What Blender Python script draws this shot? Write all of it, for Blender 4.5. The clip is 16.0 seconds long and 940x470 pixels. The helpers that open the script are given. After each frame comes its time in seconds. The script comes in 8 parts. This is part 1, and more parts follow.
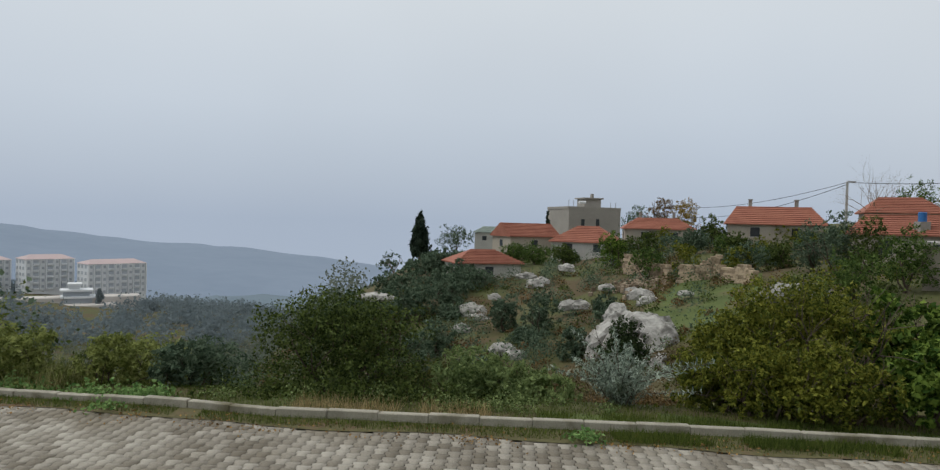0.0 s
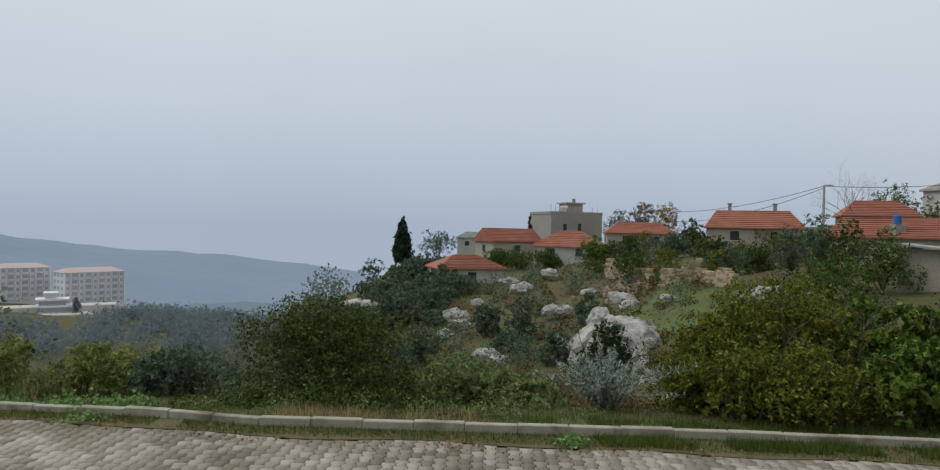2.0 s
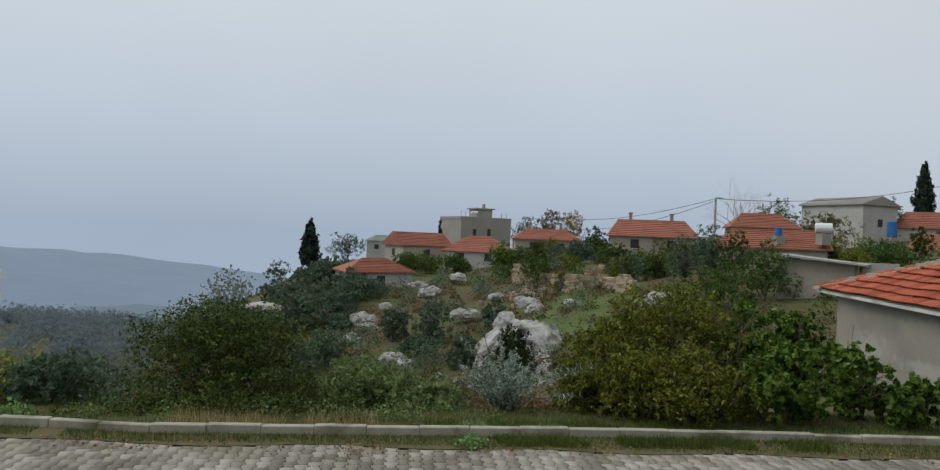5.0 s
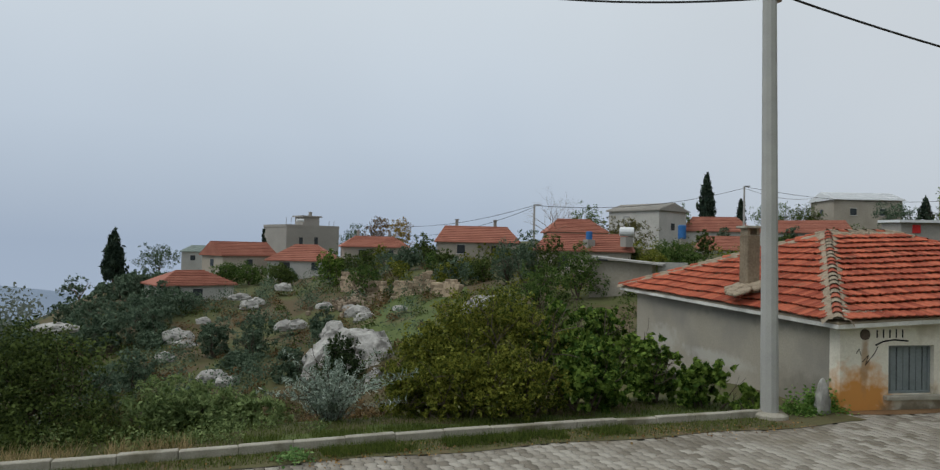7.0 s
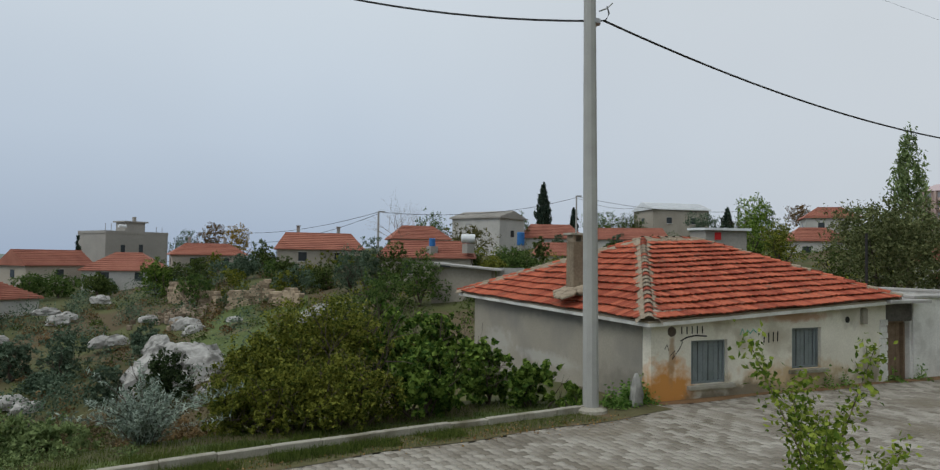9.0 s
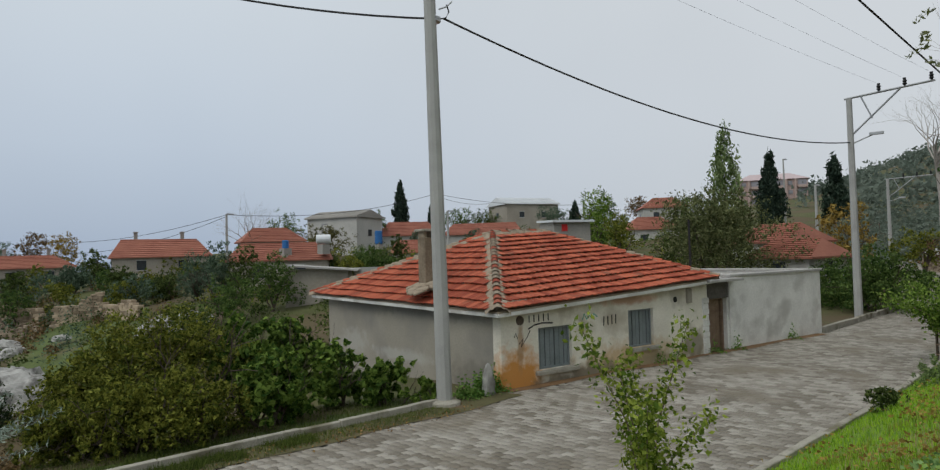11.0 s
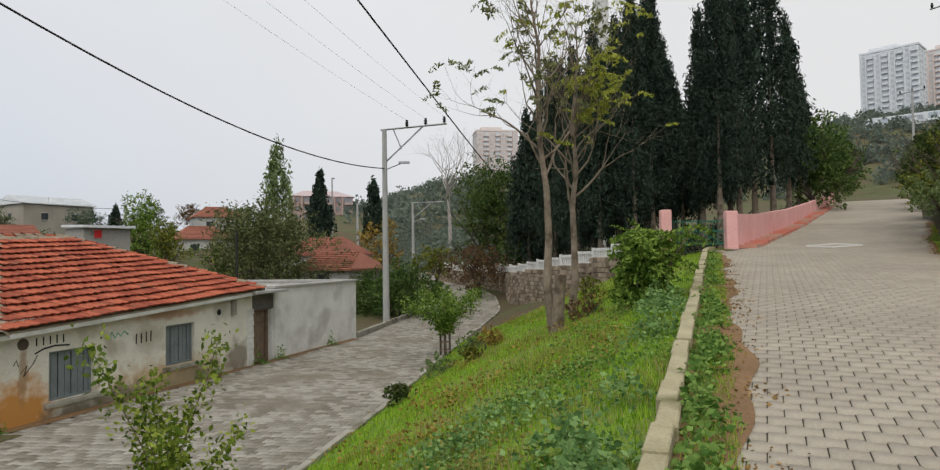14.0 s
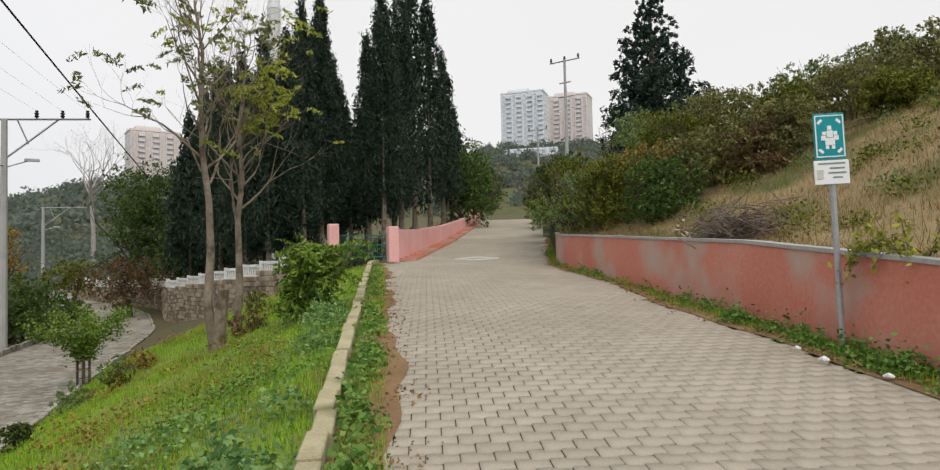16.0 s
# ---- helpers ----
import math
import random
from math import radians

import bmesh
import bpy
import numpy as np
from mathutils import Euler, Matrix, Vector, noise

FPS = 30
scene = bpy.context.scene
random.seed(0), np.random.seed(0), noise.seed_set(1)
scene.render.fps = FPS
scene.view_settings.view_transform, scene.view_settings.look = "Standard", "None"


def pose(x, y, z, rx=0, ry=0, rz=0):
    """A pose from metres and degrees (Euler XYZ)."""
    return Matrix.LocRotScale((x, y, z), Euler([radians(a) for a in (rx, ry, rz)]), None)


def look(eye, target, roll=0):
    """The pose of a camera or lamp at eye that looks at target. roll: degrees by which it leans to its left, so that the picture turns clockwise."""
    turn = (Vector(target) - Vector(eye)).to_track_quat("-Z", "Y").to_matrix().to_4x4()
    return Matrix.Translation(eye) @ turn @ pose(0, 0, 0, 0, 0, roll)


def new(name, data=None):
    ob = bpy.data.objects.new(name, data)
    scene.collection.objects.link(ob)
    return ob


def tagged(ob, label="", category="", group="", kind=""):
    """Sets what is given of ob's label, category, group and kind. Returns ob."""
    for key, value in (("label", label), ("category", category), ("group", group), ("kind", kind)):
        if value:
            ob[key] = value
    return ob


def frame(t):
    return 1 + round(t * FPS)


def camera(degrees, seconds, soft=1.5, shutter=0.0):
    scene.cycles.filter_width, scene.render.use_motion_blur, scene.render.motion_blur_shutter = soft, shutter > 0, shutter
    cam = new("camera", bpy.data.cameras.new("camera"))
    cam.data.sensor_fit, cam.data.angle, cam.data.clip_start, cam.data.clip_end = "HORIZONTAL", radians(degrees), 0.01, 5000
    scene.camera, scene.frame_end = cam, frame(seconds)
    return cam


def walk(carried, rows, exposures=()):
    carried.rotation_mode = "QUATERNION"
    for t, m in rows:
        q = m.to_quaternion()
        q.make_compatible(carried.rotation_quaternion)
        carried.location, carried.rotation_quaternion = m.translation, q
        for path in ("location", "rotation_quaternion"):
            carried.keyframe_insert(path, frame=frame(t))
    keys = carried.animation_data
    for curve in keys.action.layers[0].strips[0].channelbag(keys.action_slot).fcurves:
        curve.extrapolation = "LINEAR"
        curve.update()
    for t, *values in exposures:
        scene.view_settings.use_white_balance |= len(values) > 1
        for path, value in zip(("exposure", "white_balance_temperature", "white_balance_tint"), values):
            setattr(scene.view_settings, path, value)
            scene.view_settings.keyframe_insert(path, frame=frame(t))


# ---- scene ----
# Bearings are degrees clockwise from +y, seen from the spot where the camera turns; the upper road lies at z = 0 there.
cam = camera(70.52, 16.0, soft=1.25)
# seconds, x, y, z, bearing, tilt up, lean
TURN = (
    (0, -0.359, 0.354, 1.690, -0.14, -0.99, 1.57),
    (0.5, -0.357, 0.418, 1.703, 2.47, -0.71, 1.92),
    (1, -0.383, 0.359, 1.701, 2.84, -0.36, 1.89),
    (1.5, -0.384, 0.352, 1.695, 1.50, -0.22, 1.46),
    (2, -0.385, 0.358, 1.695, 1.36, -0.49, 1.21),
    (2.5, -0.378, 0.370, 1.694, 0.95, -0.51, 1.15),
    (3, -0.391, 0.360, 1.706, 0.97, -0.58, 1.35),
    (3.2, -0.396, 0.345, 1.706, 0.97, -0.41, 1.43),
    (5.3, -0.285, 0.133, 1.713, 10.82, 0.09, 2.22),
    (5.5, -0.276, 0.115, 1.715, 11.96, 0.06, 2.13),
    (6, -0.282, 0.136, 1.711, 14.97, 0.56, 2.35),
    (6.5, -0.270, 0.121, 1.690, 18.05, 0.40, 1.79),
    (7, -0.216, 0.063, 1.707, 23.63, 1.17, 1.28),
    (7.5, -0.192, 0.072, 1.715, 27.30, 0.95, 0.92),
    (8, -0.138, 0.070, 1.702, 30.42, 1.15, 0.66),
    (8.5, -0.071, 0.030, 1.699, 33.54, 1.37, 0.94),
    (9, 0.040, -0.027, 1.711, 36.80, 2.01, 0.90),
    (11.3, 0.291, -0.204, 1.681, 50.06, 1.62, -1.46),
    (11.5, 0.310, -0.211, 1.686, 50.86, 1.56, -1.23),
    (12, 0.362, -0.290, 1.680, 56.12, 1.44, -0.89),
    (12.5, 0.395, -0.344, 1.700, 66.21, 1.70, -0.48),
    (13, 0.491, -0.343, 1.699, 71.65, 1.89, -0.84),
    (13.5, 0.653, -0.294, 1.700, 78.76, 1.87, -0.50),
    (14, 0.573, -0.340, 1.687, 85.86, 1.89, -0.87),
    (14.5, 0.556, -0.384, 1.684, 91.26, 2.06, -1.30),
    (15, 0.361, -0.386, 1.697, 101.82, 2.27, -0.88),
    (15.5, 0.335, -0.392, 1.709, 106.14, 2.14, -0.87),
    (16, 0.342, -0.405, 1.716, 113.68, 2.43, -1.22),
)
walk(cam, [(t, pose(x, y, z, 90 + tilt, 0, -bear) @ pose(0, 0, 0, 0, 0, lean)) for t, x, y, z, bear, tilt, lean in TURN],
     exposures=((0, 0.05, 6640, 7), (3, 0.0, 6480, 6), (6, -0.03, 6440, 6), (9, -0.04, 6300, 6), (11.5, -0.06, 6400, 7), (12.5, -0.05, 6480, 8), (13, 0.05, 6560, 8), (13.5, 0.10, 6640, 9), (14, 0.22, 6680, 9), (14.5, 0.27, 6700, 9), (16, 0.40, 6780, 10)))

# ---- light: overcast sky with a weak, wide sun ----
SUN_AZ, SUN_EL = 275.0, 52.0
world = bpy.data.worlds.new("overcast")
scene.world = world
world.use_nodes = True
wn, wl = world.node_tree.nodes, world.node_tree.links
wn.clear()
w_out, w_bg = wn.new("ShaderNodeOutputWorld"), wn.new("ShaderNodeBackground")
w_sky = wn.new("ShaderNodeTexSky")
w_sky.sky_type, w_sky.sun_disc = "NISHITA", False
w_sky.sun_elevation, w_sky.sun_rotation = radians(SUN_EL), radians(SUN_AZ)
w_sky.air_density, w_sky.dust_density = 1.0, 4.0
w_mul = wn.new("ShaderNodeVectorMath")
w_mul.operation = "SCALE"
w_mul.inputs["Scale"].default_value = 0.10
w_tc = wn.new("ShaderNodeTexCoord")
w_sep = wn.new("ShaderNodeSeparateXYZ")
w_ramp = wn.new("ShaderNodeValToRGB")
els = w_ramp.color_ramp.elements
els[0].position, els[0].color = 0.0, (0.40, 0.47, 0.60, 1)
els[1].position, els[1].color = 0.5, (0.76, 0.79, 0.82, 1)
mid = els.new(0.16)
mid.color = (0.55, 0.61, 0.71, 1)
# the cloud is whiter towards the east and south-east
w_dot = wn.new("ShaderNodeVectorMath")
w_dot.operation = "DOT_PRODUCT"
w_dot.inputs[1].default_value = (0.85, -0.53, 0)
w_map = wn.new("ShaderNodeMapRange")
w_map.inputs["From Min"].default_value, w_map.inputs["From Max"].default_value = -0.1, 0.95
w_east = wn.new("ShaderNodeMix")
w_east.data_type = "RGBA"
w_east.inputs["B"].default_value = (0.685, 0.69, 0.71, 1)
w_noise = wn.new("ShaderNodeTexNoise")
w_noise.inputs["Scale"].default_value, w_noise.inputs["Detail"].default_value = 2.2, 3.0
w_nmap = wn.new("ShaderNodeMapRange")
w_nmap.inputs["To Min"].default_value, w_nmap.inputs["To Max"].default_value = 0.93, 1.07
w_cl = wn.new("ShaderNodeVectorMath")
w_cl.operation = "SCALE"
w_mix = wn.new("ShaderNodeMix")
w_mix.data_type = "RGBA"
w_mix.inputs["Factor"].default_value = 0.93
wl.new(w_tc.outputs["Generated"], w_sep.inputs[0])
wl.new(w_sep.outputs["Z"], w_ramp.inputs[0])
wl.new(w_tc.outputs["Generated"], w_dot.inputs[0])
wl.new(w_dot.outputs["Value"], w_map.inputs["Value"])
wl.new(w_map.outputs["Result"], w_east.inputs["Factor"])
wl.new(w_ramp.outputs["Color"], w_east.inputs["A"])
wl.new(w_tc.outputs["Generated"], w_noise.inputs["Vector"])
wl.new(w_noise.outputs["Fac"], w_nmap.inputs["Value"])
wl.new(w_east.outputs["Result"], w_cl.inputs[0])
wl.new(w_nmap.outputs["Result"], w_cl.inputs["Scale"])
wl.new(w_sky.outputs["Color"], w_mul.inputs[0])
wl.new(w_mul.outputs["Vector"], w_mix.inputs["A"])
wl.new(w_cl.outputs["Vector"], w_mix.inputs["B"])
wl.new(w_mix.outputs["Result"], w_bg.inputs["Color"])
w_bg.inputs["Strength"].default_value = 1.0
wl.new(w_bg.outputs["Background"], w_out.inputs["Surface"])
sun = new("sun", bpy.data.lights.new("sun", "SUN"))
sun.data.energy, sun.data.angle, sun.data.color = 1.2, radians(35), (1.0, 0.96, 0.90)
sun_dir = Vector((math.sin(radians(SUN_AZ)) * math.cos(radians(SUN_EL)), math.cos(radians(SUN_AZ)) * math.cos(radians(SUN_EL)), math.sin(radians(SUN_EL))))
sun.matrix_world = look(sun_dir * 50, (0, 0, 0))


# ---- materials ----
MATS = {}


def surface(name, dark, light, rough=0.8, fine=30.0, coarse=2.0, bump=0.3, metal=0.0, stain=None, stain_scale=1.2, stain_at=0.58, by_object=0.0, by_island=0.0, thin=0.0):
    """A material with fine grain, coarse patches, an optional stain colour and relief."""
    if name in MATS:
        return MATS[name]
    m = bpy.data.materials.new(name)
    m.use_nodes = True
    n, k = m.node_tree.nodes, m.node_tree.links
    b = n["Principled BSDF"]
    geo = n.new("ShaderNodeNewGeometry")
    grain, patch = n.new("ShaderNodeTexNoise"), n.new("ShaderNodeTexNoise")
    for node, s, d in ((grain, fine, 5.0), (patch, coarse, 4.0)):
        node.inputs["Scale"].default_value, node.inputs["Detail"].default_value = s, d
        k.new(geo.outputs["Position"], node.inputs["Vector"])
    add = n.new("ShaderNodeMath")
    add.operation = "MULTIPLY_ADD"
    add.inputs[1].default_value = 0.45
    k.new(grain.outputs["Fac"], add.inputs[0])
    half = n.new("ShaderNodeMath")
    half.operation = "MULTIPLY"
    half.inputs[1].default_value = 0.55
    k.new(patch.outputs["Fac"], half.inputs[0])
    k.new(half.outputs[0], add.inputs[2])
    last = add.outputs[0]
    for amount, source in ((by_object, "obj"), (by_island, "isl")):
        if amount:
            extra = n.new("ShaderNodeMath")
            extra.operation = "MULTIPLY_ADD"
            extra.inputs[1].default_value = amount
            src = n.new("ShaderNodeObjectInfo").outputs["Random"] if source == "obj" else geo.outputs["Random Per Island"]
            k.new(src, extra.inputs[0])
            sub = n.new("ShaderNodeMath")
            sub.operation = "SUBTRACT"
            sub.inputs[1].default_value = amount / 2
            k.new(last, sub.inputs[0])
            k.new(sub.outputs[0], extra.inputs[2])
            last = extra.outputs[0]
    ramp = n.new("ShaderNodeValToRGB")
    ramp.color_ramp.elements[0].position, ramp.color_ramp.elements[0].color = 0.30, (*dark, 1)
    ramp.color_ramp.elements[1].position, ramp.color_ramp.elements[1].color = 0.70, (*light, 1)
    k.new(last, ramp.inputs[0])
    colour = ramp.outputs["Color"]
    if stain:
        blot = n.new("ShaderNodeTexNoise")
        blot.inputs["Scale"].default_value, blot.inputs["Detail"].default_value = stain_scale, 6.0
        k.new(geo.outputs["Position"], blot.inputs["Vector"])
        cut = n.new("ShaderNodeMapRange")
        cut.inputs["From Min"].default_value, cut.inputs["From Max"].default_value = stain_at - 0.06, stain_at + 0.08
        k.new(blot.outputs["Fac"], cut.inputs["Value"])
        mix = n.new("ShaderNodeMix")
        mix.data_type = "RGBA"
        mix.inputs["B"].default_value = (*stain, 1)
        k.new(cut.outputs["Result"], mix.inputs["Factor"])
        k.new(colour, mix.inputs["A"])
        colour = mix.outputs["Result"]
    k.new(colour, b.inputs["Base Color"])
    b.inputs["Roughness"].default_value, b.inputs["Metallic"].default_value = rough, metal
    b.inputs["Specular IOR Level"].default_value = 0.3
    if bump:
        bp = n.new("ShaderNodeBump")
        bp.inputs["Strength"].default_value, bp.inputs["Distance"].default_value = bump, 0.02
        k.new(grain.outputs["Fac"], bp.inputs["Height"])
        k.new(bp.outputs["Normal"], b.inputs["Normal"])
    if thin:
        b.inputs["Transmission Weight"].default_value = 0.0
        tr, ms = n.new("ShaderNodeBsdfTranslucent"), n.new("ShaderNodeMixShader")
        ms.inputs[0].default_value = thin
        k.new(colour, tr.inputs["Color"])
        k.new(b.outputs["BSDF"], ms.inputs[1])
        k.new(tr.outputs["BSDF"], ms.inputs[2])
        k.new(ms.outputs[0], n["Material Output"].inputs["Surface"])
    MATS[name] = m
    return m


def leafy(name, dark, light, thin=0.25, coarse=0.8, spread=0.66):
    m = surface(name, dark, light, rough=0.7, fine=6.0, coarse=coarse, bump=0, by_island=spread, thin=thin)
    m.node_tree.nodes["Principled BSDF"].inputs["Specular IOR Level"].default_value = 0.12
    return m


M_CONC = surface("pole concrete", (0.30, 0.30, 0.29), (0.42, 0.42, 0.40), 0.85, 40, 1.5, 0.3)
M_KERB = surface("kerb concrete", (0.24, 0.225, 0.185), (0.42, 0.395, 0.335), 0.9, 35, 2.5, 0.5, stain=(0.14, 0.125, 0.08), stain_at=0.57)
M_KERBY = surface("mossy kerb concrete", (0.27, 0.24, 0.14), (0.46, 0.41, 0.27), 0.9, 35, 2.5, 0.5, stain=(0.16, 0.15, 0.07), stain_at=0.60)
M_PAVER = surface("grey paver", (0.165, 0.145, 0.115), (0.375, 0.350, 0.305), 0.85, 45, 0.5, 0.4, by_island=0.36, stain=(0.20, 0.175, 0.135), stain_scale=0.45, stain_at=0.60)
M_PAVER_UP = surface("light paver", (0.285, 0.252, 0.203), (0.418, 0.372, 0.303), 0.85, 45, 0.4, 0.4, by_island=0.14)
M_PAVER_ONE = surface("light paver piece", (0.285, 0.252, 0.203), (0.418, 0.372, 0.303), 0.85, 45, 0.4, 0.4, by_object=0.14)
M_JOINT = surface("joint sand", (0.085, 0.078, 0.06), (0.16, 0.147, 0.115), 0.95, 30, 1.0, 0.3)
M_EARTH = surface("brown earth", (0.12, 0.070, 0.034), (0.27, 0.165, 0.085), 0.95, 25, 1.0, 0.6)
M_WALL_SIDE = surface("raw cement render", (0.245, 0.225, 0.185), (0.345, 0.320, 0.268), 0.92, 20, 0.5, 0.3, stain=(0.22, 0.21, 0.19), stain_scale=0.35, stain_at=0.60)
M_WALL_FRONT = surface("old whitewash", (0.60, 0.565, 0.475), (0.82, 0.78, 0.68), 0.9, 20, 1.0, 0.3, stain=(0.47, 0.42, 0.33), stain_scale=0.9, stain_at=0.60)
M_ANNEX = surface("weathered white wall", (0.52, 0.51, 0.48), (0.80, 0.79, 0.755), 0.9, 18, 1.2, 0.3, stain=(0.46, 0.445, 0.415), stain_scale=0.8, stain_at=0.58)
M_TILE = surface("clay roof tile", (0.25, 0.052, 0.027), (0.44, 0.118, 0.062), 0.8, 30, 1.2, 0.3, by_island=0.5, stain=(0.22, 0.10, 0.06), stain_scale=1.8, stain_at=0.66)
M_TILE_ONE = surface("clay roof tile piece", (0.25, 0.052, 0.027), (0.44, 0.118, 0.062), 0.8, 30, 1.2, 0.3, by_object=0.5, stain=(0.22, 0.10, 0.06), stain_scale=1.8, stain_at=0.66)
M_MORTAR = surface("hip mortar", (0.20, 0.160, 0.115), (0.37, 0.305, 0.225), 0.95, 22, 3.0, 0.8)
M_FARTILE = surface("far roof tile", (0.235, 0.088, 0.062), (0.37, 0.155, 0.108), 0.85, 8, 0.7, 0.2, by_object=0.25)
M_WOOD = surface("weathered board", (0.13, 0.085, 0.055), (0.27, 0.19, 0.13), 0.85, 25, 4, 0.4)
# near-black that stands in for the shade inside openings
M_DARK = surface("hollow shade", (0.012, 0.012, 0.012), (0.03, 0.03, 0.028), 0.9, 10, 2, 0.0)
M_SHUTTER = surface("grey metal shutter", (0.14, 0.165, 0.17), (0.24, 0.27, 0.28), 0.55, 20, 2, 0.1)
M_METAL = surface("galvanised steel", (0.30, 0.31, 0.32), (0.45, 0.46, 0.47), 0.5, 30, 2, 0.1, metal=0.5)
M_BLACK = surface("black rubber cable", (0.012, 0.012, 0.013), (0.03, 0.03, 0.03), 0.6, 20, 2, 0.0)
M_WHITE = surface("dull white far wall", (0.38, 0.375, 0.355), (0.56, 0.55, 0.52), 0.9, 6, 0.4, 0.1, by_object=0.3)
M_FENCE = surface("white fence concrete", (0.52, 0.52, 0.50), (0.70, 0.70, 0.67), 0.9, 10, 1.0, 0.2, by_object=0.2)
M_BEIGE = surface("beige far wall", (0.30, 0.27, 0.225), (0.43, 0.395, 0.335), 0.9, 6, 0.4, 0.1, by_object=0.2)
M_GREY = surface("unpainted cement wall", (0.25, 0.24, 0.22), (0.36, 0.34, 0.31), 0.9, 6, 0.3, 0.1)
M_PINK = surface("pink painted wall", (0.66, 0.33, 0.31), (0.80, 0.48, 0.46), 0.9, 15, 0.8, 0.2)
M_RED = surface("faded red wall", (0.50, 0.150, 0.105), (0.60, 0.265, 0.195), 0.92, 14, 0.45, 0.4, stain=(0.46, 0.335, 0.275), stain_scale=0.55, stain_at=0.52)
M_COPING = surface("grey coping", (0.28, 0.27, 0.26), (0.42, 0.41, 0.39), 0.9, 20, 1.5, 0.3)
M_ROCK = surface("pale limestone", (0.22, 0.215, 0.20), (0.50, 0.49, 0.465), 0.9, 5, 0.9, 0.9, stain=(0.13, 0.125, 0.115), stain_scale=1.1, stain_at=0.58)
M_STONE = surface("ruin stone", (0.15, 0.115, 0.08), (0.33, 0.265, 0.195), 0.92, 6, 1.0, 0.6, by_island=0.6)
M_BARK = surface("grey brown bark", (0.115, 0.088, 0.064), (0.29, 0.235, 0.18), 0.9, 14, 2.6, 1.0, stain=(0.09, 0.065, 0.045), stain_scale=3.0, stain_at=0.60)
M_BARKD = surface("dark bark", (0.05, 0.04, 0.03), (0.13, 0.10, 0.08), 0.9, 18, 2.0, 0.8)
M_TEAL = surface("teal sign paint", (0.0, 0.22, 0.25), (0.0, 0.28, 0.31), 0.4, 20, 2, 0.0)
M_SIGNWHITE = surface("white sign film", (0.70, 0.72, 0.72), (0.80, 0.81, 0.81), 0.45, 20, 2, 0.0)
M_MOSS = surface("mossy soil", (0.060, 0.055, 0.025), (0.135, 0.125, 0.055), 0.95, 14, 1.5, 0.6, stain=(0.13, 0.09, 0.055), stain_scale=1.5, stain_at=0.60)
M_GREENGATE = surface("green gate paint", (0.015, 0.11, 0.075), (0.03, 0.17, 0.11), 0.5, 20, 2, 0.1)
M_GLASS = surface("dark window glass", (0.03, 0.035, 0.04), (0.06, 0.07, 0.08), 0.1, 5, 0.5, 0.0)
M_BLUE = surface("blue plastic", (0.02, 0.10, 0.30), (0.04, 0.17, 0.42), 0.5, 10, 2, 0.0)
M_CLEAN = surface("bright sheet roof", (0.60, 0.62, 0.64), (0.75, 0.77, 0.78), 0.4, 10, 1, 0.0)
M_CRIMSON = surface("red cloth", (0.45, 0.02, 0.02), (0.6, 0.04, 0.04), 0.8, 10, 2, 0.0)
# things hundreds of metres off: haze is put into their pale base colours
M_FARWHITE = surface("haze-tinted white block", (0.66, 0.69, 0.72), (0.72, 0.74, 0.77), 0.9, 0.3, 0.05, 0.0)
M_FARGLASS = surface("haze-tinted window", (0.38, 0.42, 0.47), (0.43, 0.47, 0.52), 0.6, 0.3, 0.05, 0.0)
M_FARRED = surface("haze-tinted roof", (0.44, 0.36, 0.37), (0.50, 0.40, 0.40), 0.9, 0.3, 0.05, 0.0)
M_TOWERWIN = surface("pale haze-tinted window", (0.565, 0.585, 0.61), (0.61, 0.63, 0.65), 0.6, 0.3, 0.05, 0.0)
M_FARPINK = surface("haze-tinted pink block", (0.66, 0.58, 0.55), (0.72, 0.635, 0.60), 0.9, 0.3, 0.05, 0.0)
L_DARK = leafy("dark bush leaf", (0.028, 0.046, 0.012), (0.112, 0.150, 0.040))
L_AUTUMN = leafy("turning shrub leaf", (0.058, 0.080, 0.012), (0.235, 0.245, 0.042), 0.32)
L_FIG = leafy("broad green leaf", (0.035, 0.078, 0.012), (0.175, 0.255, 0.048))
L_OLIVE = leafy("silver olive leaf", (0.13, 0.175, 0.135), (0.40, 0.47, 0.40))
# leaf colour lifted to include the haze over the hillside olives
L_OLIVED = leafy("haze-lightened olive leaf", (0.052, 0.086, 0.054), (0.150, 0.205, 0.135))
L_SAGE = leafy("sage green leaf", (0.100, 0.148, 0.055), (0.255, 0.325, 0.130), 0.35)
L_PALE = leafy("pale yellow green leaf", (0.115, 0.145, 0.040), (0.31, 0.345, 0.115))
L_VERGE = leafy("verge grass blade", (0.045, 0.072, 0.014), (0.140, 0.180, 0.040), 0.3, 0.5)
L_CYP = leafy("cypress foliage", (0.014, 0.028, 0.020), (0.056, 0.082, 0.055), 0.15, spread=0.42)
L_PINE = leafy("pine needles", (0.034, 0.070, 0.016), (0.125, 0.185, 0.048), 0.25)
L_GREEN = leafy("fresh leaf", (0.065, 0.125, 0.018), (0.23, 0.33, 0.060))
L_BROWN = leafy("dry brush", (0.085, 0.055, 0.026), (0.225, 0.15, 0.070))
L_YELLOW = leafy("yellow autumn leaf", (0.16, 0.11, 0.025), (0.38, 0.27, 0.07))
L_GRASS = leafy("grass blade", (0.122, 0.262, 0.013), (0.355, 0.535, 0.044), 0.35, 0.5)
L_WEED = leafy("weed leaf", (0.075, 0.165, 0.030), (0.245, 0.38, 0.095), 0.35)
L_STRAW = leafy("straw", (0.26, 0.19, 0.085), (0.50, 0.40, 0.22), 0.3)



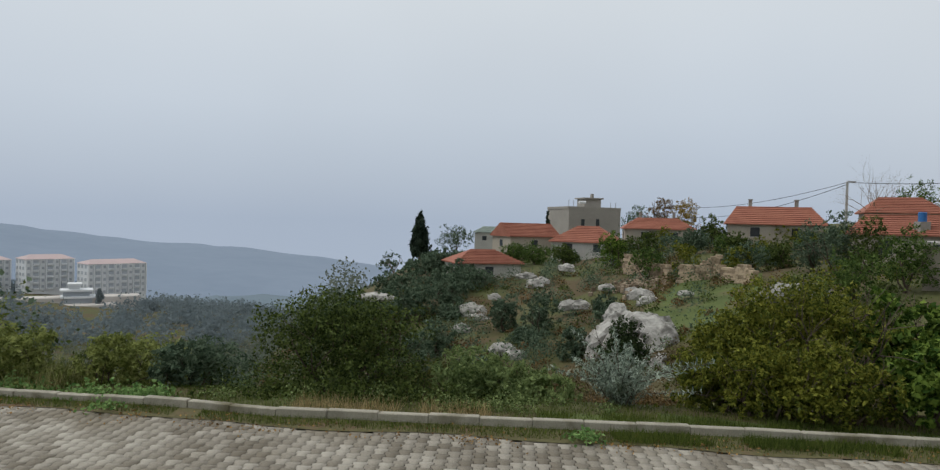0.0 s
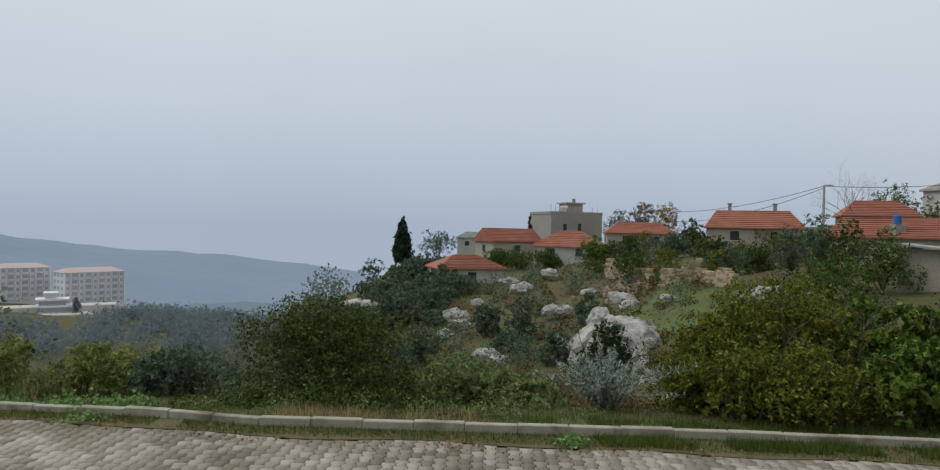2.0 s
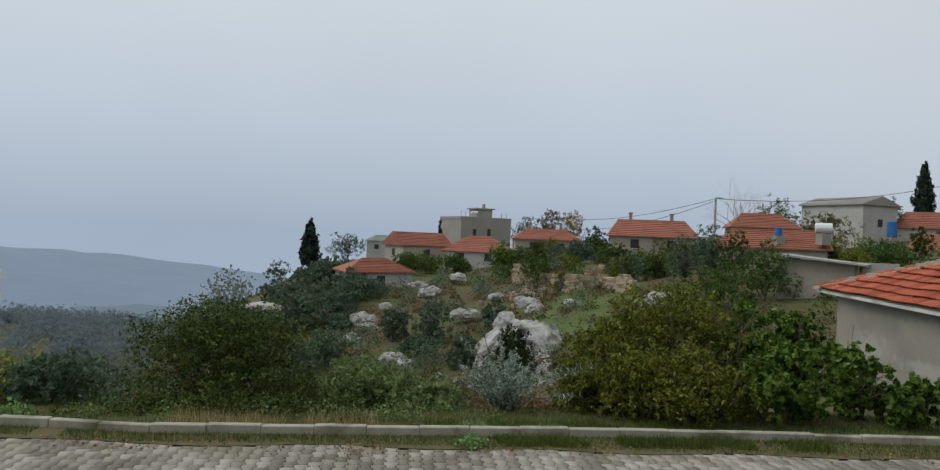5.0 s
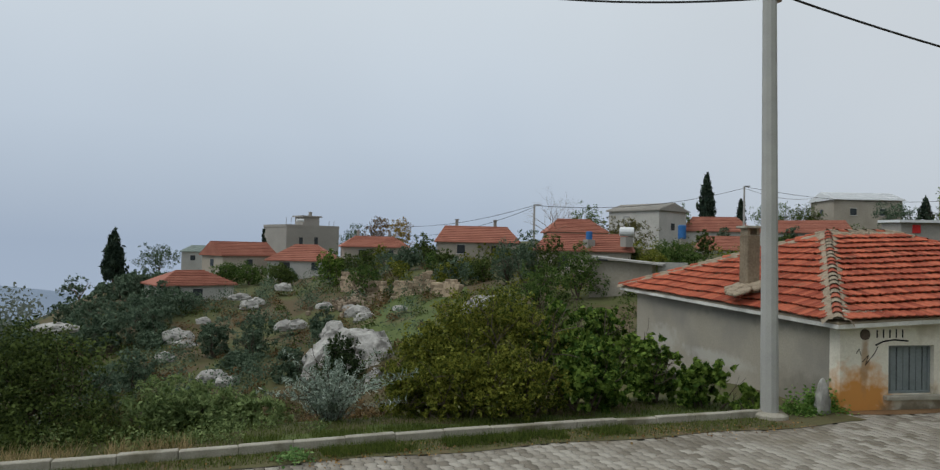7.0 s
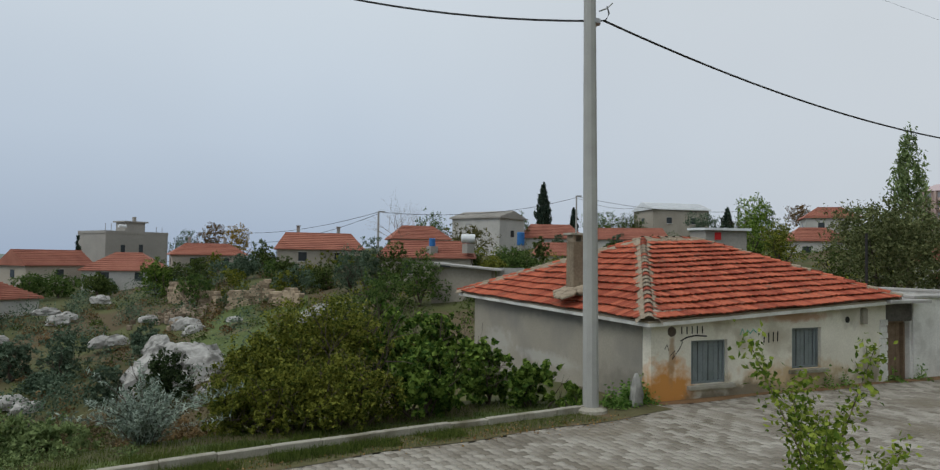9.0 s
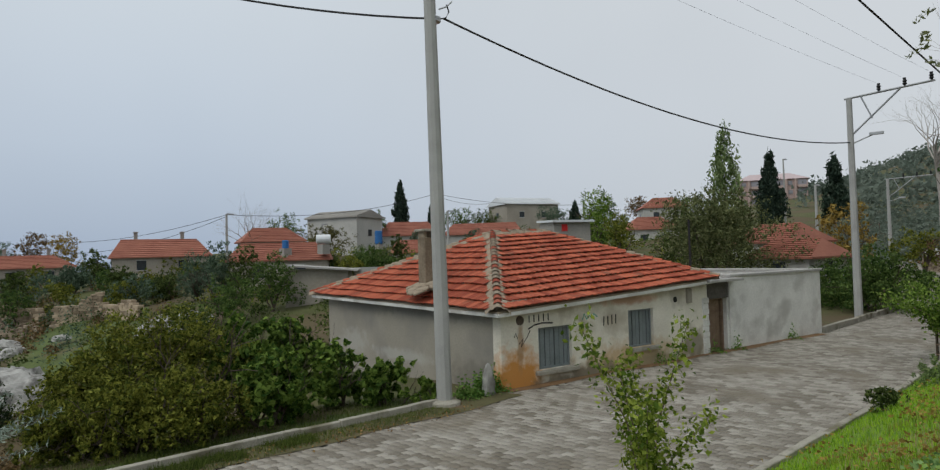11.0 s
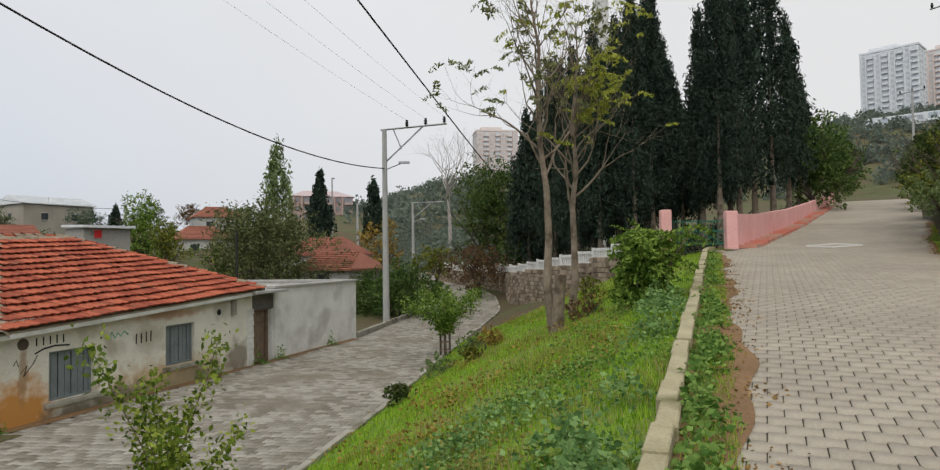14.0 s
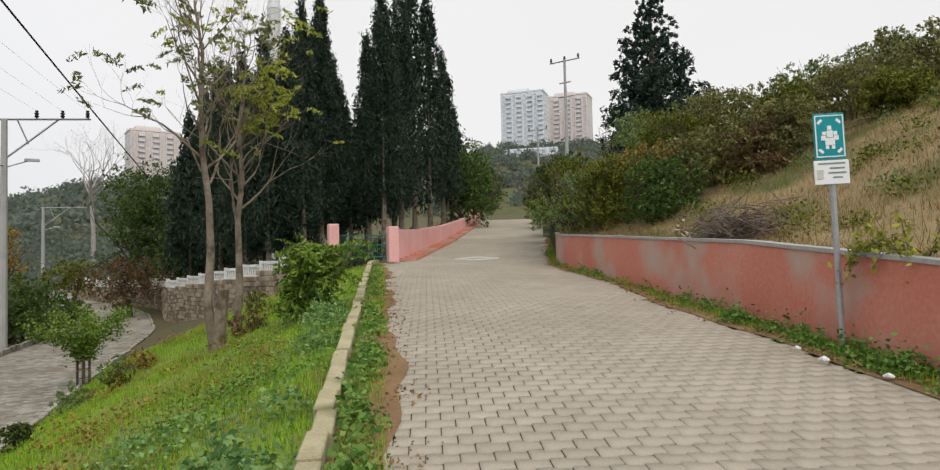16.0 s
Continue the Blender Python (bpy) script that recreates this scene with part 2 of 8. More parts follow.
def blotched(base, spots):
    """Adds soft-edged stains and other patches (centre, radii, colour, strength) to a copy of a wall material."""
    m = base.copy()
    n, k = m.node_tree.nodes, m.node_tree.links
    b = n["Principled BSDF"]
    src = b.inputs["Base Color"].links[0].from_socket
    geo = n.new("ShaderNodeNewGeometry")
    rag = n.new("ShaderNodeTexNoise")
    rag.inputs["Scale"].default_value, rag.inputs["Detail"].default_value = 3.5, 6.0
    k.new(geo.outputs["Position"], rag.inputs["Vector"])
    for centre, radius, colour, strength in spots:
        off, sc, ln = n.new("ShaderNodeVectorMath"), n.new("ShaderNodeVectorMath"), n.new("ShaderNodeVectorMath")
        off.operation, sc.operation, ln.operation = "SUBTRACT", "MULTIPLY", "LENGTH"
        off.inputs[1].default_value = centre
        sc.inputs[1].default_value = [1 / r for r in radius]
        k.new(geo.outputs["Position"], off.inputs[0])
        k.new(off.outputs[0], sc.inputs[0])
        k.new(sc.outputs[0], ln.inputs[0])
        add = n.new("ShaderNodeMath")
        add.operation = "MULTIPLY_ADD"
        add.inputs[1].default_value = 1.5
        k.new(rag.outputs["Fac"], add.inputs[0])
        k.new(ln.outputs["Value"], add.inputs[2])
        cut = n.new("ShaderNodeMapRange")
        cut.inputs["From Min"].default_value, cut.inputs["From Max"].default_value = 1.25, 1.85
        cut.inputs["To Min"].default_value, cut.inputs["To Max"].default_value = strength, 0.0
        k.new(add.outputs[0], cut.inputs["Value"])
        mix = n.new("ShaderNodeMix")
        mix.data_type = "RGBA"
        mix.inputs["B"].default_value = (*colour, 1)
        k.new(cut.outputs["Result"], mix.inputs["Factor"])
        k.new(src, mix.inputs["A"])
        src = mix.outputs["Result"]
    k.new(src, b.inputs["Base Color"])
    return m


# ---- building helpers ----
rng = np.random.default_rng(7)


class Shape:
    """Collects vertices and faces of one mesh."""

    def __init__(self):
        self.v, self.f = [], []

    def add(self, verts, faces):
        o = len(self.v)
        self.v.extend([tuple(p) for p in verts])
        self.f.extend([tuple(i + o for i in f) for f in faces])
        return self

    def box(self, c, s, rz=0.0, m=None, ch=0.0):
        """A box about c with sizes s, turned rz degrees, its upright and top edges cut by ch."""
        hx, hy, hz = s[0] / 2, s[1] / 2, s[2] / 2
        if ch:
            ring = [(-hx + ch, -hy), (hx - ch, -hy), (hx, -hy + ch), (hx, hy - ch), (hx - ch, hy), (-hx + ch, hy), (-hx, hy - ch), (-hx, -hy + ch)]
            vs = [(x, y, -hz) for x, y in ring] + [(x, y, hz - ch) for x, y in ring] + [(x * (1 - ch / hx), y * (1 - ch / hy), hz) for x, y in ring]
            fs = [tuple(range(7, -1, -1)), tuple(range(16, 24))]
            for r in (0, 8):
                fs += [(r + i, r + (i + 1) % 8, r + 8 + (i + 1) % 8, r + 8 + i) for i in range(8)]
        else:
            vs = [(x, y, z) for z in (-hz, hz) for x, y in ((-hx, -hy), (hx, -hy), (hx, hy), (-hx, hy))]
            fs = [(3, 2, 1, 0), (4, 5, 6, 7)] + [(i, (i + 1) % 4, 4 + (i + 1) % 4, 4 + i) for i in range(4)]
        t = Matrix.Translation(c) @ Matrix.Rotation(radians(rz), 4, "Z") if m is None else m @ Matrix.Translation(c) @ Matrix.Rotation(radians(rz), 4, "Z")
        return self.add([t @ Vector(p) for p in vs], fs)

    def tube(self, pts, radii, n=6, cap=True):
        pts = [Vector(p) for p in pts]
        rings = []
        for i, p in enumerate(pts):
            d = (pts[min(i + 1, len(pts) - 1)] - pts[max(i - 1, 0)]).normalized()
            a = d.cross(Vector((0, 0, 1)) if abs(d.z) < 0.9 else Vector((1, 0, 0))).normalized()
            b = d.cross(a)
            r = radii[i] if isinstance(radii, (list, tuple)) else radii
            rings.append([p + (a * math.cos(2 * math.pi * j / n) + b * math.sin(2 * math.pi * j / n)) * r for j in range(n)])
        fs = []
        for i in range(len(pts) - 1):
            for j in range(n):
                fs.append((i * n + j, i * n + (j + 1) % n, (i + 1) * n + (j + 1) % n, (i + 1) * n + j))
        if cap:
            fs += [tuple(range(n)), tuple(range(len(pts) * n - 1, (len(pts) - 1) * n - 1, -1))]
        return self.add([p for r in rings for p in r], fs)

    def mesh(self, name, smooth=False):
        me = bpy.data.meshes.new(name)
        me.from_pydata(self.v, [], self.f)
        bm = bmesh.new()
        bm.from_mesh(me)
        bmesh.ops.recalc_face_normals(bm, faces=bm.faces)
        bm.to_mesh(me)
        bm.free()
        if smooth:
            me.shade_smooth()
        return me


def thing(name, loc, label, category, group="", kind=""):
    ob = new(name)
    ob.empty_display_size = 0.2
    ob.location = loc
    return tagged(ob, label, category, group, kind)


def part(name, shape, material, parent=None, label="", smooth=False):
    """One mesh object; its shape is given in the world, and stays there under its parent."""
    me = shape.mesh(name, smooth) if isinstance(shape, Shape) else shape
    if not me.materials:
        me.materials.append(material)
    ob = new(name, me)
    if parent is not None:
        ob.parent = parent
        base = parent
        m = Matrix.Identity(4)
        while base is not None:
            m = base.matrix_basis @ m
            base = base.parent
        ob.matrix_basis = m.inverted()
    return tagged(ob, label)


def raw_mesh(name, verts, faces_flat, corners):
    """A mesh from arrays: corners per face is constant."""
    me = bpy.data.meshes.new(name)
    nf = len(faces_flat) // corners
    me.vertices.add(len(verts))
    me.vertices.foreach_set("co", np.asarray(verts, np.float32).ravel())
    me.loops.add(len(faces_flat))
    me.loops.foreach_set("vertex_index", np.asarray(faces_flat, np.int32))
    me.polygons.add(nf)
    me.polygons.foreach_set("loop_start", np.arange(0, nf * corners, corners, dtype=np.int32))
    me.update(calc_edges=True)
    return me


def spot(bearing, dist, z=None):
    x, y = dist * math.sin(radians(bearing)), dist * math.cos(radians(bearing))
    return Vector((x, y, ground(x, y) if z is None else z))


def leaves(name, centres, size, long=1.8, droop=0.0, spread=1.0):
    """Folded, pointed leaves at the centres: two quads each sharing the midrib."""
    n = len(centres)
    a = rng.normal(size=(n, 3))
    a[:, 2] = a[:, 2] * spread - droop
    a /= np.linalg.norm(a, axis=1)[:, None]
    b = np.cross(a, rng.normal(size=(n, 3)))
    b /= np.linalg.norm(b, axis=1)[:, None]
    c = np.cross(a, b)
    s = size * rng.uniform(0.6, 1.3, n)[:, None]
    L, W = s * long / 2, s / 2
    p = centres
    v = np.stack([p - a * L, p + b * W * 0.9 + c * W * 0.35, p + a * L, p - b * W * 0.9 + c * W * 0.35], 1).reshape(-1, 3)
    i = np.arange(n)[:, None] * 4
    f = (i + np.array([[0, 1, 2, 0, 2, 3]])).ravel()
    return raw_mesh(name, v, f, 3)


def cloud(blobs, n, shell=0.55):
    """Points in a union of ellipsoids (x, y, z, rx, ry, rz), thicker towards the skin, gathered in small sprays."""
    blobs = np.array(blobs, float)
    vol = (blobs[:, 3] * blobs[:, 4] * blobs[:, 5]) ** 0.75
    m = max(n // 14, 1)
    pick = rng.choice(len(blobs), m, p=vol / vol.sum())
    d = rng.normal(size=(m, 3))
    d /= np.linalg.norm(d, axis=1)[:, None]
    r = shell + (1.06 - shell) * rng.random(m) ** 0.6
    r *= 1 + 0.05 * rng.normal(size=m)
    c = blobs[pick, :3] + d * r[:, None] * blobs[pick, 3:]
    rad = np.minimum(blobs[pick, 3:].mean(1) * 0.18, 0.40)
    k = rng.integers(0, m, n)
    return c[k] + rng.normal(size=(n, 3)) * (rad[k] * 0.55)[:, None]


def lumps(base, w, d, h, n, low=0.25):
    """Ellipsoids that make up one uneven crown on a base."""
    out = []
    for _ in range(n):
        a, q = rng.uniform(0, 2 * math.pi), rng.random() ** 0.6
        hz = low + (1 - low) * rng.random()
        k = math.sqrt(max(0.05, 1 - (hz * 0.9) ** 2))
        r = rng.uniform(0.22, 0.36) if n < 22 else rng.uniform(0.13, 0.23)
        out.append((base[0] + math.cos(a) * q * w * 0.5 * k * (0.75 if n < 22 else 0.88), base[1] + math.sin(a) * q * d * 0.5 * k * (0.75 if n < 22 else 0.88), base[2] + h * (0.08 + hz * 0.72), w * r, d * r, h * r * 0.85))
    return out


def branching(sh, p, direction, length, radius, depth, spread=0.55, up=0.25, tips=None, n=5):
    """Adds a limb and its forks to a shape; gathers the ends in tips."""
    p = Vector(p)
    d = Vector(direction).normalized()
    pts, rad = [p.copy()], [radius]
    for i in range(3):
        d = (d + Vector(rng.normal(size=3)) * 0.12 + Vector((0, 0, up * 0.15))).normalized()
        p = p + d * length / 3
        pts.append(p.copy())
        rad.append(radius * (1 - 0.14 * (i + 1)))
    sh.tube(pts, rad, n if depth > 1 else 4, cap=depth == 0)
    if tips is not None and depth <= 1:
        tips.append(p.copy())
    if depth > 0:
        for _ in range(int(rng.integers(2, 4))):
            e = (d + Vector(rng.normal(size=3)) * spread + Vector((0, 0, up))).normalized()
            branching(sh, p, e, length * rng.uniform(0.6, 0.85), rad[-1] * 0.72, depth - 1, spread, up, tips, n)


def bush(base, w, d, h, mat, label, name="bush", count=5000, leaf=0.07, n=14, group="", long=1.8, low=0.12, shell=0.55):
    base = Vector(base)
    ob = thing(name, base, label, "bush", group)
    sh = Shape()
    for _ in range(5):
        q = Vector((rng.normal() * 0.25 * w, rng.normal() * 0.25 * d, h * 0.6))
        branching(sh, base + Vector((rng.normal() * 0.1, rng.normal() * 0.1, -0.25)), q, h * 0.45, 0.02 + 0.012 * h, 2, 0.5, 0.2, n=4)
    part("stem", sh, M_BARKD, ob)
    part("crown", leaves("crown", cloud(lumps(base, w, d, h, n, low), int(count * 0.78), shell), leaf * 1.1, long), mat, ob)
    return ob


def tree(base, w, h, mat, label, name="tree", trunk=0.25, count=5000, leaf=0.14, n=12, bark=None, group="", bole=0.3, long=1.8):
    base = Vector(base)
    ob = thing(name, base, label, "tree", group)
    sh = Shape()
    top = base + Vector((rng.normal() * 0.03 * h, rng.normal() * 0.03 * h, h * bole))
    mid = (base + top) / 2 + Vector((rng.normal() * 0.02 * h, rng.normal() * 0.02 * h, 0))
    sh.tube([base - Vector((0, 0, 0.3)), base + Vector((0, 0, 0.1)), mid, top], [trunk * 1.3, trunk, trunk * 0.8, trunk * 0.7], 8)
    for _ in range(4):
        branching(sh, top - Vector((0, 0, 0.05 * h * rng.random())), Vector((rng.normal() * 0.6, rng.normal() * 0.6, 1.0)), h * (1 - bole) * 0.36, trunk * 0.5, 2, 0.5, 0.15, n=4)
    part("trunk", sh, bark or M_BARK, ob)
    cb = base + Vector((0, 0, h * bole * 0.8))
    part("crown", leaves("crown", cloud(lumps(cb, w, w, h - h * bole * 0.8, n, 0.1), int(count * 0.72)), leaf * 1.14, long), mat, ob)
    return ob


def cypress(base, w, h, label, count=6000, leaf=0.22, name="cypress_tree", bole=0.12, group="", mat=None, ragged=0.12):
    base = Vector(base)
    ob = thing(name, base, label, "tree", group)
    part("trunk", Shape().tube([base - Vector((0, 0, 0.3)), base + Vector((0, 0, h * 0.3)), base + Vector((0, 0, h * 0.9))], [w * 0.06 + 0.09, w * 0.018 + 0.03, 0.02], 8), M_BARK, ob)
    m = max(count // 16, 1)
    spires = [(0.0, 0.0, 1.0, 1.0)] + [(math.cos(q) * w * 0.24, math.sin(q) * w * 0.24, rng.uniform(0.72, 0.95), rng.uniform(0.5, 0.7)) for q in rng.uniform(0, 2 * math.pi, 4)]
    sp = np.array(spires)[rng.choice(5, m, p=(0.44, 0.14, 0.14, 0.14, 0.14))]
    t = rng.random(m) ** 0.8
    prof = np.minimum(1, (t / 0.16 + 0.15) ** 0.6) * np.clip((1 - t) / 0.72, 0, 1) ** 0.75
    a = rng.uniform(0, 2 * math.pi, m)
    lob = 1 + 0.16 * np.sin(a * 3 + t * 9 + base.x) + 0.14 * np.sin(a * 5 - t * 23)
    r = w / 2 * prof * lob * sp[:, 3] * (0.45 + 0.6 * rng.random(m) ** 0.5) + ragged * rng.normal(size=m) * 0.6
    c = np.stack([base.x + sp[:, 0] * (1 - t * 0.5) + r * np.cos(a), base.y + sp[:, 1] * (1 - t * 0.5) + r * np.sin(a), base.z + h * (bole + (1 - bole) * t * sp[:, 2])], 1)
    k = rng.integers(0, m, count)
    off = rng.normal(size=(count, 3)) * np.array([0.035, 0.035, 0.12]) * w
    part("crown", leaves("crown", c[k] + off, leaf, 3.0, droop=-1.3), mat or L_CYP, ob)
    return ob


# ---- lie of the land ----
def line(pts):
    xs, ys = [p[0] for p in pts], [p[1] for p in pts]
    return lambda x: float(np.interp(x, xs, ys))


KERB_UP = line(((-60, 17.8), (0.3, 0.2), (28, -7.9), (28.8, -9.3), (67.8, -31.2), (150, -77)))
WALL_UP = line(((-60, 10), (-6, -5.0), (5, -8.4), (23, -14.1), (62, -36.5), (150, -86)))
EDGE_NEAR = line(((-60, 22), (-15, 9), (-4, 5.6), (11.3, 3.6), (17.6, 3.0), (26, 2.5), (36, 1.7), (45, 1.0), (53, 1.6), (62, 3.9), (80, 10), (150, 34)))
EDGE_FAR = line(((-60, 38), (-20, 17.2), (-9.8, 13.7), (-6.2, 13.25), (-4.1, 12.75), (0, 12.4), (4.2, 12.2), (7.8, 11.85), (11.4, 11.4), (14.4, 11.15), (31.3, 7.3), (37.2, 6.9), (45, 6.3), (62, 10.5), (80, 18), (150, 44)))
ROAD_LOW = line(((-60, -3.0), (-15, -2.1), (0, -2.0), (42, -2.0), (58, -1.3), (74, -0.5), (120, 2.0)))


def road_up(x, y):
    s = 0.94 * x - 0.34 * y
    return float(np.interp(s, (-30, -15, 0, 6, 11, 22.5, 31.5, 45, 74, 90, 160), (-2.2, -1.2, 0, 0.13, 0.55, 1.35, 1.95, 3.2, 6.5, 7.3, 9)))


DIST = (13, 18, 25, 40, 60, 80, 110, 150, 200, 300, 420, 700, 1500, 4500)
LAND = {
    -80: (-2, -4, -6, -10, -16, -22, -30, -38, -40, -42, -42, -70, -240, -420),
    -35: (-2, -4, -6, -10, -16, -22, -30, -36, -38, -40, -40, -70, -240, -420),
    -20: (-2, -4.2, -6, -10, -15, -19, -25, -34, -40, -46, -55, -90, -240, -420),
    -12: (-2, -4.5, -6.5, -9, -10, -10, -12, -22, -35, -50, -65, -100, -240, -420),
    -4: (-2, -4.6, -7.5, -9.2, -7.5, -5.2, -3.6, -6, -20, -45, -65, -100, -240, -420),
    8: (-2, -4.6, -7.8, -8.0, -5.0, -3.6, -2.6, -2.5, -8, -30, -60, -100, -240, -420),
    18: (-2, -4.2, -6.5, -6.2, -2.8, -1.0, -0.2, 0.5, -4, -20, -50, -100, -240, -420),
    28: (-2, -3.2, -5.0, -4.0, -1.6, 0.4, 2.0, 3, 0, -15, -40, -100, -240, -420),
    38: (-2, -2.6, -3.6, -2.2, -0.4, 1.0, 3.0, 5, 3, -10, -30, -90, -240, -420),
    50: (-2, -2.2, -2.6, -1.6, 0.4, 2.0, 5.0, 7, 6, 0, -20, -80, -200, -400),
    62: (-2, -2.0, -2.2, -1.6, 0.4, 2.2, 5.0, 8, 10, 8, 0, -40, -150, -300),
    74: (-2, -2.0, -2.0, -1.8, -0.2, 1.5, 5.0, 9, 14, 20, 22, 20, -50, -200),
    84: (-2, -2.0, -2.0, -2.0, -1.2, 0.2, 3.0, 8, 16, 34, 48, 55, 40, 0),
    100: (-2, -2.0, -2.0, -1.0, 2.0, 5.0, 8.0, 12, 20, 40, 58, 66, 60, 40),
    118: (0, 0, 1, 3, 5, 6.8, 8.5, 12, 22, 47, 75, 84, 90, 90),
    140: (0, 0, 1, 4, 8, 12, 16, 20, 28, 50, 76, 90, 100, 100),
    180: (0, 0, 1, 4, 8, 12, 16, 20, 28, 50, 70, 80, 90, 90),
}
BEARS = sorted(LAND)
GRID = np.array([LAND[b] for b in BEARS], float)


def land(x, y):
    b, d = math.degrees(math.atan2(x, y)), math.hypot(x, y)
    col = [np.interp(d, DIST, row) for row in GRID]
    return float(np.interp(b, BEARS, col))


def smooth(t):
    t = min(max(t, 0.0), 1.0)
    return t * t * (3 - 2 * t)


def near_ground(x, y):
    """Height of the ground near the roads, which lie a little above it."""
    d = math.hypot(x, y)
    rough = 0.0 if d < 12 else (noise.noise((x * 0.06, y * 0.06, 3.1)) * min(1.6, d * 0.012) + noise.noise((x * 0.25, y * 0.25, 7.7)) * min(0.35, d * 0.006))
    yk, yn, yf, yw = KERB_UP(x), EDGE_NEAR(x), EDGE_FAR(x), WALL_UP(x)
    if y > yf:
        zl = ROAD_LOW(x) - 0.02
        inside = 13.5 < x < 33
        t = smooth((y - yf - 0.9) / (7.0 if x < 13 else 14.0))
        far = land(x, y)
        if inside and y < yf + 13:
            return min(zl, zl + (far - zl) * t) - 0.1
        return zl + (far + rough - zl) * t
    if y > yn:
        return ROAD_LOW(x) - 0.07
    if y > yk:
        zu, zl = road_up(x, yk), ROAD_LOW(x)
        t = (yn - y) / max(yn - yk, 0.1)
        bump_ = noise.noise((x * 0.5, y * 0.5, 1.3)) * 0.10 * math.sin(math.pi * t)
        return zl - 0.05 + (zu - zl) * (1 - (1 - t) ** 1.28) + bump_
    if y > yw:
        return road_up(x, y) - 0.07
    back = yw - y
    return road_up(x, yw) - 0.07 + max(0.0, bank_rise(x, y) - 0.35) * smooth((back - 0.6) / 3.0)


def bank_rise(x, y):
    """Height of the bank over the road, behind the retaining wall."""
    back = WALL_UP(x) - y
    rise = 0.95 + 0.40 * min(back, 18) + 0.12 * max(0, min(back - 18, 120))
    rise *= float(np.interp(x, (-30, -8, 4, 60, 90), (0.3, 0.7, 1, 1, 0.4)))
    return rise + (noise.noise((x * 0.18, y * 0.18, 5.0)) * 0.6 * min(1, back / 4))


def ground(x, y):
    """Height of the open ground: the lie near the roads passes into the wide land."""
    d = math.hypot(x, y)
    if d > 150:
        return land(x, y) + noise.noise((x * 0.02, y * 0.02, 3.1)) * 1.5
    z = near_ground(x, y)
    return z if d < 85 else z + (land(x, y) - z) * smooth((d - 85) / 65)


# ---- ground: one sheet out to the horizon ----
def ground_material():
    m = surface("ground", (0.05, 0.06, 0.018), (0.11, 0.115, 0.045), 0.95, 6, 0.35, 0.6, stain=(0.095, 0.072, 0.038), stain_scale=0.16, stain_at=0.50)
    return m


radii = [0.0] + list(np.concatenate([np.arange(1.5, 40, 0.55), np.geomspace(40, 4500, 130)]))
angles = np.radians(np.concatenate([np.arange(-75, 160, 0.75), np.arange(160, 285, 5.0)]))
gv = [(0, 0, ground(0, 0))]
for r in radii[1:]:
    for a in angles:
        x, y = r * math.sin(a), r * math.cos(a)
        gv.append((x, y, ground(x, y)))
na = len(angles)
tri = [(0, 1 + (j + 1) % na, 1 + j) for j in range(na)]
quads = [(1 + i * na + j, 1 + i * na + (j + 1) % na, 1 + (i + 1) * na + (j + 1) % na, 1 + (i + 1) * na + j) for i in range(len(radii) - 2) for j in range(na)]
gm = bpy.data.meshes.new("ground")
gm.from_pydata(gv, [], tri + quads)
gm.flip_normals()
gm.shade_smooth()
gm.materials.append(ground_material())
gm.materials.append(surface("turf", (0.088, 0.170, 0.016), (0.200, 0.290, 0.040), 0.95, 9, 0.8, 0.6, stain=(0.14, 0.15, 0.04), stain_scale=0.8, stain_at=0.58))
gm.materials.append(surface("pasture", (0.055, 0.080, 0.024), (0.115, 0.145, 0.045), 0.95, 5, 0.5, 0.5, stain=(0.13, 0.10, 0.06), stain_scale=0.3, stain_at=0.60))
for poly in gm.polygons:
    cx, cy = poly.center.x, poly.center.y
    if KERB_UP(cx) < cy < EDGE_NEAR(cx) and -10 < cx < 30:
        poly.material_index = 1
    if EDGE_FAR(cx) < cy < EDGE_FAR(cx) + 1.2 and 1.0 < cx < 12:
        poly.material_index = 2
    bd, dd = math.degrees(math.atan2(cx, cy)), math.hypot(cx, cy)
    if 14.5 < bd < 23 and 47 < dd < 62:
        poly.material_index = 2
tagged(new("ground", gm), "grassy and earthy hillside falling to a misty valley", "ground", kind="structure")


def strip(name, lo, hi, zfun, x0, x1, step, material, label, lift=0.0, parent=None):
    """A paved band between two lines over x."""
    sh = Shape()
    xs = np.arange(x0, x1 + step / 2, step)
    n = 9
    for x in xs:
        for j in range(n):
            y = lo(x) + (hi(x) - lo(x)) * j / (n - 1)
            sh.v.append((float(x), y, zfun(x, y) + lift))
    for i in range(len(xs) - 1):
        for j in range(n - 1):
            sh.f.append((i * n + j, (i + 1) * n + j, (i + 1) * n + j + 1, i * n + j + 1))
    ob = part(name, sh, material, parent)
    return tagged(ob, label, "road", kind="structure")


low_z = lambda x, y: ROAD_LOW(x)
road_low = strip("road_lower", EDGE_NEAR, lambda x: EDGE_FAR(x) - 0.1, low_z, -58, 118, 1.0, M_JOINT, "lower village road of interlocking concrete pavers", -0.03)
road_upper = strip("road_upper", lambda x: WALL_UP(x) + 0.05, lambda x: KERB_UP(x) - 0.05, road_up, -40, 45, 1.0, M_JOINT, "upper road of interlocking concrete pavers climbing the hill", -0.03)

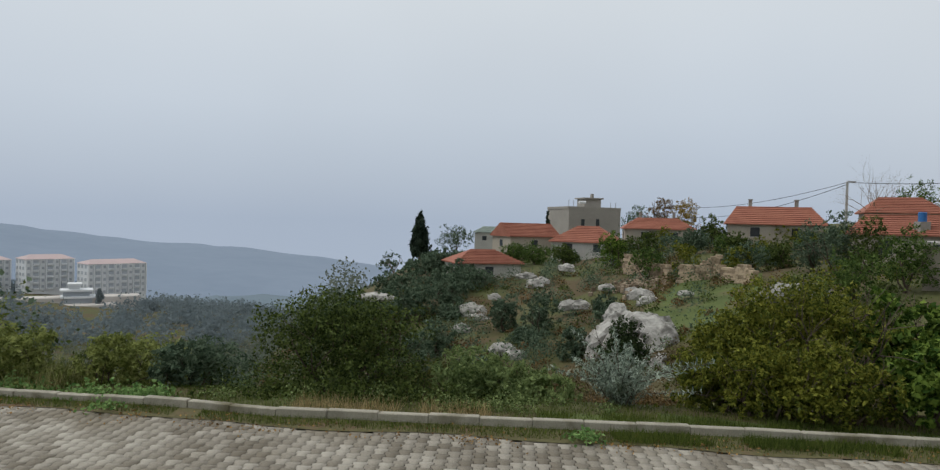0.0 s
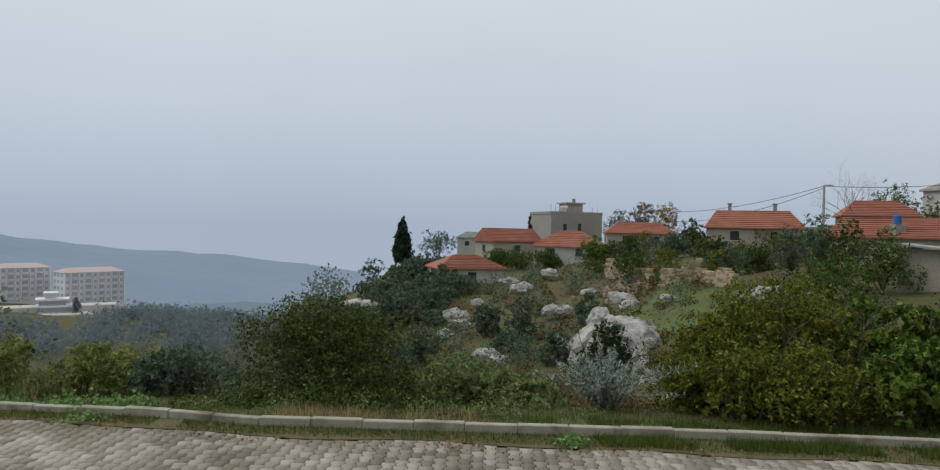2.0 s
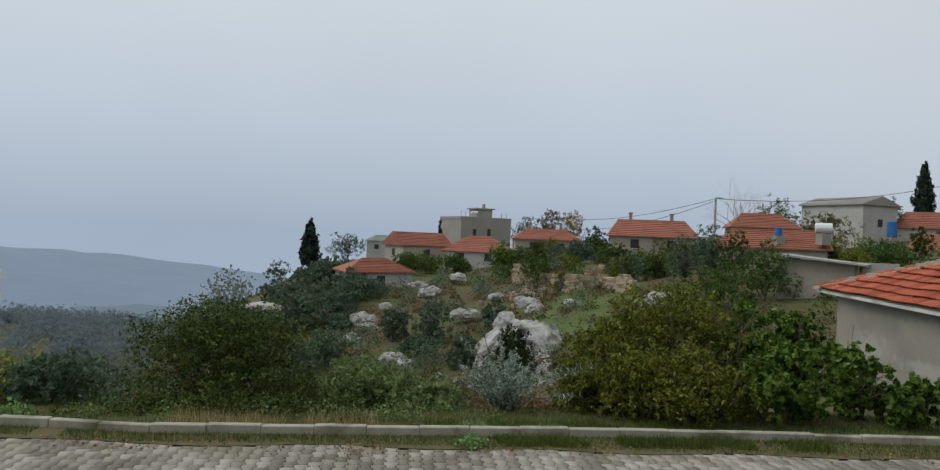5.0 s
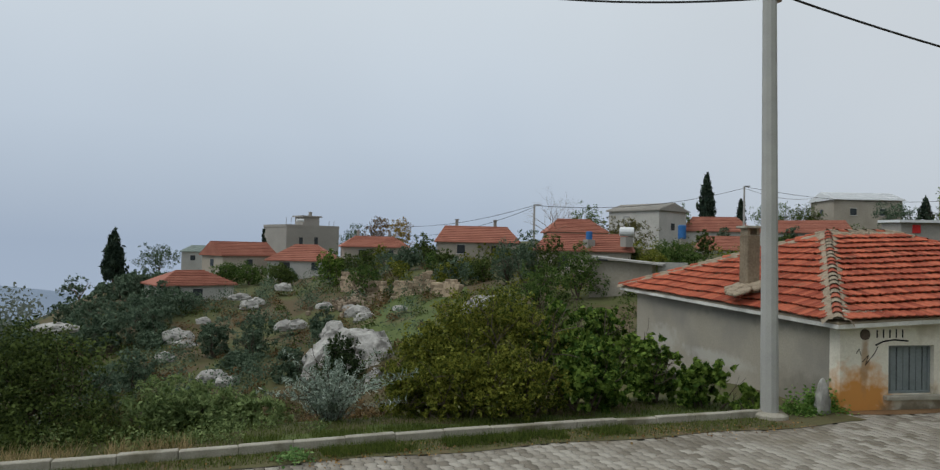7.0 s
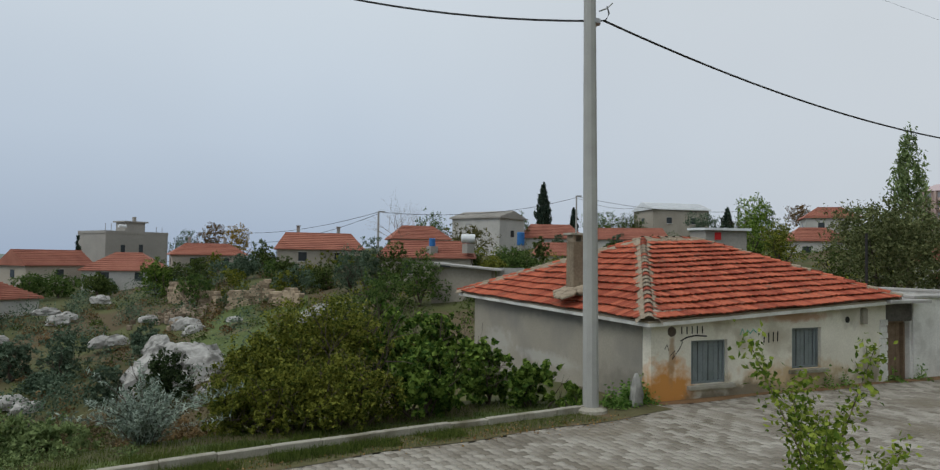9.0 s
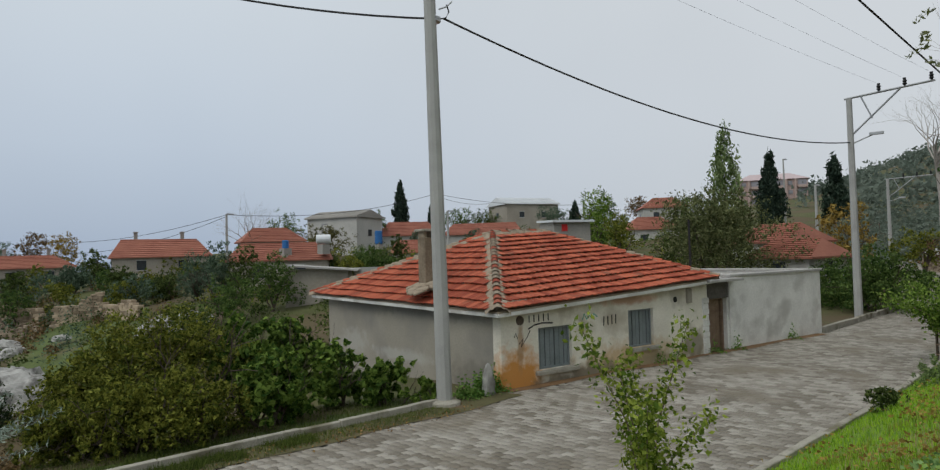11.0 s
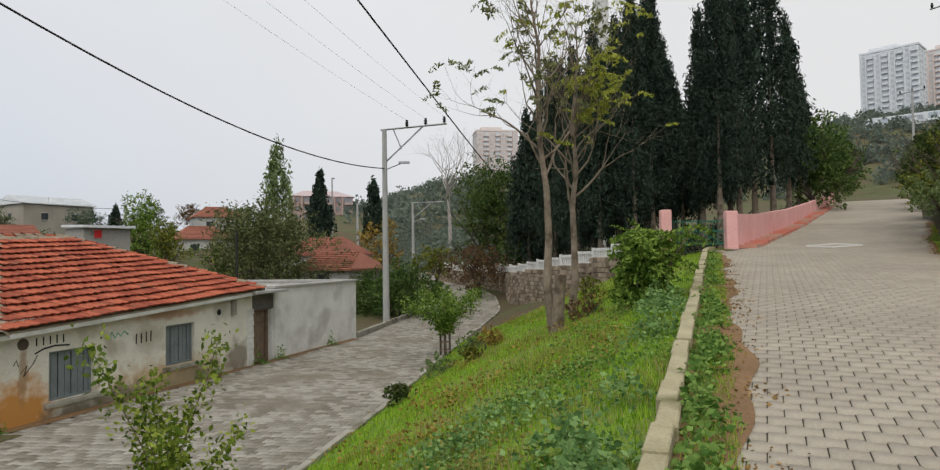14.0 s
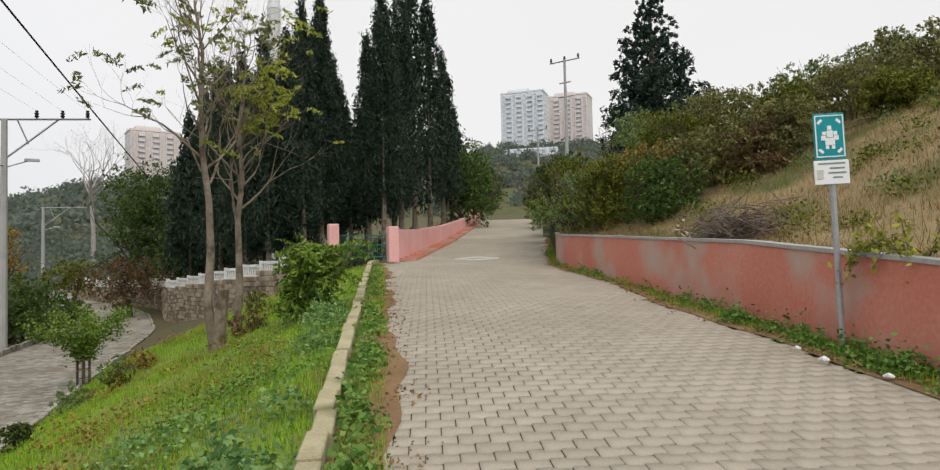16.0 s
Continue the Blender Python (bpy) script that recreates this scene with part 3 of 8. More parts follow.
road_upper_far = strip("road_upper_far", lambda x: WALL_UP(x) + 0.6, lambda x: KERB_UP(x) - 0.05, road_up, 42, 140, 1.0, M_PAVER_UP, "worn paved road going over the hill crest", 0.0)
road_lower_far = strip("road_lower_far", EDGE_NEAR, lambda x: EDGE_FAR(x) - 0.1, low_z, 44, 118, 1.0, M_PAVER, "lower road bending away past the cemetery", 0.0)
verge_upper = strip("verge_upper", lambda x: KERB_UP(x) - 0.72 - 0.12 * math.sin(x * 0.9) - 0.06 * math.sin(x * 3.1), lambda x: KERB_UP(x) - 0.07, road_up, -6, 27, 0.25, M_EARTH, "bare brown soil strip beside the kerb", 0.012)
wall_soil = lambda x: float(np.interp(x, (6, 11, 16, 30), (0.78, 0.70, 0.42, 0.32))) + 0.10 * math.sin(x * 0.7) + 0.05 * math.sin(x * 2.3)
verge_wall = strip("verge_wall", lambda x: WALL_UP(x) + 0.02, lambda x: WALL_UP(x) + 0.07 + wall_soil(x), road_up, -6, 40, 0.25, M_EARTH, "soil strip at the foot of the red wall", 0.012)
verge_low = strip("verge_lower", lambda x: EDGE_FAR(x) - 0.62 - 0.28 * smooth((x + 1) / 6) - 0.08 * math.sin(x * 1.7), lambda x: EDGE_FAR(x) + 0.0, low_z, -14, 14.2, 0.25, M_MOSS, "mossy soil strip beside the kerb", 0.012)
verge_house = strip("verge_house", lambda x: EDGE_FAR(x) - 0.35 - 0.1 * math.sin(x * 1.3), lambda x: EDGE_FAR(x) - 0.005, low_z, 14.4, 31, 0.25, M_EARTH, "soil strip at the foot of the house", 0.010)

# bank behind the red wall
bk = Shape()
bx = np.arange(-10, 75, 0.8)
bo = np.concatenate([np.arange(0.2, 6, 0.6), np.arange(6, 46, 1.6)])
for x in bx:
    for o in bo:
        y = WALL_UP(x) - o
        bk.v.append((float(x), float(y), road_up(x, WALL_UP(x)) + bank_rise(x, y)))
nb = len(bo)
bk.f = [(i * nb + j, i * nb + j + 1, (i + 1) * nb + j + 1, (i + 1) * nb + j) for i in range(len(bx) - 1) for j in range(nb - 1)]
bank = part("bank", bk, surface("dry bank soil", (0.17, 0.125, 0.062), (0.31, 0.235, 0.125), 0.95, 8, 0.6, 0.6, stain=(0.07, 0.09, 0.025), stain_scale=0.35, stain_at=0.50), smooth=True)
tagged(bank, "grassy hillside bank rising behind the red wall", "bank", kind="structure")


def kerb_run(name, along, zfun, x0, x1, length, width, high, mat, label, jitter=0.012):
    """A row of kerb stones, each a piece of its own."""
    base = thing(name, (x0, along(x0), zfun(x0, along(x0))), label, "kerb", kind="structure")
    x = x0
    while x < x1:
        q = length * (0.97 + 0.06 * rng.random())
        dx = q / math.hypot(1, (along(x + 0.5) - along(x)) / 0.5)
        a, b = Vector((x, along(x), zfun(x, along(x)))), Vector((x + dx, along(x + dx), zfun(x + dx, along(x + dx))))
        mid = (a + b) / 2
        d = b - a
        m = Matrix.Translation(mid + Vector((0, rng.normal() * jitter, rng.normal() * jitter))) @ Matrix.Rotation(math.atan2(d.y, d.x) + rng.normal() * 0.006, 4, "Z") @ Matrix.Rotation(-math.atan2(d.z, d.xy.length), 4, "Y")
        part("kerb_stone", Shape().box((0, 0, high / 2 - 0.12), (d.length - 0.008, width, high + 0.24), m=m, ch=0.014), mat, base)
        x += dx
    return base


kerb_run("kerb_valley", lambda x: EDGE_FAR(x) + 0.08, low_z, -14, 11.6, 0.95, 0.16, 0.155, M_KERB, "grey concrete kerb along the lower road above the drop")
kerb_run("kerb_slope", lambda x: EDGE_NEAR(x) - 0.05, low_z, 2, 60, 0.95, 0.15, 0.10, M_KERB, "grey concrete kerb under the grass slope")
kerb_run("kerb_upper", lambda x: KERB_UP(x) + 0.02, road_up, -4, 28, 0.70, 0.19, 0.15, M_KERBY, "yellowish mossy concrete kerb along the upper road", 0.015)
kerb_run("kerb_far", lambda x: EDGE_FAR(x) + 0.05, low_z, 31.6, 60, 0.95, 0.18, 0.22, M_KERB, "grey concrete kerb beside the lower road")

# ---- old house by the road ----
HU, HV = Vector((0.975, -0.222, 0)), Vector((0.222, 0.975, 0))
HC = Vector((14.4, 11.15, 0))
HM = Matrix(((HU.x, HV.x, 0, HC.x), (HU.y, HV.y, 0, HC.y), (0, 0, 1, 0), (0, 0, 0, 1)))
house = thing("old_house", (14.4, 11.15, -2.0), "single-storey whitewashed house with a red clay tile roof beside the road", "house")
LEN, DEP = 9.35, 11.2


def wall_with_holes(sh, x0, x1, z0, z1, y0, thick, holes):
    """One connected wall along local x, with openings (x0, x1, z0, z1) right through it."""
    xs = sorted({x0, x1, *[h[0] for h in holes], *[h[1] for h in holes]})
    zs = sorted({z0, z1, *[h[2] for h in holes], *[h[3] for h in holes]})
    nx, nz = len(xs), len(zs)
    sh.v = [tuple(HM @ Vector((x, y, z))) for y in (y0, y0 + thick) for z in zs for x in xs]
    at_ = lambda i, k, b: b * nx * nz + k * nx + i

    def solid(i, k):
        if not (0 <= i < nx - 1 and 0 <= k < nz - 1):
            return False
        cx, cz = (xs[i] + xs[i + 1]) / 2, (zs[k] + zs[k + 1]) / 2
        return not any(h[0] < cx < h[1] and h[2] < cz < h[3] for h in holes)

    for i in range(nx - 1):
        for k in range(nz - 1):
            if not solid(i, k):
                continue
            sh.f += [(at_(i, k, 0), at_(i + 1, k, 0), at_(i + 1, k + 1, 0), at_(i, k + 1, 0)), (at_(i, k, 1), at_(i, k + 1, 1), at_(i + 1, k + 1, 1), at_(i + 1, k, 1))]
            for di, dk, p, q in ((-1, 0, (i, k), (i, k + 1)), (1, 0, (i + 1, k), (i + 1, k + 1)), (0, -1, (i, k), (i + 1, k)), (0, 1, (i, k + 1), (i + 1, k + 1))):
                if not solid(i + di, k + dk):
                    sh.f.append((at_(*p, 0), at_(*q, 0), at_(*q, 1), at_(*p, 1)))
    return sh


def on_front(u, z):
    return tuple(HM @ Vector((u, 0.0, z)))


RUSTY, DAMP, BARE = (0.42, 0.20, 0.065), (0.20, 0.17, 0.125), (0.45, 0.30, 0.20)
M_FRONT = blotched(M_WALL_FRONT, [
    (on_front(0.55, -1.85), (1.15, 1.15, 1.0), (0.55, 0.255, 0.07), 1.0), (on_front(5.2, -1.7), (2.6, 2.6, 0.65), (0.50, 0.335, 0.16), 0.8), (on_front(5.3, 0.12), (1.6, 1.6, 0.16), (0.50, 0.27, 0.17), 0.75), (on_front(0.68, -0.9), (0.13, 0.3, 0.75), (0.33, 0.20, 0.10), 0.7),
    (on_front(3.4, -2.1), (2.2, 2.2, 0.55), DAMP, 0.9), (on_front(6.6, -2.1), (2.6, 2.6, 0.6), (0.34, 0.28, 0.18), 0.8),
    (on_front(8.6, -1.6), (0.8, 0.8, 0.65), DAMP, 0.8), (on_front(5.1, 0.25), (0.9, 0.9, 0.3), BARE, 0.8),
    (on_front(1.9, -2.1), (0.9, 0.9, 0.4), DAMP, 0.7), (on_front(7.7, 0.2), (0.5, 0.5, 0.5), (0.36, 0.33, 0.27), 0.6)])
WIN1, WIN2 = (1.35, 2.65, -1.62, -0.43), (5.16, 6.38, -1.40, -0.20)
part("front_wall", wall_with_holes(Shape(), 0.0, LEN, -2.4, 0.42, 0.0, 0.35, [WIN1, WIN2]), M_FRONT, house, "old whitewash with rust stains and scribbles")
# side wall: darker just below the eaves and at the foot, two paler smears
part("side_wall", Shape().box((0.17, DEP / 2 + 0.18, -1.2), (0.34, DEP - 0.36, 2.8), m=HM), blotched(M_WALL_SIDE, [(tuple(HM @ Vector((0, 1.2, -1.9))), (1.6, 1.6, 0.6), (0.19, 0.175, 0.145), 0.8), (tuple(HM @ Vector((0, 5.5, -1.6))), (2.2, 2.2, 0.25), (0.45, 0.44, 0.41), 0.5), (tuple(HM @ Vector((0, 3.5, 0.0))), (3.0, 3.0, 0.3), (0.18, 0.17, 0.15), 0.7), (tuple(HM @ Vector((0, 9.0, -1.4))), (1.2, 1.2, 0.5), (0.43, 0.42, 0.39), 0.5), (tuple(HM @ Vector((0, 7.5, -0.1))), (2.0, 2.0, 0.25), (0.20, 0.19, 0.165), 0.6)]), house, "bare grey cement render")
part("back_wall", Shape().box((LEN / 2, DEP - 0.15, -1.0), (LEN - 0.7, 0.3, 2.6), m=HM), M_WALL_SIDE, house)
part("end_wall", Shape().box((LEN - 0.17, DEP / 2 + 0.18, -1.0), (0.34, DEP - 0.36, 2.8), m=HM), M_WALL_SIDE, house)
for (a, b, lo, hi) in (WIN1, WIN2):
    # dark sheet in place of the unlit room behind the slats
    w = part("window", Shape().box(((a + b) / 2, 0.24, (lo + hi) / 2), (b - a, 0.03, hi - lo), m=HM), M_DARK, house, "window shut with grey metal slats")
    k = 7
    for i in range(k):
        cx = a + (i + 0.5) * (b - a) / k
        part("slat", Shape().box((cx, 0.16 + 0.012 * (i % 2), (lo + hi) / 2), ((b - a) / k - 0.025, 0.025, hi - lo - 0.04), m=HM), M_SHUTTER, w)
    fr = Shape()
    for cx in (a + 0.03, b - 0.03):
        fr.box((cx, 0.13, (lo + hi) / 2), (0.055, 0.05, hi - lo), m=HM)
    fr.box(((a + b) / 2, 0.13, hi - 0.03), (b - a - 0.12, 0.05, 0.055), m=HM)
    fr.box(((a + b) / 2, 0.13, lo + 0.03), (b - a - 0.12, 0.05, 0.055), m=HM)
    part("window_frame", fr, M_SHUTTER, w)
    part("sill", Shape().box(((a + b) / 2 + 0.03, 0.02, lo - 0.065), (b - a + 0.34, 0.30, 0.11), m=HM, ch=0.02), M_KERB, w)

# roof: hipped, its eaves climbing slightly along the road
EAVE = lambda u: 0.16 + 0.052 * max(u, 0)
OV = 0.33
RID = (Vector((4.1, 5.5, 2.46)), Vector((6.6, 5.5, 2.52)))
E_C = [Vector((-OV, -OV, EAVE(0))), Vector((LEN + 0.25, -OV, EAVE(LEN))), Vector((LEN + 0.25, DEP + OV, EAVE(LEN))), Vector((-OV, DEP + OV + 0.6, EAVE(0) + 0.12))]
slopes = [(E_C[0], E_C[1], RID[1], RID[0]), (E_C[3], E_C[0], RID[0]), (E_C[2], E_C[3], RID[0], RID[1]), (E_C[1], E_C[2], RID[1])]
deck = Shape()
deck.v = [tuple(HM @ p) for p in E_C + list(RID)] + [tuple(HM @ (p - Vector((0, 0, 0.12)))) for p in E_C]
deck.f = [(0, 1, 5, 4), (3, 0, 4), (2, 3, 4, 5), (1, 2, 5), (0, 1, 7, 6), (1, 2, 8, 7), (2, 3, 9, 8), (3, 0, 6, 9), (6, 7, 8, 9)]
roof = part("roof", deck, M_MORTAR, house, "hipped roof of red clay tiles with mortared hips")
fascia = Shape()
for a, b in ((0, 1), (3, 0)):
    p, q = E_C[a], E_C[b]
    d = (q - p)
    mm = HM @ Matrix.Translation((p + q) / 2 - Vector((0, 0, 0.10))) @ Matrix.Rotation(math.atan2(d.y, d.x), 4, "Z") @ Matrix.Rotation(-math.atan2(d.z, d.xy.length), 4, "Y")
    fascia.box((0, 0.03, 0), (d.length + 0.02, 0.08, 0.10), m=mm)
part("eaves_board", fascia, M_ANNEX, roof, "pale eaves board")


def tile_shape(w, l):
    """One interlocking tile: low pan, raised rolls at the sides, thick lower lip."""
    xs = (-0.5, -0.36, -0.2, 0.2, 0.36, 0.5)
    zs = (0.028, 0.040, 0.018, 0.018, 0.040, 0.028)
    vs = [(x * w, y, z + (0.085 if y < 0 else 0.006)) for y in (-0.02, l) for x, z in zip(xs, zs)] + [(x * w, -0.02, z + 0.058) for x, z in zip(xs, zs)]
    fs = [(i, i + 1, 7 + i, 6 + i) for i in range(5)] + [(12 + i, 13 + i, i + 1, i) for i in range(5)]
    return vs, fs


TW, TL = 0.235, 0.47
tvs, tfs = tile_shape(TW, TL)
tile_mesh = Shape().add(tvs, tfs).mesh("tile")
tile_mesh.materials.append(M_TILE_ONE)
rest_v, rest_f, single = [], [], 0
for si, poly in enumerate(slopes[:2] + [slopes[3]]):
    o, e = poly[0], (poly[1] - poly[0])
    width = e.length
    e.normalize()
    nrm = e.cross(poly[-1] - o).normalized()
    upv = nrm.cross(e).normalized()
    pts2 = [((p - o).dot(e), (p - o).dot(upv)) for p in poly]
    top = max(p[1] for p in pts2)
    rows_n = int(top / (TL - 0.045))
    for r in range(rows_n):
        y = r * (TL - 0.045)
        yc = y + TL * 0.5
        # span of the slope at this height
        xl, xr = 0.0, width
        for (x0, y0), (x1, y1) in zip(pts2, pts2[1:] + pts2[:1]):
            if abs(y1 - y0) > 0.05 and min(y0, y1) <= yc <= max(y0, y1):
                xx = x0 + (x1 - x0) * (yc - y0) / (y1 - y0)
                if y1 > y0:
                    xr = xx
                else:
                    xl = xx
        cols = int((xr - xl) / TW)
        for cix in range(cols):
            x = xl + (xr - xl - cols * TW) / 2 + (cix + 0.5) * TW
            wav = 0.028 * math.sin(x * 1.9 + r * 0.4 + si) + 0.018 * math.sin(x * 4.3 + r)
            p = HM @ (o + e * x + upv * (y - 0.05 + wav * 0.8) + nrm * (0.015 + 0.012 * rng.random()))
            ax, ay, az = (HM.to_3x3() @ e), (HM.to_3x3() @ upv), (HM.to_3x3() @ nrm)
            tm = Matrix(((ax.x, ay.x, az.x, p.x), (ax.y, ay.y, az.y, p.y), (ax.z, ay.z, az.z, p.z), (0, 0, 0, 1))) @ Matrix.Rotation(rng.normal() * 0.02, 4, "Z") @ Matrix.Rotation(rng.normal() * 0.012, 4, "X")
            if si == 0 and single < 290 and r < 14 and x < 7:
                t_ob = part("tile", tile_mesh, M_TILE_ONE, roof)
                t_ob.matrix_basis = t_ob.matrix_basis @ tm
                single += 1
            else:
                k0 = len(rest_v)
                rest_v.extend([tuple(tm @ Vector(q)) for q in tvs])
                rest_f.extend([tuple(i + k0 for i in f) for f in tfs])
tiles_rest = bpy.data.meshes.new("tiles")
tiles_rest.from_pydata(rest_v, [], rest_f)
tagged(part("tiles", tiles_rest, M_TILE, roof), kind="stuff")


def hip(a, b, name="hip"):
    """Half-round ridge tiles bedded in lumpy mortar from a to b."""
    a, b = HM @ a, HM @ b
    n = int((b - a).length / 0.33)
    bed = Shape()
    m = 40
    side = (b - a).cross(Vector((0, 0, 1))).normalized()
    for i in range(m + 1):
        c = a.lerp(b, i / m)
        wd = 0.33 + 0.13 * noise.noise((i * 0.7, 1.0, a.x))
        for s, zz in ((-wd, -0.06), (-wd * 0.6, 0.05), (0, 0.10), (wd * 0.6, 0.05), (wd, -0.07)):
            bed.v.append(tuple(c + side * (s + 0.03 * rng.normal()) + Vector((0, 0, zz + 0.015 * rng.normal()))))
    bed.f = [(i * 5 + j, (i + 1) * 5 + j, (i + 1) * 5 + j + 1, i * 5 + j + 1) for i in range(m) for j in range(4)]
    base = part(name, bed, M_MORTAR, roof, "lumpy grey-brown mortar bed")
    d = (b - a).normalized()
    for i in range(n):
        c = a.lerp(b, (i + 0.5) / n) + Vector((0, 0, 0.05))
        sh = Shape()
        up = side.cross(d)
        vs, fs = [], []
        for e2, rr in ((-0.2, 0.13), (0.2, 0.10)):
            for j in range(6):
                an = math.pi * j / 5
                vs.append(c + d * e2 + side * math.cos(an) * rr + up * (math.sin(an) * rr * 0.8 + (0.02 if e2 < 0 else 0)))
        fs = [(j, j + 1, 7 + j, 6 + j) for j in range(5)]
        part("ridge_tile", sh.add(vs, fs), M_MORTAR if rng.random() < 0.55 else M_TILE_ONE, base)


hip(E_C[0], RID[0])
hip(RID[0], RID[1], "ridge")
hip(E_C[1], RID[1])
hip(E_C[3], RID[0])
# chimney on the side slope
ch = Matrix.Translation((15.35, 14.85, 0)) @ Matrix.Rotation(radians(-12.8), 4, "Z")
chim = part("chimney", Shape().box((0, 0, 1.45), (0.42, 0.42, 1.7), m=ch, ch=0.03), surface("sooty chimney render", (0.13, 0.10, 0.07), (0.30, 0.24, 0.17), 0.95, 15, 2.5, 0.6), house, "sooty rendered chimney with a slab cap")
for sx in (-0.15, 0.15):
    part("prop", Shape().box((sx, 0, 2.40), (0.09, 0.36, 0.2), m=ch), M_MORTAR, chim)
part("cap", Shape().box((0, 0, 2.53), (0.58, 0.58, 0.07), m=ch, ch=0.02), M_KERB, chim)
apron = Shape()
pitch = ch @ Matrix.Rotation(radians(-22), 4, "Y")
for k in range(60):
    a, q = rng.uniform(0, 2 * math.pi), rng.random() ** 0.5
    apron.box((0.02 + 0.46 * q * math.cos(a), -0.20 + 0.72 * q * math.sin(a), 0.795 + 0.05 * (1 - q) + 0.008 * rng.normal()), (rng.uniform(0.14, 0.30), rng.uniform(0.14, 0.30), 0.07), rz=rng.uniform(0, 90), m=pitch, ch=0.03)
part("flashing", apron, M_MORTAR, chim, "smeared mortar round the chimney foot")

# annex with a flat roof
annex = thing("annex", tuple(HM @ Vector((9.4, 0, -2.0))), "flat-roofed annex with a weathered white wall beside the house", "outbuilding")
part("front_wall", Shape().box((14.05, 0.16, -0.80), (6.65, 0.32, 2.9), m=HM), M_ANNEX, annex, "weathered grey-white wall")
part("end_wall", Shape().box((17.22, 3.2, -0.80), (0.3, 5.7, 2.9), m=HM), M_ANNEX, annex)
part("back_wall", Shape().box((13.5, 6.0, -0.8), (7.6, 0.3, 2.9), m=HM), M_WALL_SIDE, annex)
part("flat_roof", Shape().box((13.6, 3.1, 0.40), (7.1, 5.5, 0.12), m=HM), M_COPING, annex)
cop = Shape()
cop.box((14.05, 0.12, 0.68), (6.75, 0.42, 0.09), m=HM, ch=0.02)
cop.box((17.2, 3.3, 0.68), (0.42, 5.6, 0.09), m=HM, ch=0.02)
cop.box((13.3, 6.0, 0.68), (7.7, 0.42, 0.09), m=HM, ch=0.02)
part("coping", cop, M_COPING, annex, "thin grey concrete coping")
part("recess_head", Shape().box((10.05, 0.45, 0.20), (1.45, 0.8, 0.62), m=HM), surface("dark lintel", (0.06, 0.055, 0.05), (0.17, 0.155, 0.14), 0.95, 12, 2, 0.4), annex, "dark grey lintel over the door")
part("eaves_slab", Shape().box((9.9, -0.05, 0.56), (2.0, 0.9, 0.1), m=HM, ch=0.02), M_COPING, annex)
part("recess_side", Shape().box((10.68, 0.45, -1.05), (0.09, 0.75, 1.9), m=HM), M_ANNEX, annex)
blocks = thing("quoin", tuple(HM @ Vector((9.25, -0.02, -2.0))), "stacked white blocks at the house corner by the door", "masonry")
for i in range(10):
    part("block", Shape().box((9.20 + 0.03 * (i % 2), 0.05, -1.93 + i * 0.2), (0.34, 0.2, 0.185), m=HM, ch=0.02), M_ANNEX, blocks)
door = thing("door_1", tuple(HM @ Vector((10.0, 0.3, -2.0))), "shut worn brown wooden door with peeling boards", "door", kind="structure")
for i in range(5):
    part("board", Shape().box((9.60 + i * 0.20, 0.34 + 0.006 * (i % 2), -1.1), (0.19, 0.05, 1.84), m=HM), M_WOOD, door)
part("door_frame", Shape().box((9.47, 0.3, -1.1), (0.09, 0.14, 1.88), m=HM).box((10.59, 0.3, -1.1), (0.09, 0.14, 1.88), m=HM).box((10.03, 0.3, -0.14), (1.03, 0.14, 0.09), m=HM), M_WOOD, door)

# ---- poles and wires ----
def concrete_pole(base, h, r0, r1, label, lean=(0, 0)):
    base = Vector(base)
    ob = thing("utility_pole", base, label, "pole", "utility poles")
    top = base + Vector((lean[0], lean[1], h))
    part("shaft", Shape().tube([base - Vector((0, 0, 0.3)), base.lerp(top, 0.5), top], [r0, (r0 + r1) / 2, r1], 10), M_CONC, ob, smooth=False)
    return ob, top


PB = Vector((12.3, 11.31, -2.0))
pole, ptop = concrete_pole(PB, 10.3, 0.20, 0.150, "grey concrete utility pole at the kerb", (-0.10, 0.07))
foot = Shape()
foot.tube([PB + Vector((0, 0, z)) for z in (-0.05, 0.08, 0.14)], [0.42, 0.40, 0.30], 14)
part("footing", foot, M_KERB, pole, "round concrete footing")
cl = Vector((12.36, 11.36, 7.72))
part("clamp", Shape().tube([cl + Vector((-0.02, 0, -0.1)), cl + Vector((-0.02, 0, 0.02))], 0.165, 10), M_METAL, pole)
part("hook", Shape().tube([cl + Vector((0.1, -0.06, 0)), cl + Vector((0.28, -0.12, 0.05)), cl + Vector((0.36, -0.16, 0.22)), cl + Vector((0.30, -0.14, 0.4))], 0.02, 6), M_BLACK, pole)
part("hook", Shape().tube([cl + Vector((0.1, -0.06, 0.25)), cl + Vector((0.30, -0.14, 0.35)), cl + Vector((0.44, -0.2, 0.5))], 0.02, 6), M_METAL, pole)


def wire(a, b, sag, r, label, n=28):
    a, b = Vector(a), Vector(b)
    pts = [a.lerp(b, i / n) - Vector((0, 0, sag * 4 * (i / n) * (1 - i / n))) for i in range(n + 1)]
    ob = part("cable", Shape().tube(pts, r, 5), M_BLACK)
    return tagged(ob, label, "cable", "overhead cables")


HVB = Vector((37.5, 7.1, -2.0))


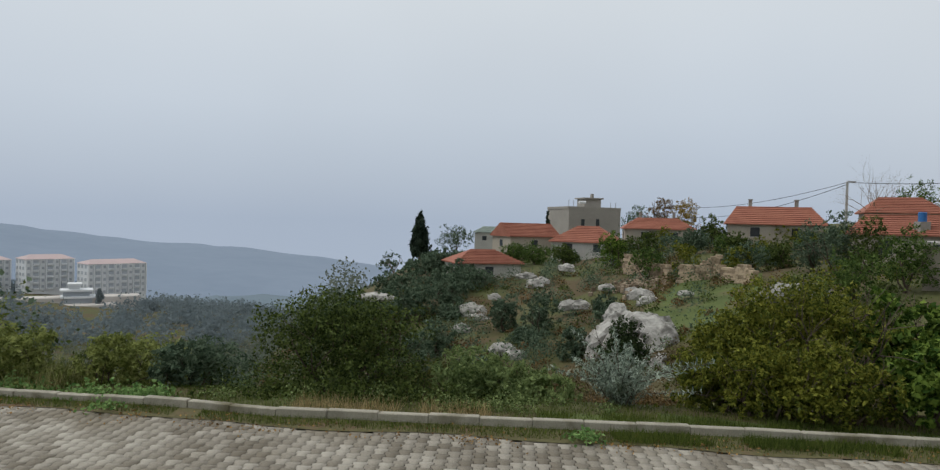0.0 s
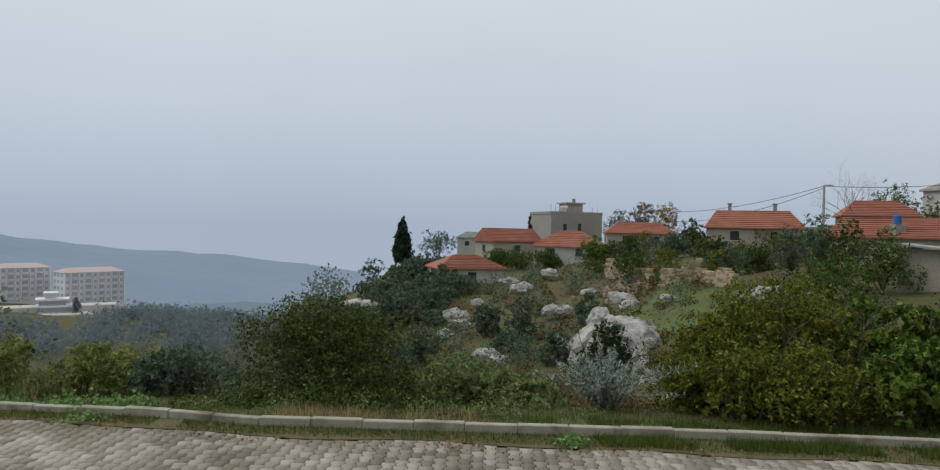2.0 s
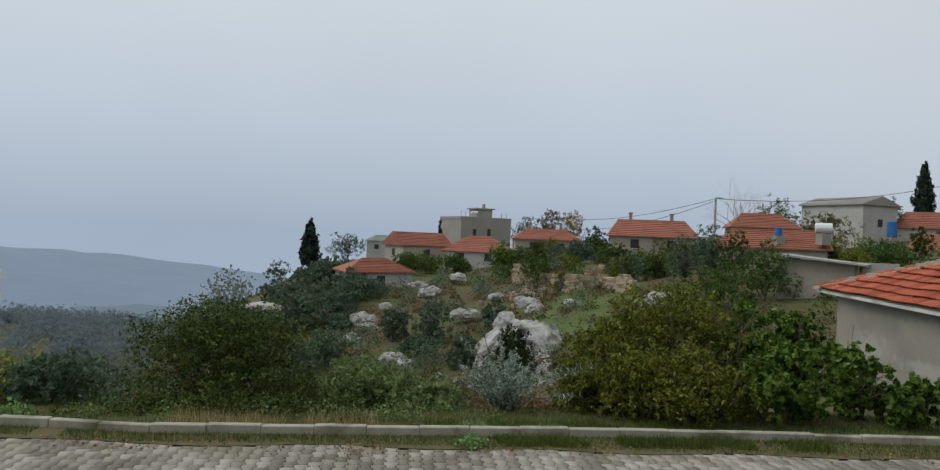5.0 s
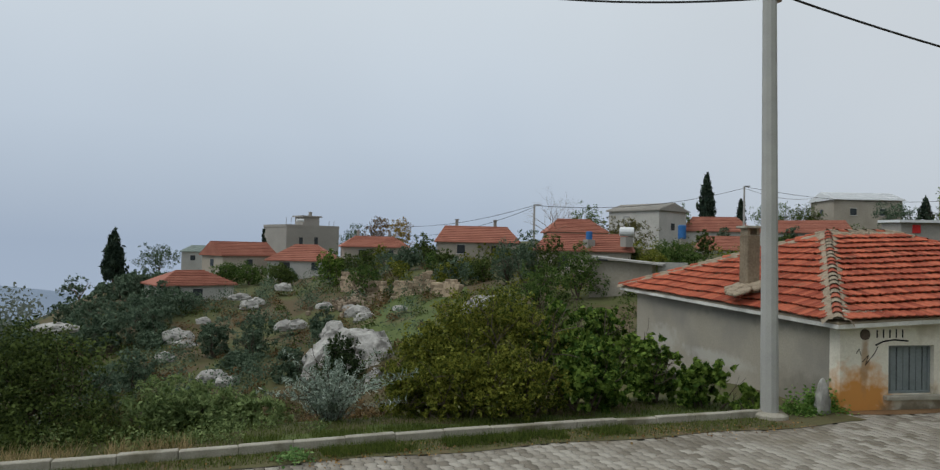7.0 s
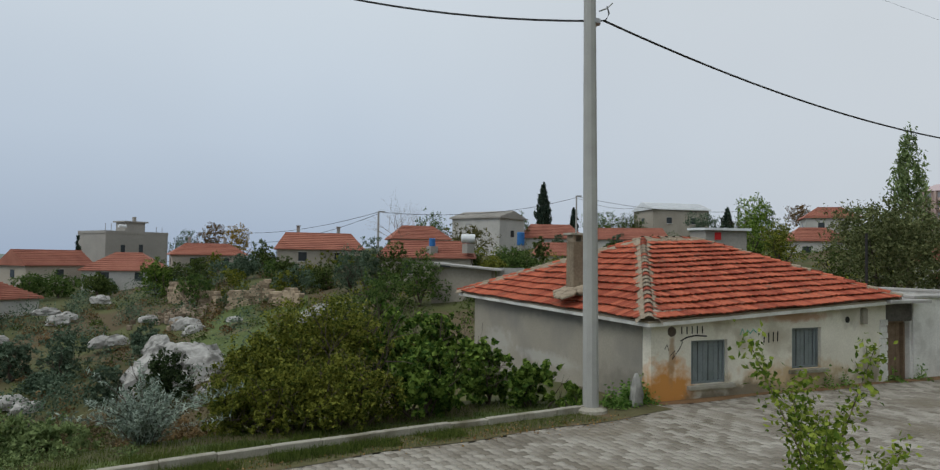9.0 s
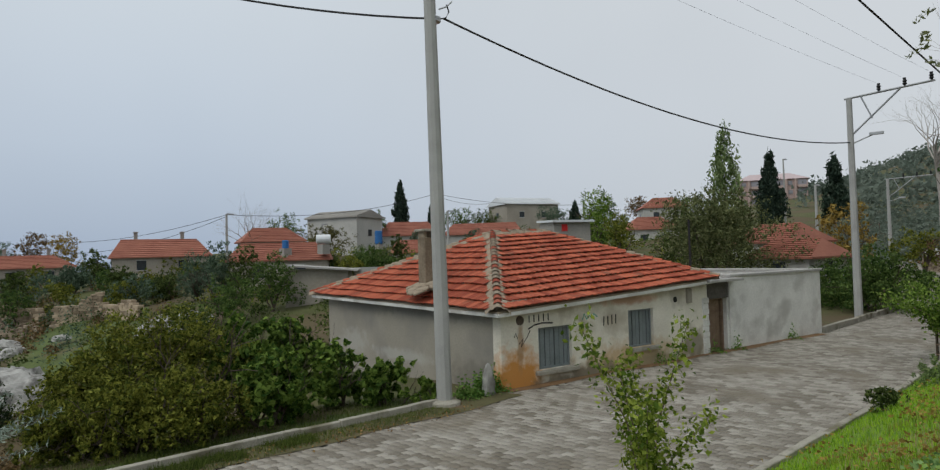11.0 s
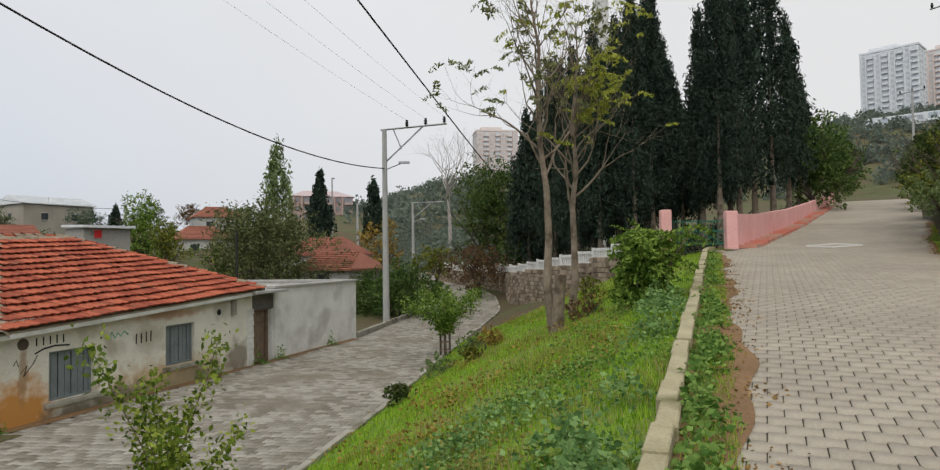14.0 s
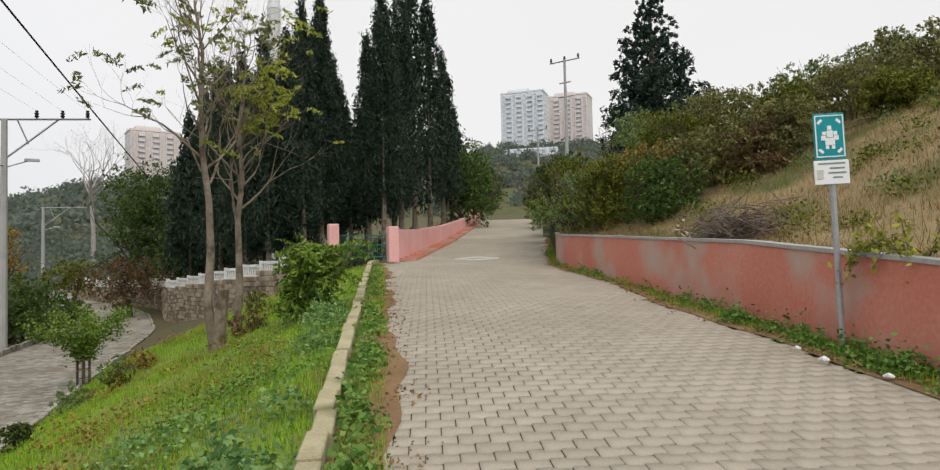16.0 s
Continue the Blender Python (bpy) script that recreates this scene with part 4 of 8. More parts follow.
def steel_arm_pole(base, h, arm, s=1.0, label="square concrete pole with a steel crossarm and insulators"):
    base = Vector(base)
    ob = thing("power_pole", base, label, "pole", "power poles")
    part("shaft", Shape().tube([base - Vector((0, 0, 0.3)), base + Vector((0, 0, h))], [0.20 * s, 0.13 * s], 8), M_CONC, ob)
    t = base + Vector((0, 0, h))
    a = Vector(arm)
    part("crossarm", Shape().tube([t - a * 0.06, t + a], 0.055 * s, 4), M_METAL, ob)
    part("brace", Shape().tube([t - Vector((0, 0, 1.9 * s)), t + a * 0.62], 0.045 * s, 4), M_METAL, ob)
    part("brace", Shape().tube([t + a * 0.14, t - Vector((0, 0, 1.2 * s)) + a * 0.27], 0.035 * s, 4), M_METAL, ob)
    for q in (0.36, 0.66, 0.96):
        c = t + a * q
        part("insulator", Shape().tube([c + Vector((0, 0, z * s)) for z in (0.05, 0.14, 0.2, 0.27, 0.33, 0.42)], [0.03 * s, 0.11 * s, 0.06 * s, 0.11 * s, 0.06 * s, 0.08 * s], 8), M_BLACK, ob)
    lm = t - Vector((0, 0, 2.3 * s))
    part("lamp_arm", Shape().tube([lm, lm + a * 0.12 + Vector((0, 0, 0.14 * s)), lm + a * 0.27 + Vector((0, 0, 0.30 * s))], 0.035 * s, 5), M_METAL, ob)
    part("lamp_head", Shape().box(lm + a * 0.31 + Vector((0, 0, 0.33 * s)), (0.62 * s, 0.22 * s, 0.13 * s), rz=math.degrees(math.atan2(a.y, a.x)), ch=0.03 * s), M_METAL, ob)
    return ob


steel_arm_pole(HVB, 10.95, (0.55, -3.5, 0.35))
steel_arm_pole(spot(81.3, 72), 8.3, (0.3, -3.4, 0.1), 0.9)
wire(cl + Vector((0.22, -0.1, 0.03)), HVB + Vector((0, 0, 8.75)), 0.95, 0.028, "thick black cable sagging between two poles")
wire(cl, (-2, 26.5, 15.2), 1.65, 0.028, "thick black cable leaving the pole across the gully")
for q, (dx, dy) in zip((0.36, 0.66, 0.96), ((0, 0), (0.9, -1.9), (1.6, -3.8))):
    wire(HVB + Vector((0, 0, 11.35)) + Vector((0.55, -3.5, 0.35)) * q, (10 + dx, 15.3 + dy, 14.0), 0.3, 0.004, "thin bare power line", 12)
wire((-5.1, 7.9, 12.5), (48, 1.2, 7.45), 0.12, 0.034, "thick black cable passing overhead into the cemetery trees")

# ---- walls, gate and sign along the upper road ----
red_wall = thing("retaining_wall", (5, WALL_UP(5), 0.3), "long faded red plastered retaining wall below the bank", "wall", kind="structure")
RW_TOP = line(((-6, 0.95), (5, 1.62), (9.5, 2.04), (23, 2.80), (30, 3.3)))
body, coping = Shape(), Shape()
rx = np.arange(-6, 26.01, 0.5)
for sh, y_in, y_out, lo, hi in ((body, 0.0, -0.28, None, -0.06), (coping, 0.035, -0.32, -0.06, 0.0)):
    for x in rx:
        yw = WALL_UP(x)
        zb = road_up(x, yw) - 0.4 if lo is None else RW_TOP(x) + lo
        zt = RW_TOP(x) + hi + 0.012 * noise.noise((x * 1.3, 0, 0))
        sh.v += [(x, yw + y_in, zb), (x, yw + y_in, zt), (x, yw + y_out, zt), (x, yw + y_out, zb)]
    for i in range(len(rx) - 1):
        sh.f += [(i * 4 + j, (i + 1) * 4 + j, (i + 1) * 4 + (j + 1) % 4, i * 4 + (j + 1) % 4) for j in range(4)]
    e = (len(rx) - 1) * 4
    sh.f += [(0, 1, 2, 3), (e + 3, e + 2, e + 1, e)]
part("wall_body", body, M_RED, red_wall)
part("coping", coping, M_COPING, red_wall, "grey cement coping")

sign = thing("road_sign", spot(142.6, 11.0, 0.47), "blue-green assembly point sign with a white plate on a grey post", "sign")
sb = spot(142.6, 11.0, 0.47)
SM = Matrix.Translation(sb) @ Matrix.Rotation(radians(-118), 4, "Z") @ Matrix.Rotation(radians(-1.5), 4, "Y")
part("post", Shape().tube([SM @ Vector((0, 0.04, -0.3)), SM @ Vector((0.02, 0.04, 3.2))], 0.04, 8), M_METAL, sign)
panel = part("panel", Shape().box((0, 0, 2.90), (0.42, 0.025, 0.64), m=SM, ch=0.01), M_TEAL, sign, "teal panel with white figures")
fr = Shape()
for sx in (-0.185, 0.185):
    fr.box((sx, -0.015, 2.90), (0.015, 0.008, 0.58), m=SM)
for sz in (2.615, 3.185):
    fr.box((0, -0.015, sz), (0.355, 0.008, 0.015), m=SM)
part("border", fr, M_SIGNWHITE, panel)
# plain shapes for the group in the middle and the four arrows
for cx, cz, w, h in ((0, 3.015, 0.055, 0.06), (0, 2.93, 0.085, 0.095), (0, 2.825, 0.13, 0.10), (-0.075, 2.94, 0.05, 0.05), (0.075, 2.94, 0.05, 0.05), (-0.085, 2.875, 0.065, 0.065), (0.085, 2.875, 0.065, 0.065), (-0.04, 2.745, 0.045, 0.05), (0.04, 2.745, 0.045, 0.05)):
    part("emblem", Shape().box((cx, -0.016, cz), (w, 0.008, h), m=SM, ch=0.003), M_SIGNWHITE, panel)
for sx in (-1, 1):
    for sz in (-1, 1):
        am = SM @ Matrix.Translation((sx * 0.125, -0.017, 2.90 + sz * 0.205)) @ Matrix.Scale(0.62, 4) @ Matrix.Rotation(radians(45 * sx * sz), 4, "Y")
        part("arrow", Shape().add([am @ Vector(p) for p in ((-0.06, 0, -0.03), (0.06, 0, -0.03), (0.06, 0, 0.03), (-0.06, 0, 0.03), (-0.06, 0.006, -0.03), (0.06, 0.006, -0.03), (0.06, 0.006, 0.03), (-0.06, 0.006, 0.03))], [(0, 1, 2, 3), (7, 6, 5, 4), (0, 4, 5, 1), (1, 5, 6, 2), (2, 6, 7, 3), (3, 7, 4, 0)]), M_SIGNWHITE, panel)
plate = part("plate", Shape().box((0, 0, 2.40), (0.47, 0.02, 0.33), m=SM, ch=0.008), M_SIGNWHITE, sign, "white plate with small dark lettering")
for i, w in enumerate((0.36, 0.20, 0.24, 0.13)):
    part("text_bar", Shape().box((0.0 if i == 0 else 0.07, -0.013, 2.52 - i * 0.065), (w, 0.006, 0.020), m=SM), M_SHUTTER, plate)
part("text_bar", Shape().box((-0.16, -0.013, 2.37), (0.09, 0.006, 0.13), m=SM), M_ANNEX, plate)

stub = part("concrete_post", Shape().box(spot(149.3, 9.0, 0.75), (0.14, 0.14, 1.5), rz=20, ch=0.02), M_COPING)
tagged(stub, "short pale concrete post beside the red wall", "post")

pink = thing("pink_wall", (28.8, -9.3, 2.0), "long pink painted boundary wall climbing beside the road", "wall", kind="structure")
pb = Shape()
px = np.linspace(28.9, 70.5, 40)
for x in px:
    y = KERB_UP(x)
    zb = road_up(x, y)
    hgt = np.interp(x, (28.9, 34, 50, 70), (1.45, 1.22, 0.98, 0.85))
    pb.v += [(x, y - 0.1, zb - 0.3), (x, y - 0.1, zb + hgt), (x + 0.1, y + 0.12, zb + hgt), (x + 0.1, y + 0.12, zb - 0.3)]
for i in range(len(px) - 1):
    pb.f += [(i * 4 + j, (i + 1) * 4 + j, (i + 1) * 4 + (j + 1) % 4, i * 4 + (j + 1) % 4) for j in range(4)]
e = (len(px) - 1) * 4
pb.f += [(0, 1, 2, 3), (e + 3, e + 2, e + 1, e)]
part("wall_body", pb, M_PINK, pink)
ps = Shape()
for x in np.linspace(29.2, 60, 30):
    ps.box((x, KERB_UP(x) - 0.5, road_up(x, KERB_UP(x)) + 0.05), (1.15, 0.75, 0.16), rz=-29)
part("footing", ps, M_RED, pink, "reddish mortar footing")

gate = thing("cemetery_gate", (28.2, -7.8, 1.9), "green metal double gate between pink posts", "gate")
GL, GR = spot(102.7, 28.4), spot(107.6, 29.0)
gz = 1.95
gd = (GR - GL)
gd.z = 0
gl = gd.length
gdn = gd.normalized()
GM = Matrix.Translation((GL.x, GL.y, gz)) @ Matrix.Rotation(math.atan2(gdn.y, gdn.x), 4, "Z")
part("post", Shape().box((0.0, 0, 0.7), (0.42, 0.42, 1.6), m=GM, ch=0.03), M_PINK, gate, "pink gate post")
part("post", Shape().box((gl, 0, 0.65), (0.45, 0.45, 1.5), m=GM, ch=0.03), M_PINK, gate, "pink gate post")
for k in range(2):
    x0, x1 = 0.25 + k * (gl - 0.5) / 2, 0.25 + (k + 1) * (gl - 0.5) / 2
    leaf = Shape()
    for z in (0.12, 0.62, 1.02):
        leaf.box(((x0 + x1) / 2, 0, z), (x1 - x0 - 0.04, 0.04, 0.045), m=GM)
    lf = part("gate_leaf", leaf, M_GREENGATE, gate)
    for i in range(6):
        part("bar", Shape().box((x0 + 0.05 + i * (x1 - x0 - 0.1) / 5, 0, 0.56), (0.02, 0.02, 0.9), m=GM), M_GREENGATE, lf)
    for za, zb in ((0.14, 0.60), (0.60, 0.14)):
        part("brace", Shape().tube([GM @ Vector((x0 + 0.05, 0.02, za)), GM @ Vector((x1 - 0.05, 0.02, zb))], 0.014, 4), M_GREENGATE, lf)

# cemetery fence: white pickets stepping down from the gate to the lower road
fence = thing("cemetery_fence", (28, -6.0, 1.5), "stepped white concrete picket fence round the cemetery", "fence")
FP = [Vector((27.9, -6.0)), Vector((36.5, -2.6)), Vector((46.5, 0.2)), Vector((54, 0.6)), Vector((61, 3.0)), Vector((70, 8.2))]
FZ = [1.75, 1.0, 0.35, 0.25, 0.3, 0.4]
stone = thing("stone_retaining_wall", (40, -1, -1), "rough stone retaining wall under the white fence", "wall", kind="structure")
sw = Shape()
n_pan = 0
for (a, b, za, zb) in zip(FP[:-1], FP[1:], FZ[:-1], FZ[1:]):
    n = max(1, round((b - a).length / 1.9))
    for i in range(n):
        p, q = a.lerp(b, i / n), a.lerp(b, (i + 1) / n)
        z = za + (zb - za) * (i + 0.5) / n
        rz = math.degrees(math.atan2(q.y - p.y, q.x - p.x))
        L = (q - p).length
        m = (p + q) / 2
        part("post", Shape().box((p.x, p.y, z + 0.24), (0.15, 0.15, 1.15), rz=rz, ch=0.02), M_FENCE, fence)
        for k in range(8):
            u = p.lerp(q, (k + 0.7) / 8.4)
            part("picket", Shape().box((u.x, u.y, z + 0.34), (0.12, 0.06, 0.62), rz=rz, ch=0.015), M_FENCE, fence)
        for zr in (0.10, 0.54):
            part("rail", Shape().box((m.x, m.y, z + zr), (L - 0.2, 0.09, 0.07), rz=rz), M_FENCE, fence)
        zg = min(ground(p.x, p.y), ground(q.x, q.y)) - 0.5
        if z - zg > 0.1:
            hh = z - zg
            for r in range(int(hh / 0.24) + 1):
                for c in range(5):
                    sw.box((p.x + (q.x - p.x) * (c + 0.5 + 0.3 * (r % 2)) / 5, p.y + (q.y - p.y) * (c + 0.5 + 0.3 * (r % 2)) / 5 - 0.0, zg + 0.12 + r * 0.24), (L / 5 - 0.02, 0.36 + 0.08 * rng.random(), 0.22), rz=rz + rng.normal() * 3, ch=0.03)
tagged(part("stones", sw, M_STONE, stone), kind="stuff")

# ---- far houses ----
def far_house(bearing, dist, z0, w, d, wall_h, roof_h, turn, wall, label, hip_=0.5, roof_mat=None, windows=2, name="village_house", glass=None, base_drop=2.0, chim=0):
    """A small house: walls, overhanging roof, windows on two sides. turn: degrees of its front from facing the viewer."""
    p = spot(bearing, dist, z0)
    ob = thing(name, p, label, "house", "village houses")
    m = Matrix.Translation(p) @ Matrix.Rotation(radians(-bearing + turn), 4, "Z")
    part("wall", Shape().box((0, 0, wall_h / 2 - base_drop / 2), (w, d, wall_h + base_drop), m=m), wall, ob)
    o = 0.35
    ex, ey = w / 2 + o, d / 2 + o
    r = max(0.0, ex - hip_ * ey) if hip_ > 0 else ex
    sh = Shape()
    vs = [(-ex, -ey, wall_h), (ex, -ey, wall_h), (ex, ey, wall_h), (-ex, ey, wall_h), (-r, 0, wall_h + roof_h), (r, 0, wall_h + roof_h)]
    vs += [(x, y, z - 0.14) for x, y, z in vs[:4]]
    sh.add([m @ Vector(v) for v in vs], [(0, 1, 5, 4), (2, 3, 4, 5), (3, 0, 4), (1, 2, 5), (0, 1, 7, 6), (1, 2, 8, 7), (2, 3, 9, 8), (3, 0, 6, 9), (6, 7, 8, 9)])
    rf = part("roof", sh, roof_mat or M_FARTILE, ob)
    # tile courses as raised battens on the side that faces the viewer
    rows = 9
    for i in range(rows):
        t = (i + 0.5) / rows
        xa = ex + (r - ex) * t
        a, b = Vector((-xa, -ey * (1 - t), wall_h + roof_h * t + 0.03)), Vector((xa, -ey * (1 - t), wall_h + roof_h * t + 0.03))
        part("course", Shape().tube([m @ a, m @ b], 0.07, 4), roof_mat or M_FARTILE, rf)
    for i in range(windows):
        x = (i + 0.5) / windows * w * 0.86 - w * 0.43
        wd = part("window", Shape().box((x, -d / 2 - 0.01, wall_h * 0.55), (1.0, 0.08, 1.1), m=m), glass or M_GLASS, ob)
        part("lintel", Shape().box((x, -d / 2 - 0.03, wall_h * 0.55 + 0.58), (1.16, 0.12, 0.08), m=m), M_WHITE, wd)
        part("sill", Shape().box((x, -d / 2 - 0.03, wall_h * 0.55 - 0.58), (1.2, 0.16, 0.08), m=m), M_WHITE, wd)
    if windows:
        for sx in (-1, 1):
            part("window", Shape().box((sx * (w / 2 + 0.01), 0, wall_h * 0.55), (0.08, 0.9, 1.0), m=m), glass or M_GLASS, ob)
    for i in range(chim):
        c = part("chimney", Shape().box(((-0.25 + 0.5 * i) * w, 0.3, wall_h + roof_h + 0.2), (0.4, 0.4, 1.1), m=m), M_GREY, ob)
        part("cap", Shape().box(((-0.25 + 0.5 * i) * w, 0.3, wall_h + roof_h + 0.82), (0.55, 0.55, 0.12), m=m), M_GREY, c)
    return ob, m


far_house(0.7, 80, -5.0, 7.8, 5.5, 2.2, 1.45, 18, M_WHITE, "small house with a red hipped roof among olives on the hillside", 0.9, windows=1)
far_house(4.4, 107, -2.6, 8.6, 6, 2.6, 2.0, 30, M_BEIGE, "low house with red gabled roof and pale end wall", 0.0, windows=1)
far_house(9.7, 101, -2.4, 9.4, 7, 1.9, 2.3, -12, M_WHITE, "white house with a broad red hipped roof", 0.9)
far_house(15.3, 105, -0.7, 9.8, 7, 2.4, 1.6, 6, M_BEIGE, "beige house with a red hipped roof and dark window", 0.6, chim=2)
far_house(24.0, 88, 0.4, 10.2, 7, 2.2, 2.1, 5, M_BEIGE, "long low house under a red roof with two chimneys", 0.35, chim=2)
far_house(33.4, 66, -0.6, 8.5, 7, 2.4, 1.6, -6, M_BEIGE, "red-roofed house behind dark trees", 0.2)
far_house(32.3, 82, 1.0, 6.5, 6, 3.0, 1.6, 10, M_BEIGE, "red roof showing behind another house", 0.5)
far_house(43.7, 110, 2.4, 9.6, 7, 2.8, 2.3, 8, M_WHITE, "white house with a red roof beside a tall cypress", 0.5)
far_house(44.3, 86, 0.2, 5.8, 6, 2.1, 1.6, 4, M_WHITE, "little white house with a red tile roof", 0.3, windows=1)
far_house(50.3, 96, 2.2, 10.5, 7, 2.5, 1.6, -5, M_WHITE, "long red roof over white walls", 0.3)
far_house(64.1, 95, 1.6, 6.5, 6, 3.0, 1.7, 14, M_WHITE, "white house with a red roof and small windows", 0.6)
far_house(65.2, 131, 6.4, 8.2, 7, 3.2, 2.0, 10, M_WHITE, "red-roofed house further up the slope", 0.7)
far_house(74.2, 58, -0.3, 4.6, 6, 2.4, 1.4, -30, M_WHITE, "white house with stepped red roofs beside the road", 0.3, windows=1)
far_house(75.4, 51, -0.9, 4.2, 5, 1.9, 1.2, -30, M_WHITE, "low white building with a red roof", 0.3, windows=1)
far_house(38.4, 105, 2.6, 9.0, 7, 5.4, 1.1, -35, M_WHITE, "tall white building with a low sheet roof", 0.0, roof_mat=M_GREY, windows=1)
far_house(53.6, 130, 6.6, 11.0, 8, 4.6, 1.4, 28, M_BEIGE, "beige gabled building with a pale sheet roof", 0.0, roof_mat=M_CLEAN, windows=2)
far_house(1.6, 160, -3.4, 8.0, 7, 3.2, 1.3, 0, M_WHITE, "far house with a grey-green roof", 0.6, roof_mat=surface("grey green roof", (0.22, 0.27, 0.25), (0.32, 0.37, 0.34), 0.7, 5, 1, 0.1))

far_house(-33.3, 125, -33.0, 7.0, 6, 3.0, 0.5, 10, M_BEIGE, "low pale building beside a track in the valley", 0.0, roof_mat=M_COPING, windows=2)

# flat-roofed cement block on the crest
gb = thing("cement_building", spot(9.3, 135, -2.5), "unfinished grey cement building with roof stairhead and solar tanks", "building")
gm_ = Matrix.Translation(spot(9.3, 135, -2.5)) @ Matrix.Rotation(radians(-9.3 + 28), 4, "Z")
part("wall", Shape().box((0, 0, 2.8), (11.2, 9.5, 9.5), m=gm_), M_GREY, gb)
pr = Shape()
for sx, sy, lx, ly in ((0, -4.7, 11.3, 0.2), (0, 4.7, 11.3, 0.2), (-5.6, 0, 0.2, 9.2), (5.6, 0, 0.2, 9.2)):
    pr.box((sx, sy, 7.75), (lx, ly, 0.5), m=gm_)
part("parapet", pr, M_GREY, gb)
hd = part("stairhead", Shape().box((1.2, 0, 8.6), (3.6, 3.2, 2.2), m=gm_), M_GREY, gb)
part("slab", Shape().box((1.2, 0, 9.8), (4.4, 4.0, 0.25), m=gm_), M_GREY, hd)
part("chimney", Shape().box((1.4, -0.8, 10.3), (0.5, 0.5, 0.9), m=gm_), M_GREY, hd)
for x, z in ((-2.6, 4.9), (0.6, 5.0)):
    part("window", Shape().box((x, -4.76, z), (0.7, 0.1, 1.4), m=gm_), M_GLASS, gb)
wn_ = part("window", Shape().box((5.62, -1.0, 4.6), (0.1, 0.8, 3.0), m=gm_), M_GLASS, gb)
part("window_frame", Shape().box((5.64, -1.0, 4.6), (0.12, 1.0, 0.2), m=gm_), M_WHITE, wn_)
for x in (-4.2, -5.2, 3.9, 5.0):
    part("mast", Shape().tube([gm_ @ Vector((x, -3.8, 7.9)), gm_ @ Vector((x, -3.8, 9.0 + 0.3 * (x < 0)))], 0.05, 5), M_METAL, gb)
part("solar_tank", Shape().tube([gm_ @ Vector((-2.6, -3.0, 8.9)), gm_ @ Vector((-1.2, -3.0, 8.9))], 0.28, 10), M_CLEAN, gb)

shed = thing("tank_shed", spot(57.3, 50, 1.0), "small grey cement shed with bright sheet roof and red cloth", "shed")
sm_ = Matrix.Translation(spot(57.3, 50, 1.0)) @ Matrix.Rotation(radians(-57.3 + 25), 4, "Z")
part("wall", Shape().box((0, 0, 0.6), (2.9, 2.6, 4.6), m=sm_), M_GREY, shed)
part("roof", Shape().box((0, 0, 3.02), (3.3, 3.0, 0.16), m=sm_ @ Matrix.Rotation(radians(2), 4, "X")), M_CLEAN, shed, "bright metal sheet")
part("cloth", Shape().box((-0.6, -1.33, 2.5), (0.45, 0.05, 0.5), m=sm_, ch=0.01), M_CRIMSON, shed)
low_shed = thing("lean_to_shed", spot(36.4, 52, -1.0), "rough low shed with a pale sheet roof under trees", "shed")
lm_ = Matrix.Translation(spot(36.4, 52, -1.0)) @ Matrix.Rotation(radians(-36.4 - 8), 4, "Z")
part("wall", Shape().box((0, 0, 0.6), (4.6, 3, 2.8), m=lm_), M_BEIGE, low_shed)
part("roof", Shape().box((0.2, -0.2, 2.1), (5.4, 3.8, 0.12), m=lm_ @ Matrix.Rotation(radians(5), 4, "Y")), M_COPING, low_shed)
part("side_wall", Shape().box((3.6, -0.6, 0.8), (2.2, 0.25, 2.4), m=lm_ @ Matrix.Rotation(radians(20), 4, "Z")), M_WHITE, low_shed)
for b, d, z, r, l, col, lab, turn in ((36.7, 62, 3.55, 0.42, 1.3, M_CLEAN, "white solar water tank on a roof stand", 0), (33.6, 63, 3.1, 0.3, 0.9, M_BLUE, "blue plastic barrel on a roof", 90), (41.2, 95, 4.6, 0.55, 1.9, M_BLUE, "blue plastic water barrel", 90)):
    p = spot(b, d, z)
    t = thing("water_tank", p, lab, "tank")
    ax = Vector((0, 0, 1)) if turn else Vector((math.cos(radians(b)), -math.sin(radians(b)), 0))
    part("barrel", Shape().tube([p - ax * l / 2, p - ax * l * 0.45, p + ax * l * 0.45, p + ax * l / 2], [r * 0.8, r, r, r * 0.8], 12), col, t)
    part("stand", Shape().box(p - Vector((0, 0, r + 0.5 if not turn else l / 2 + 0.3)), (0.8, 0.8, 0.9)), M_GREY, t)

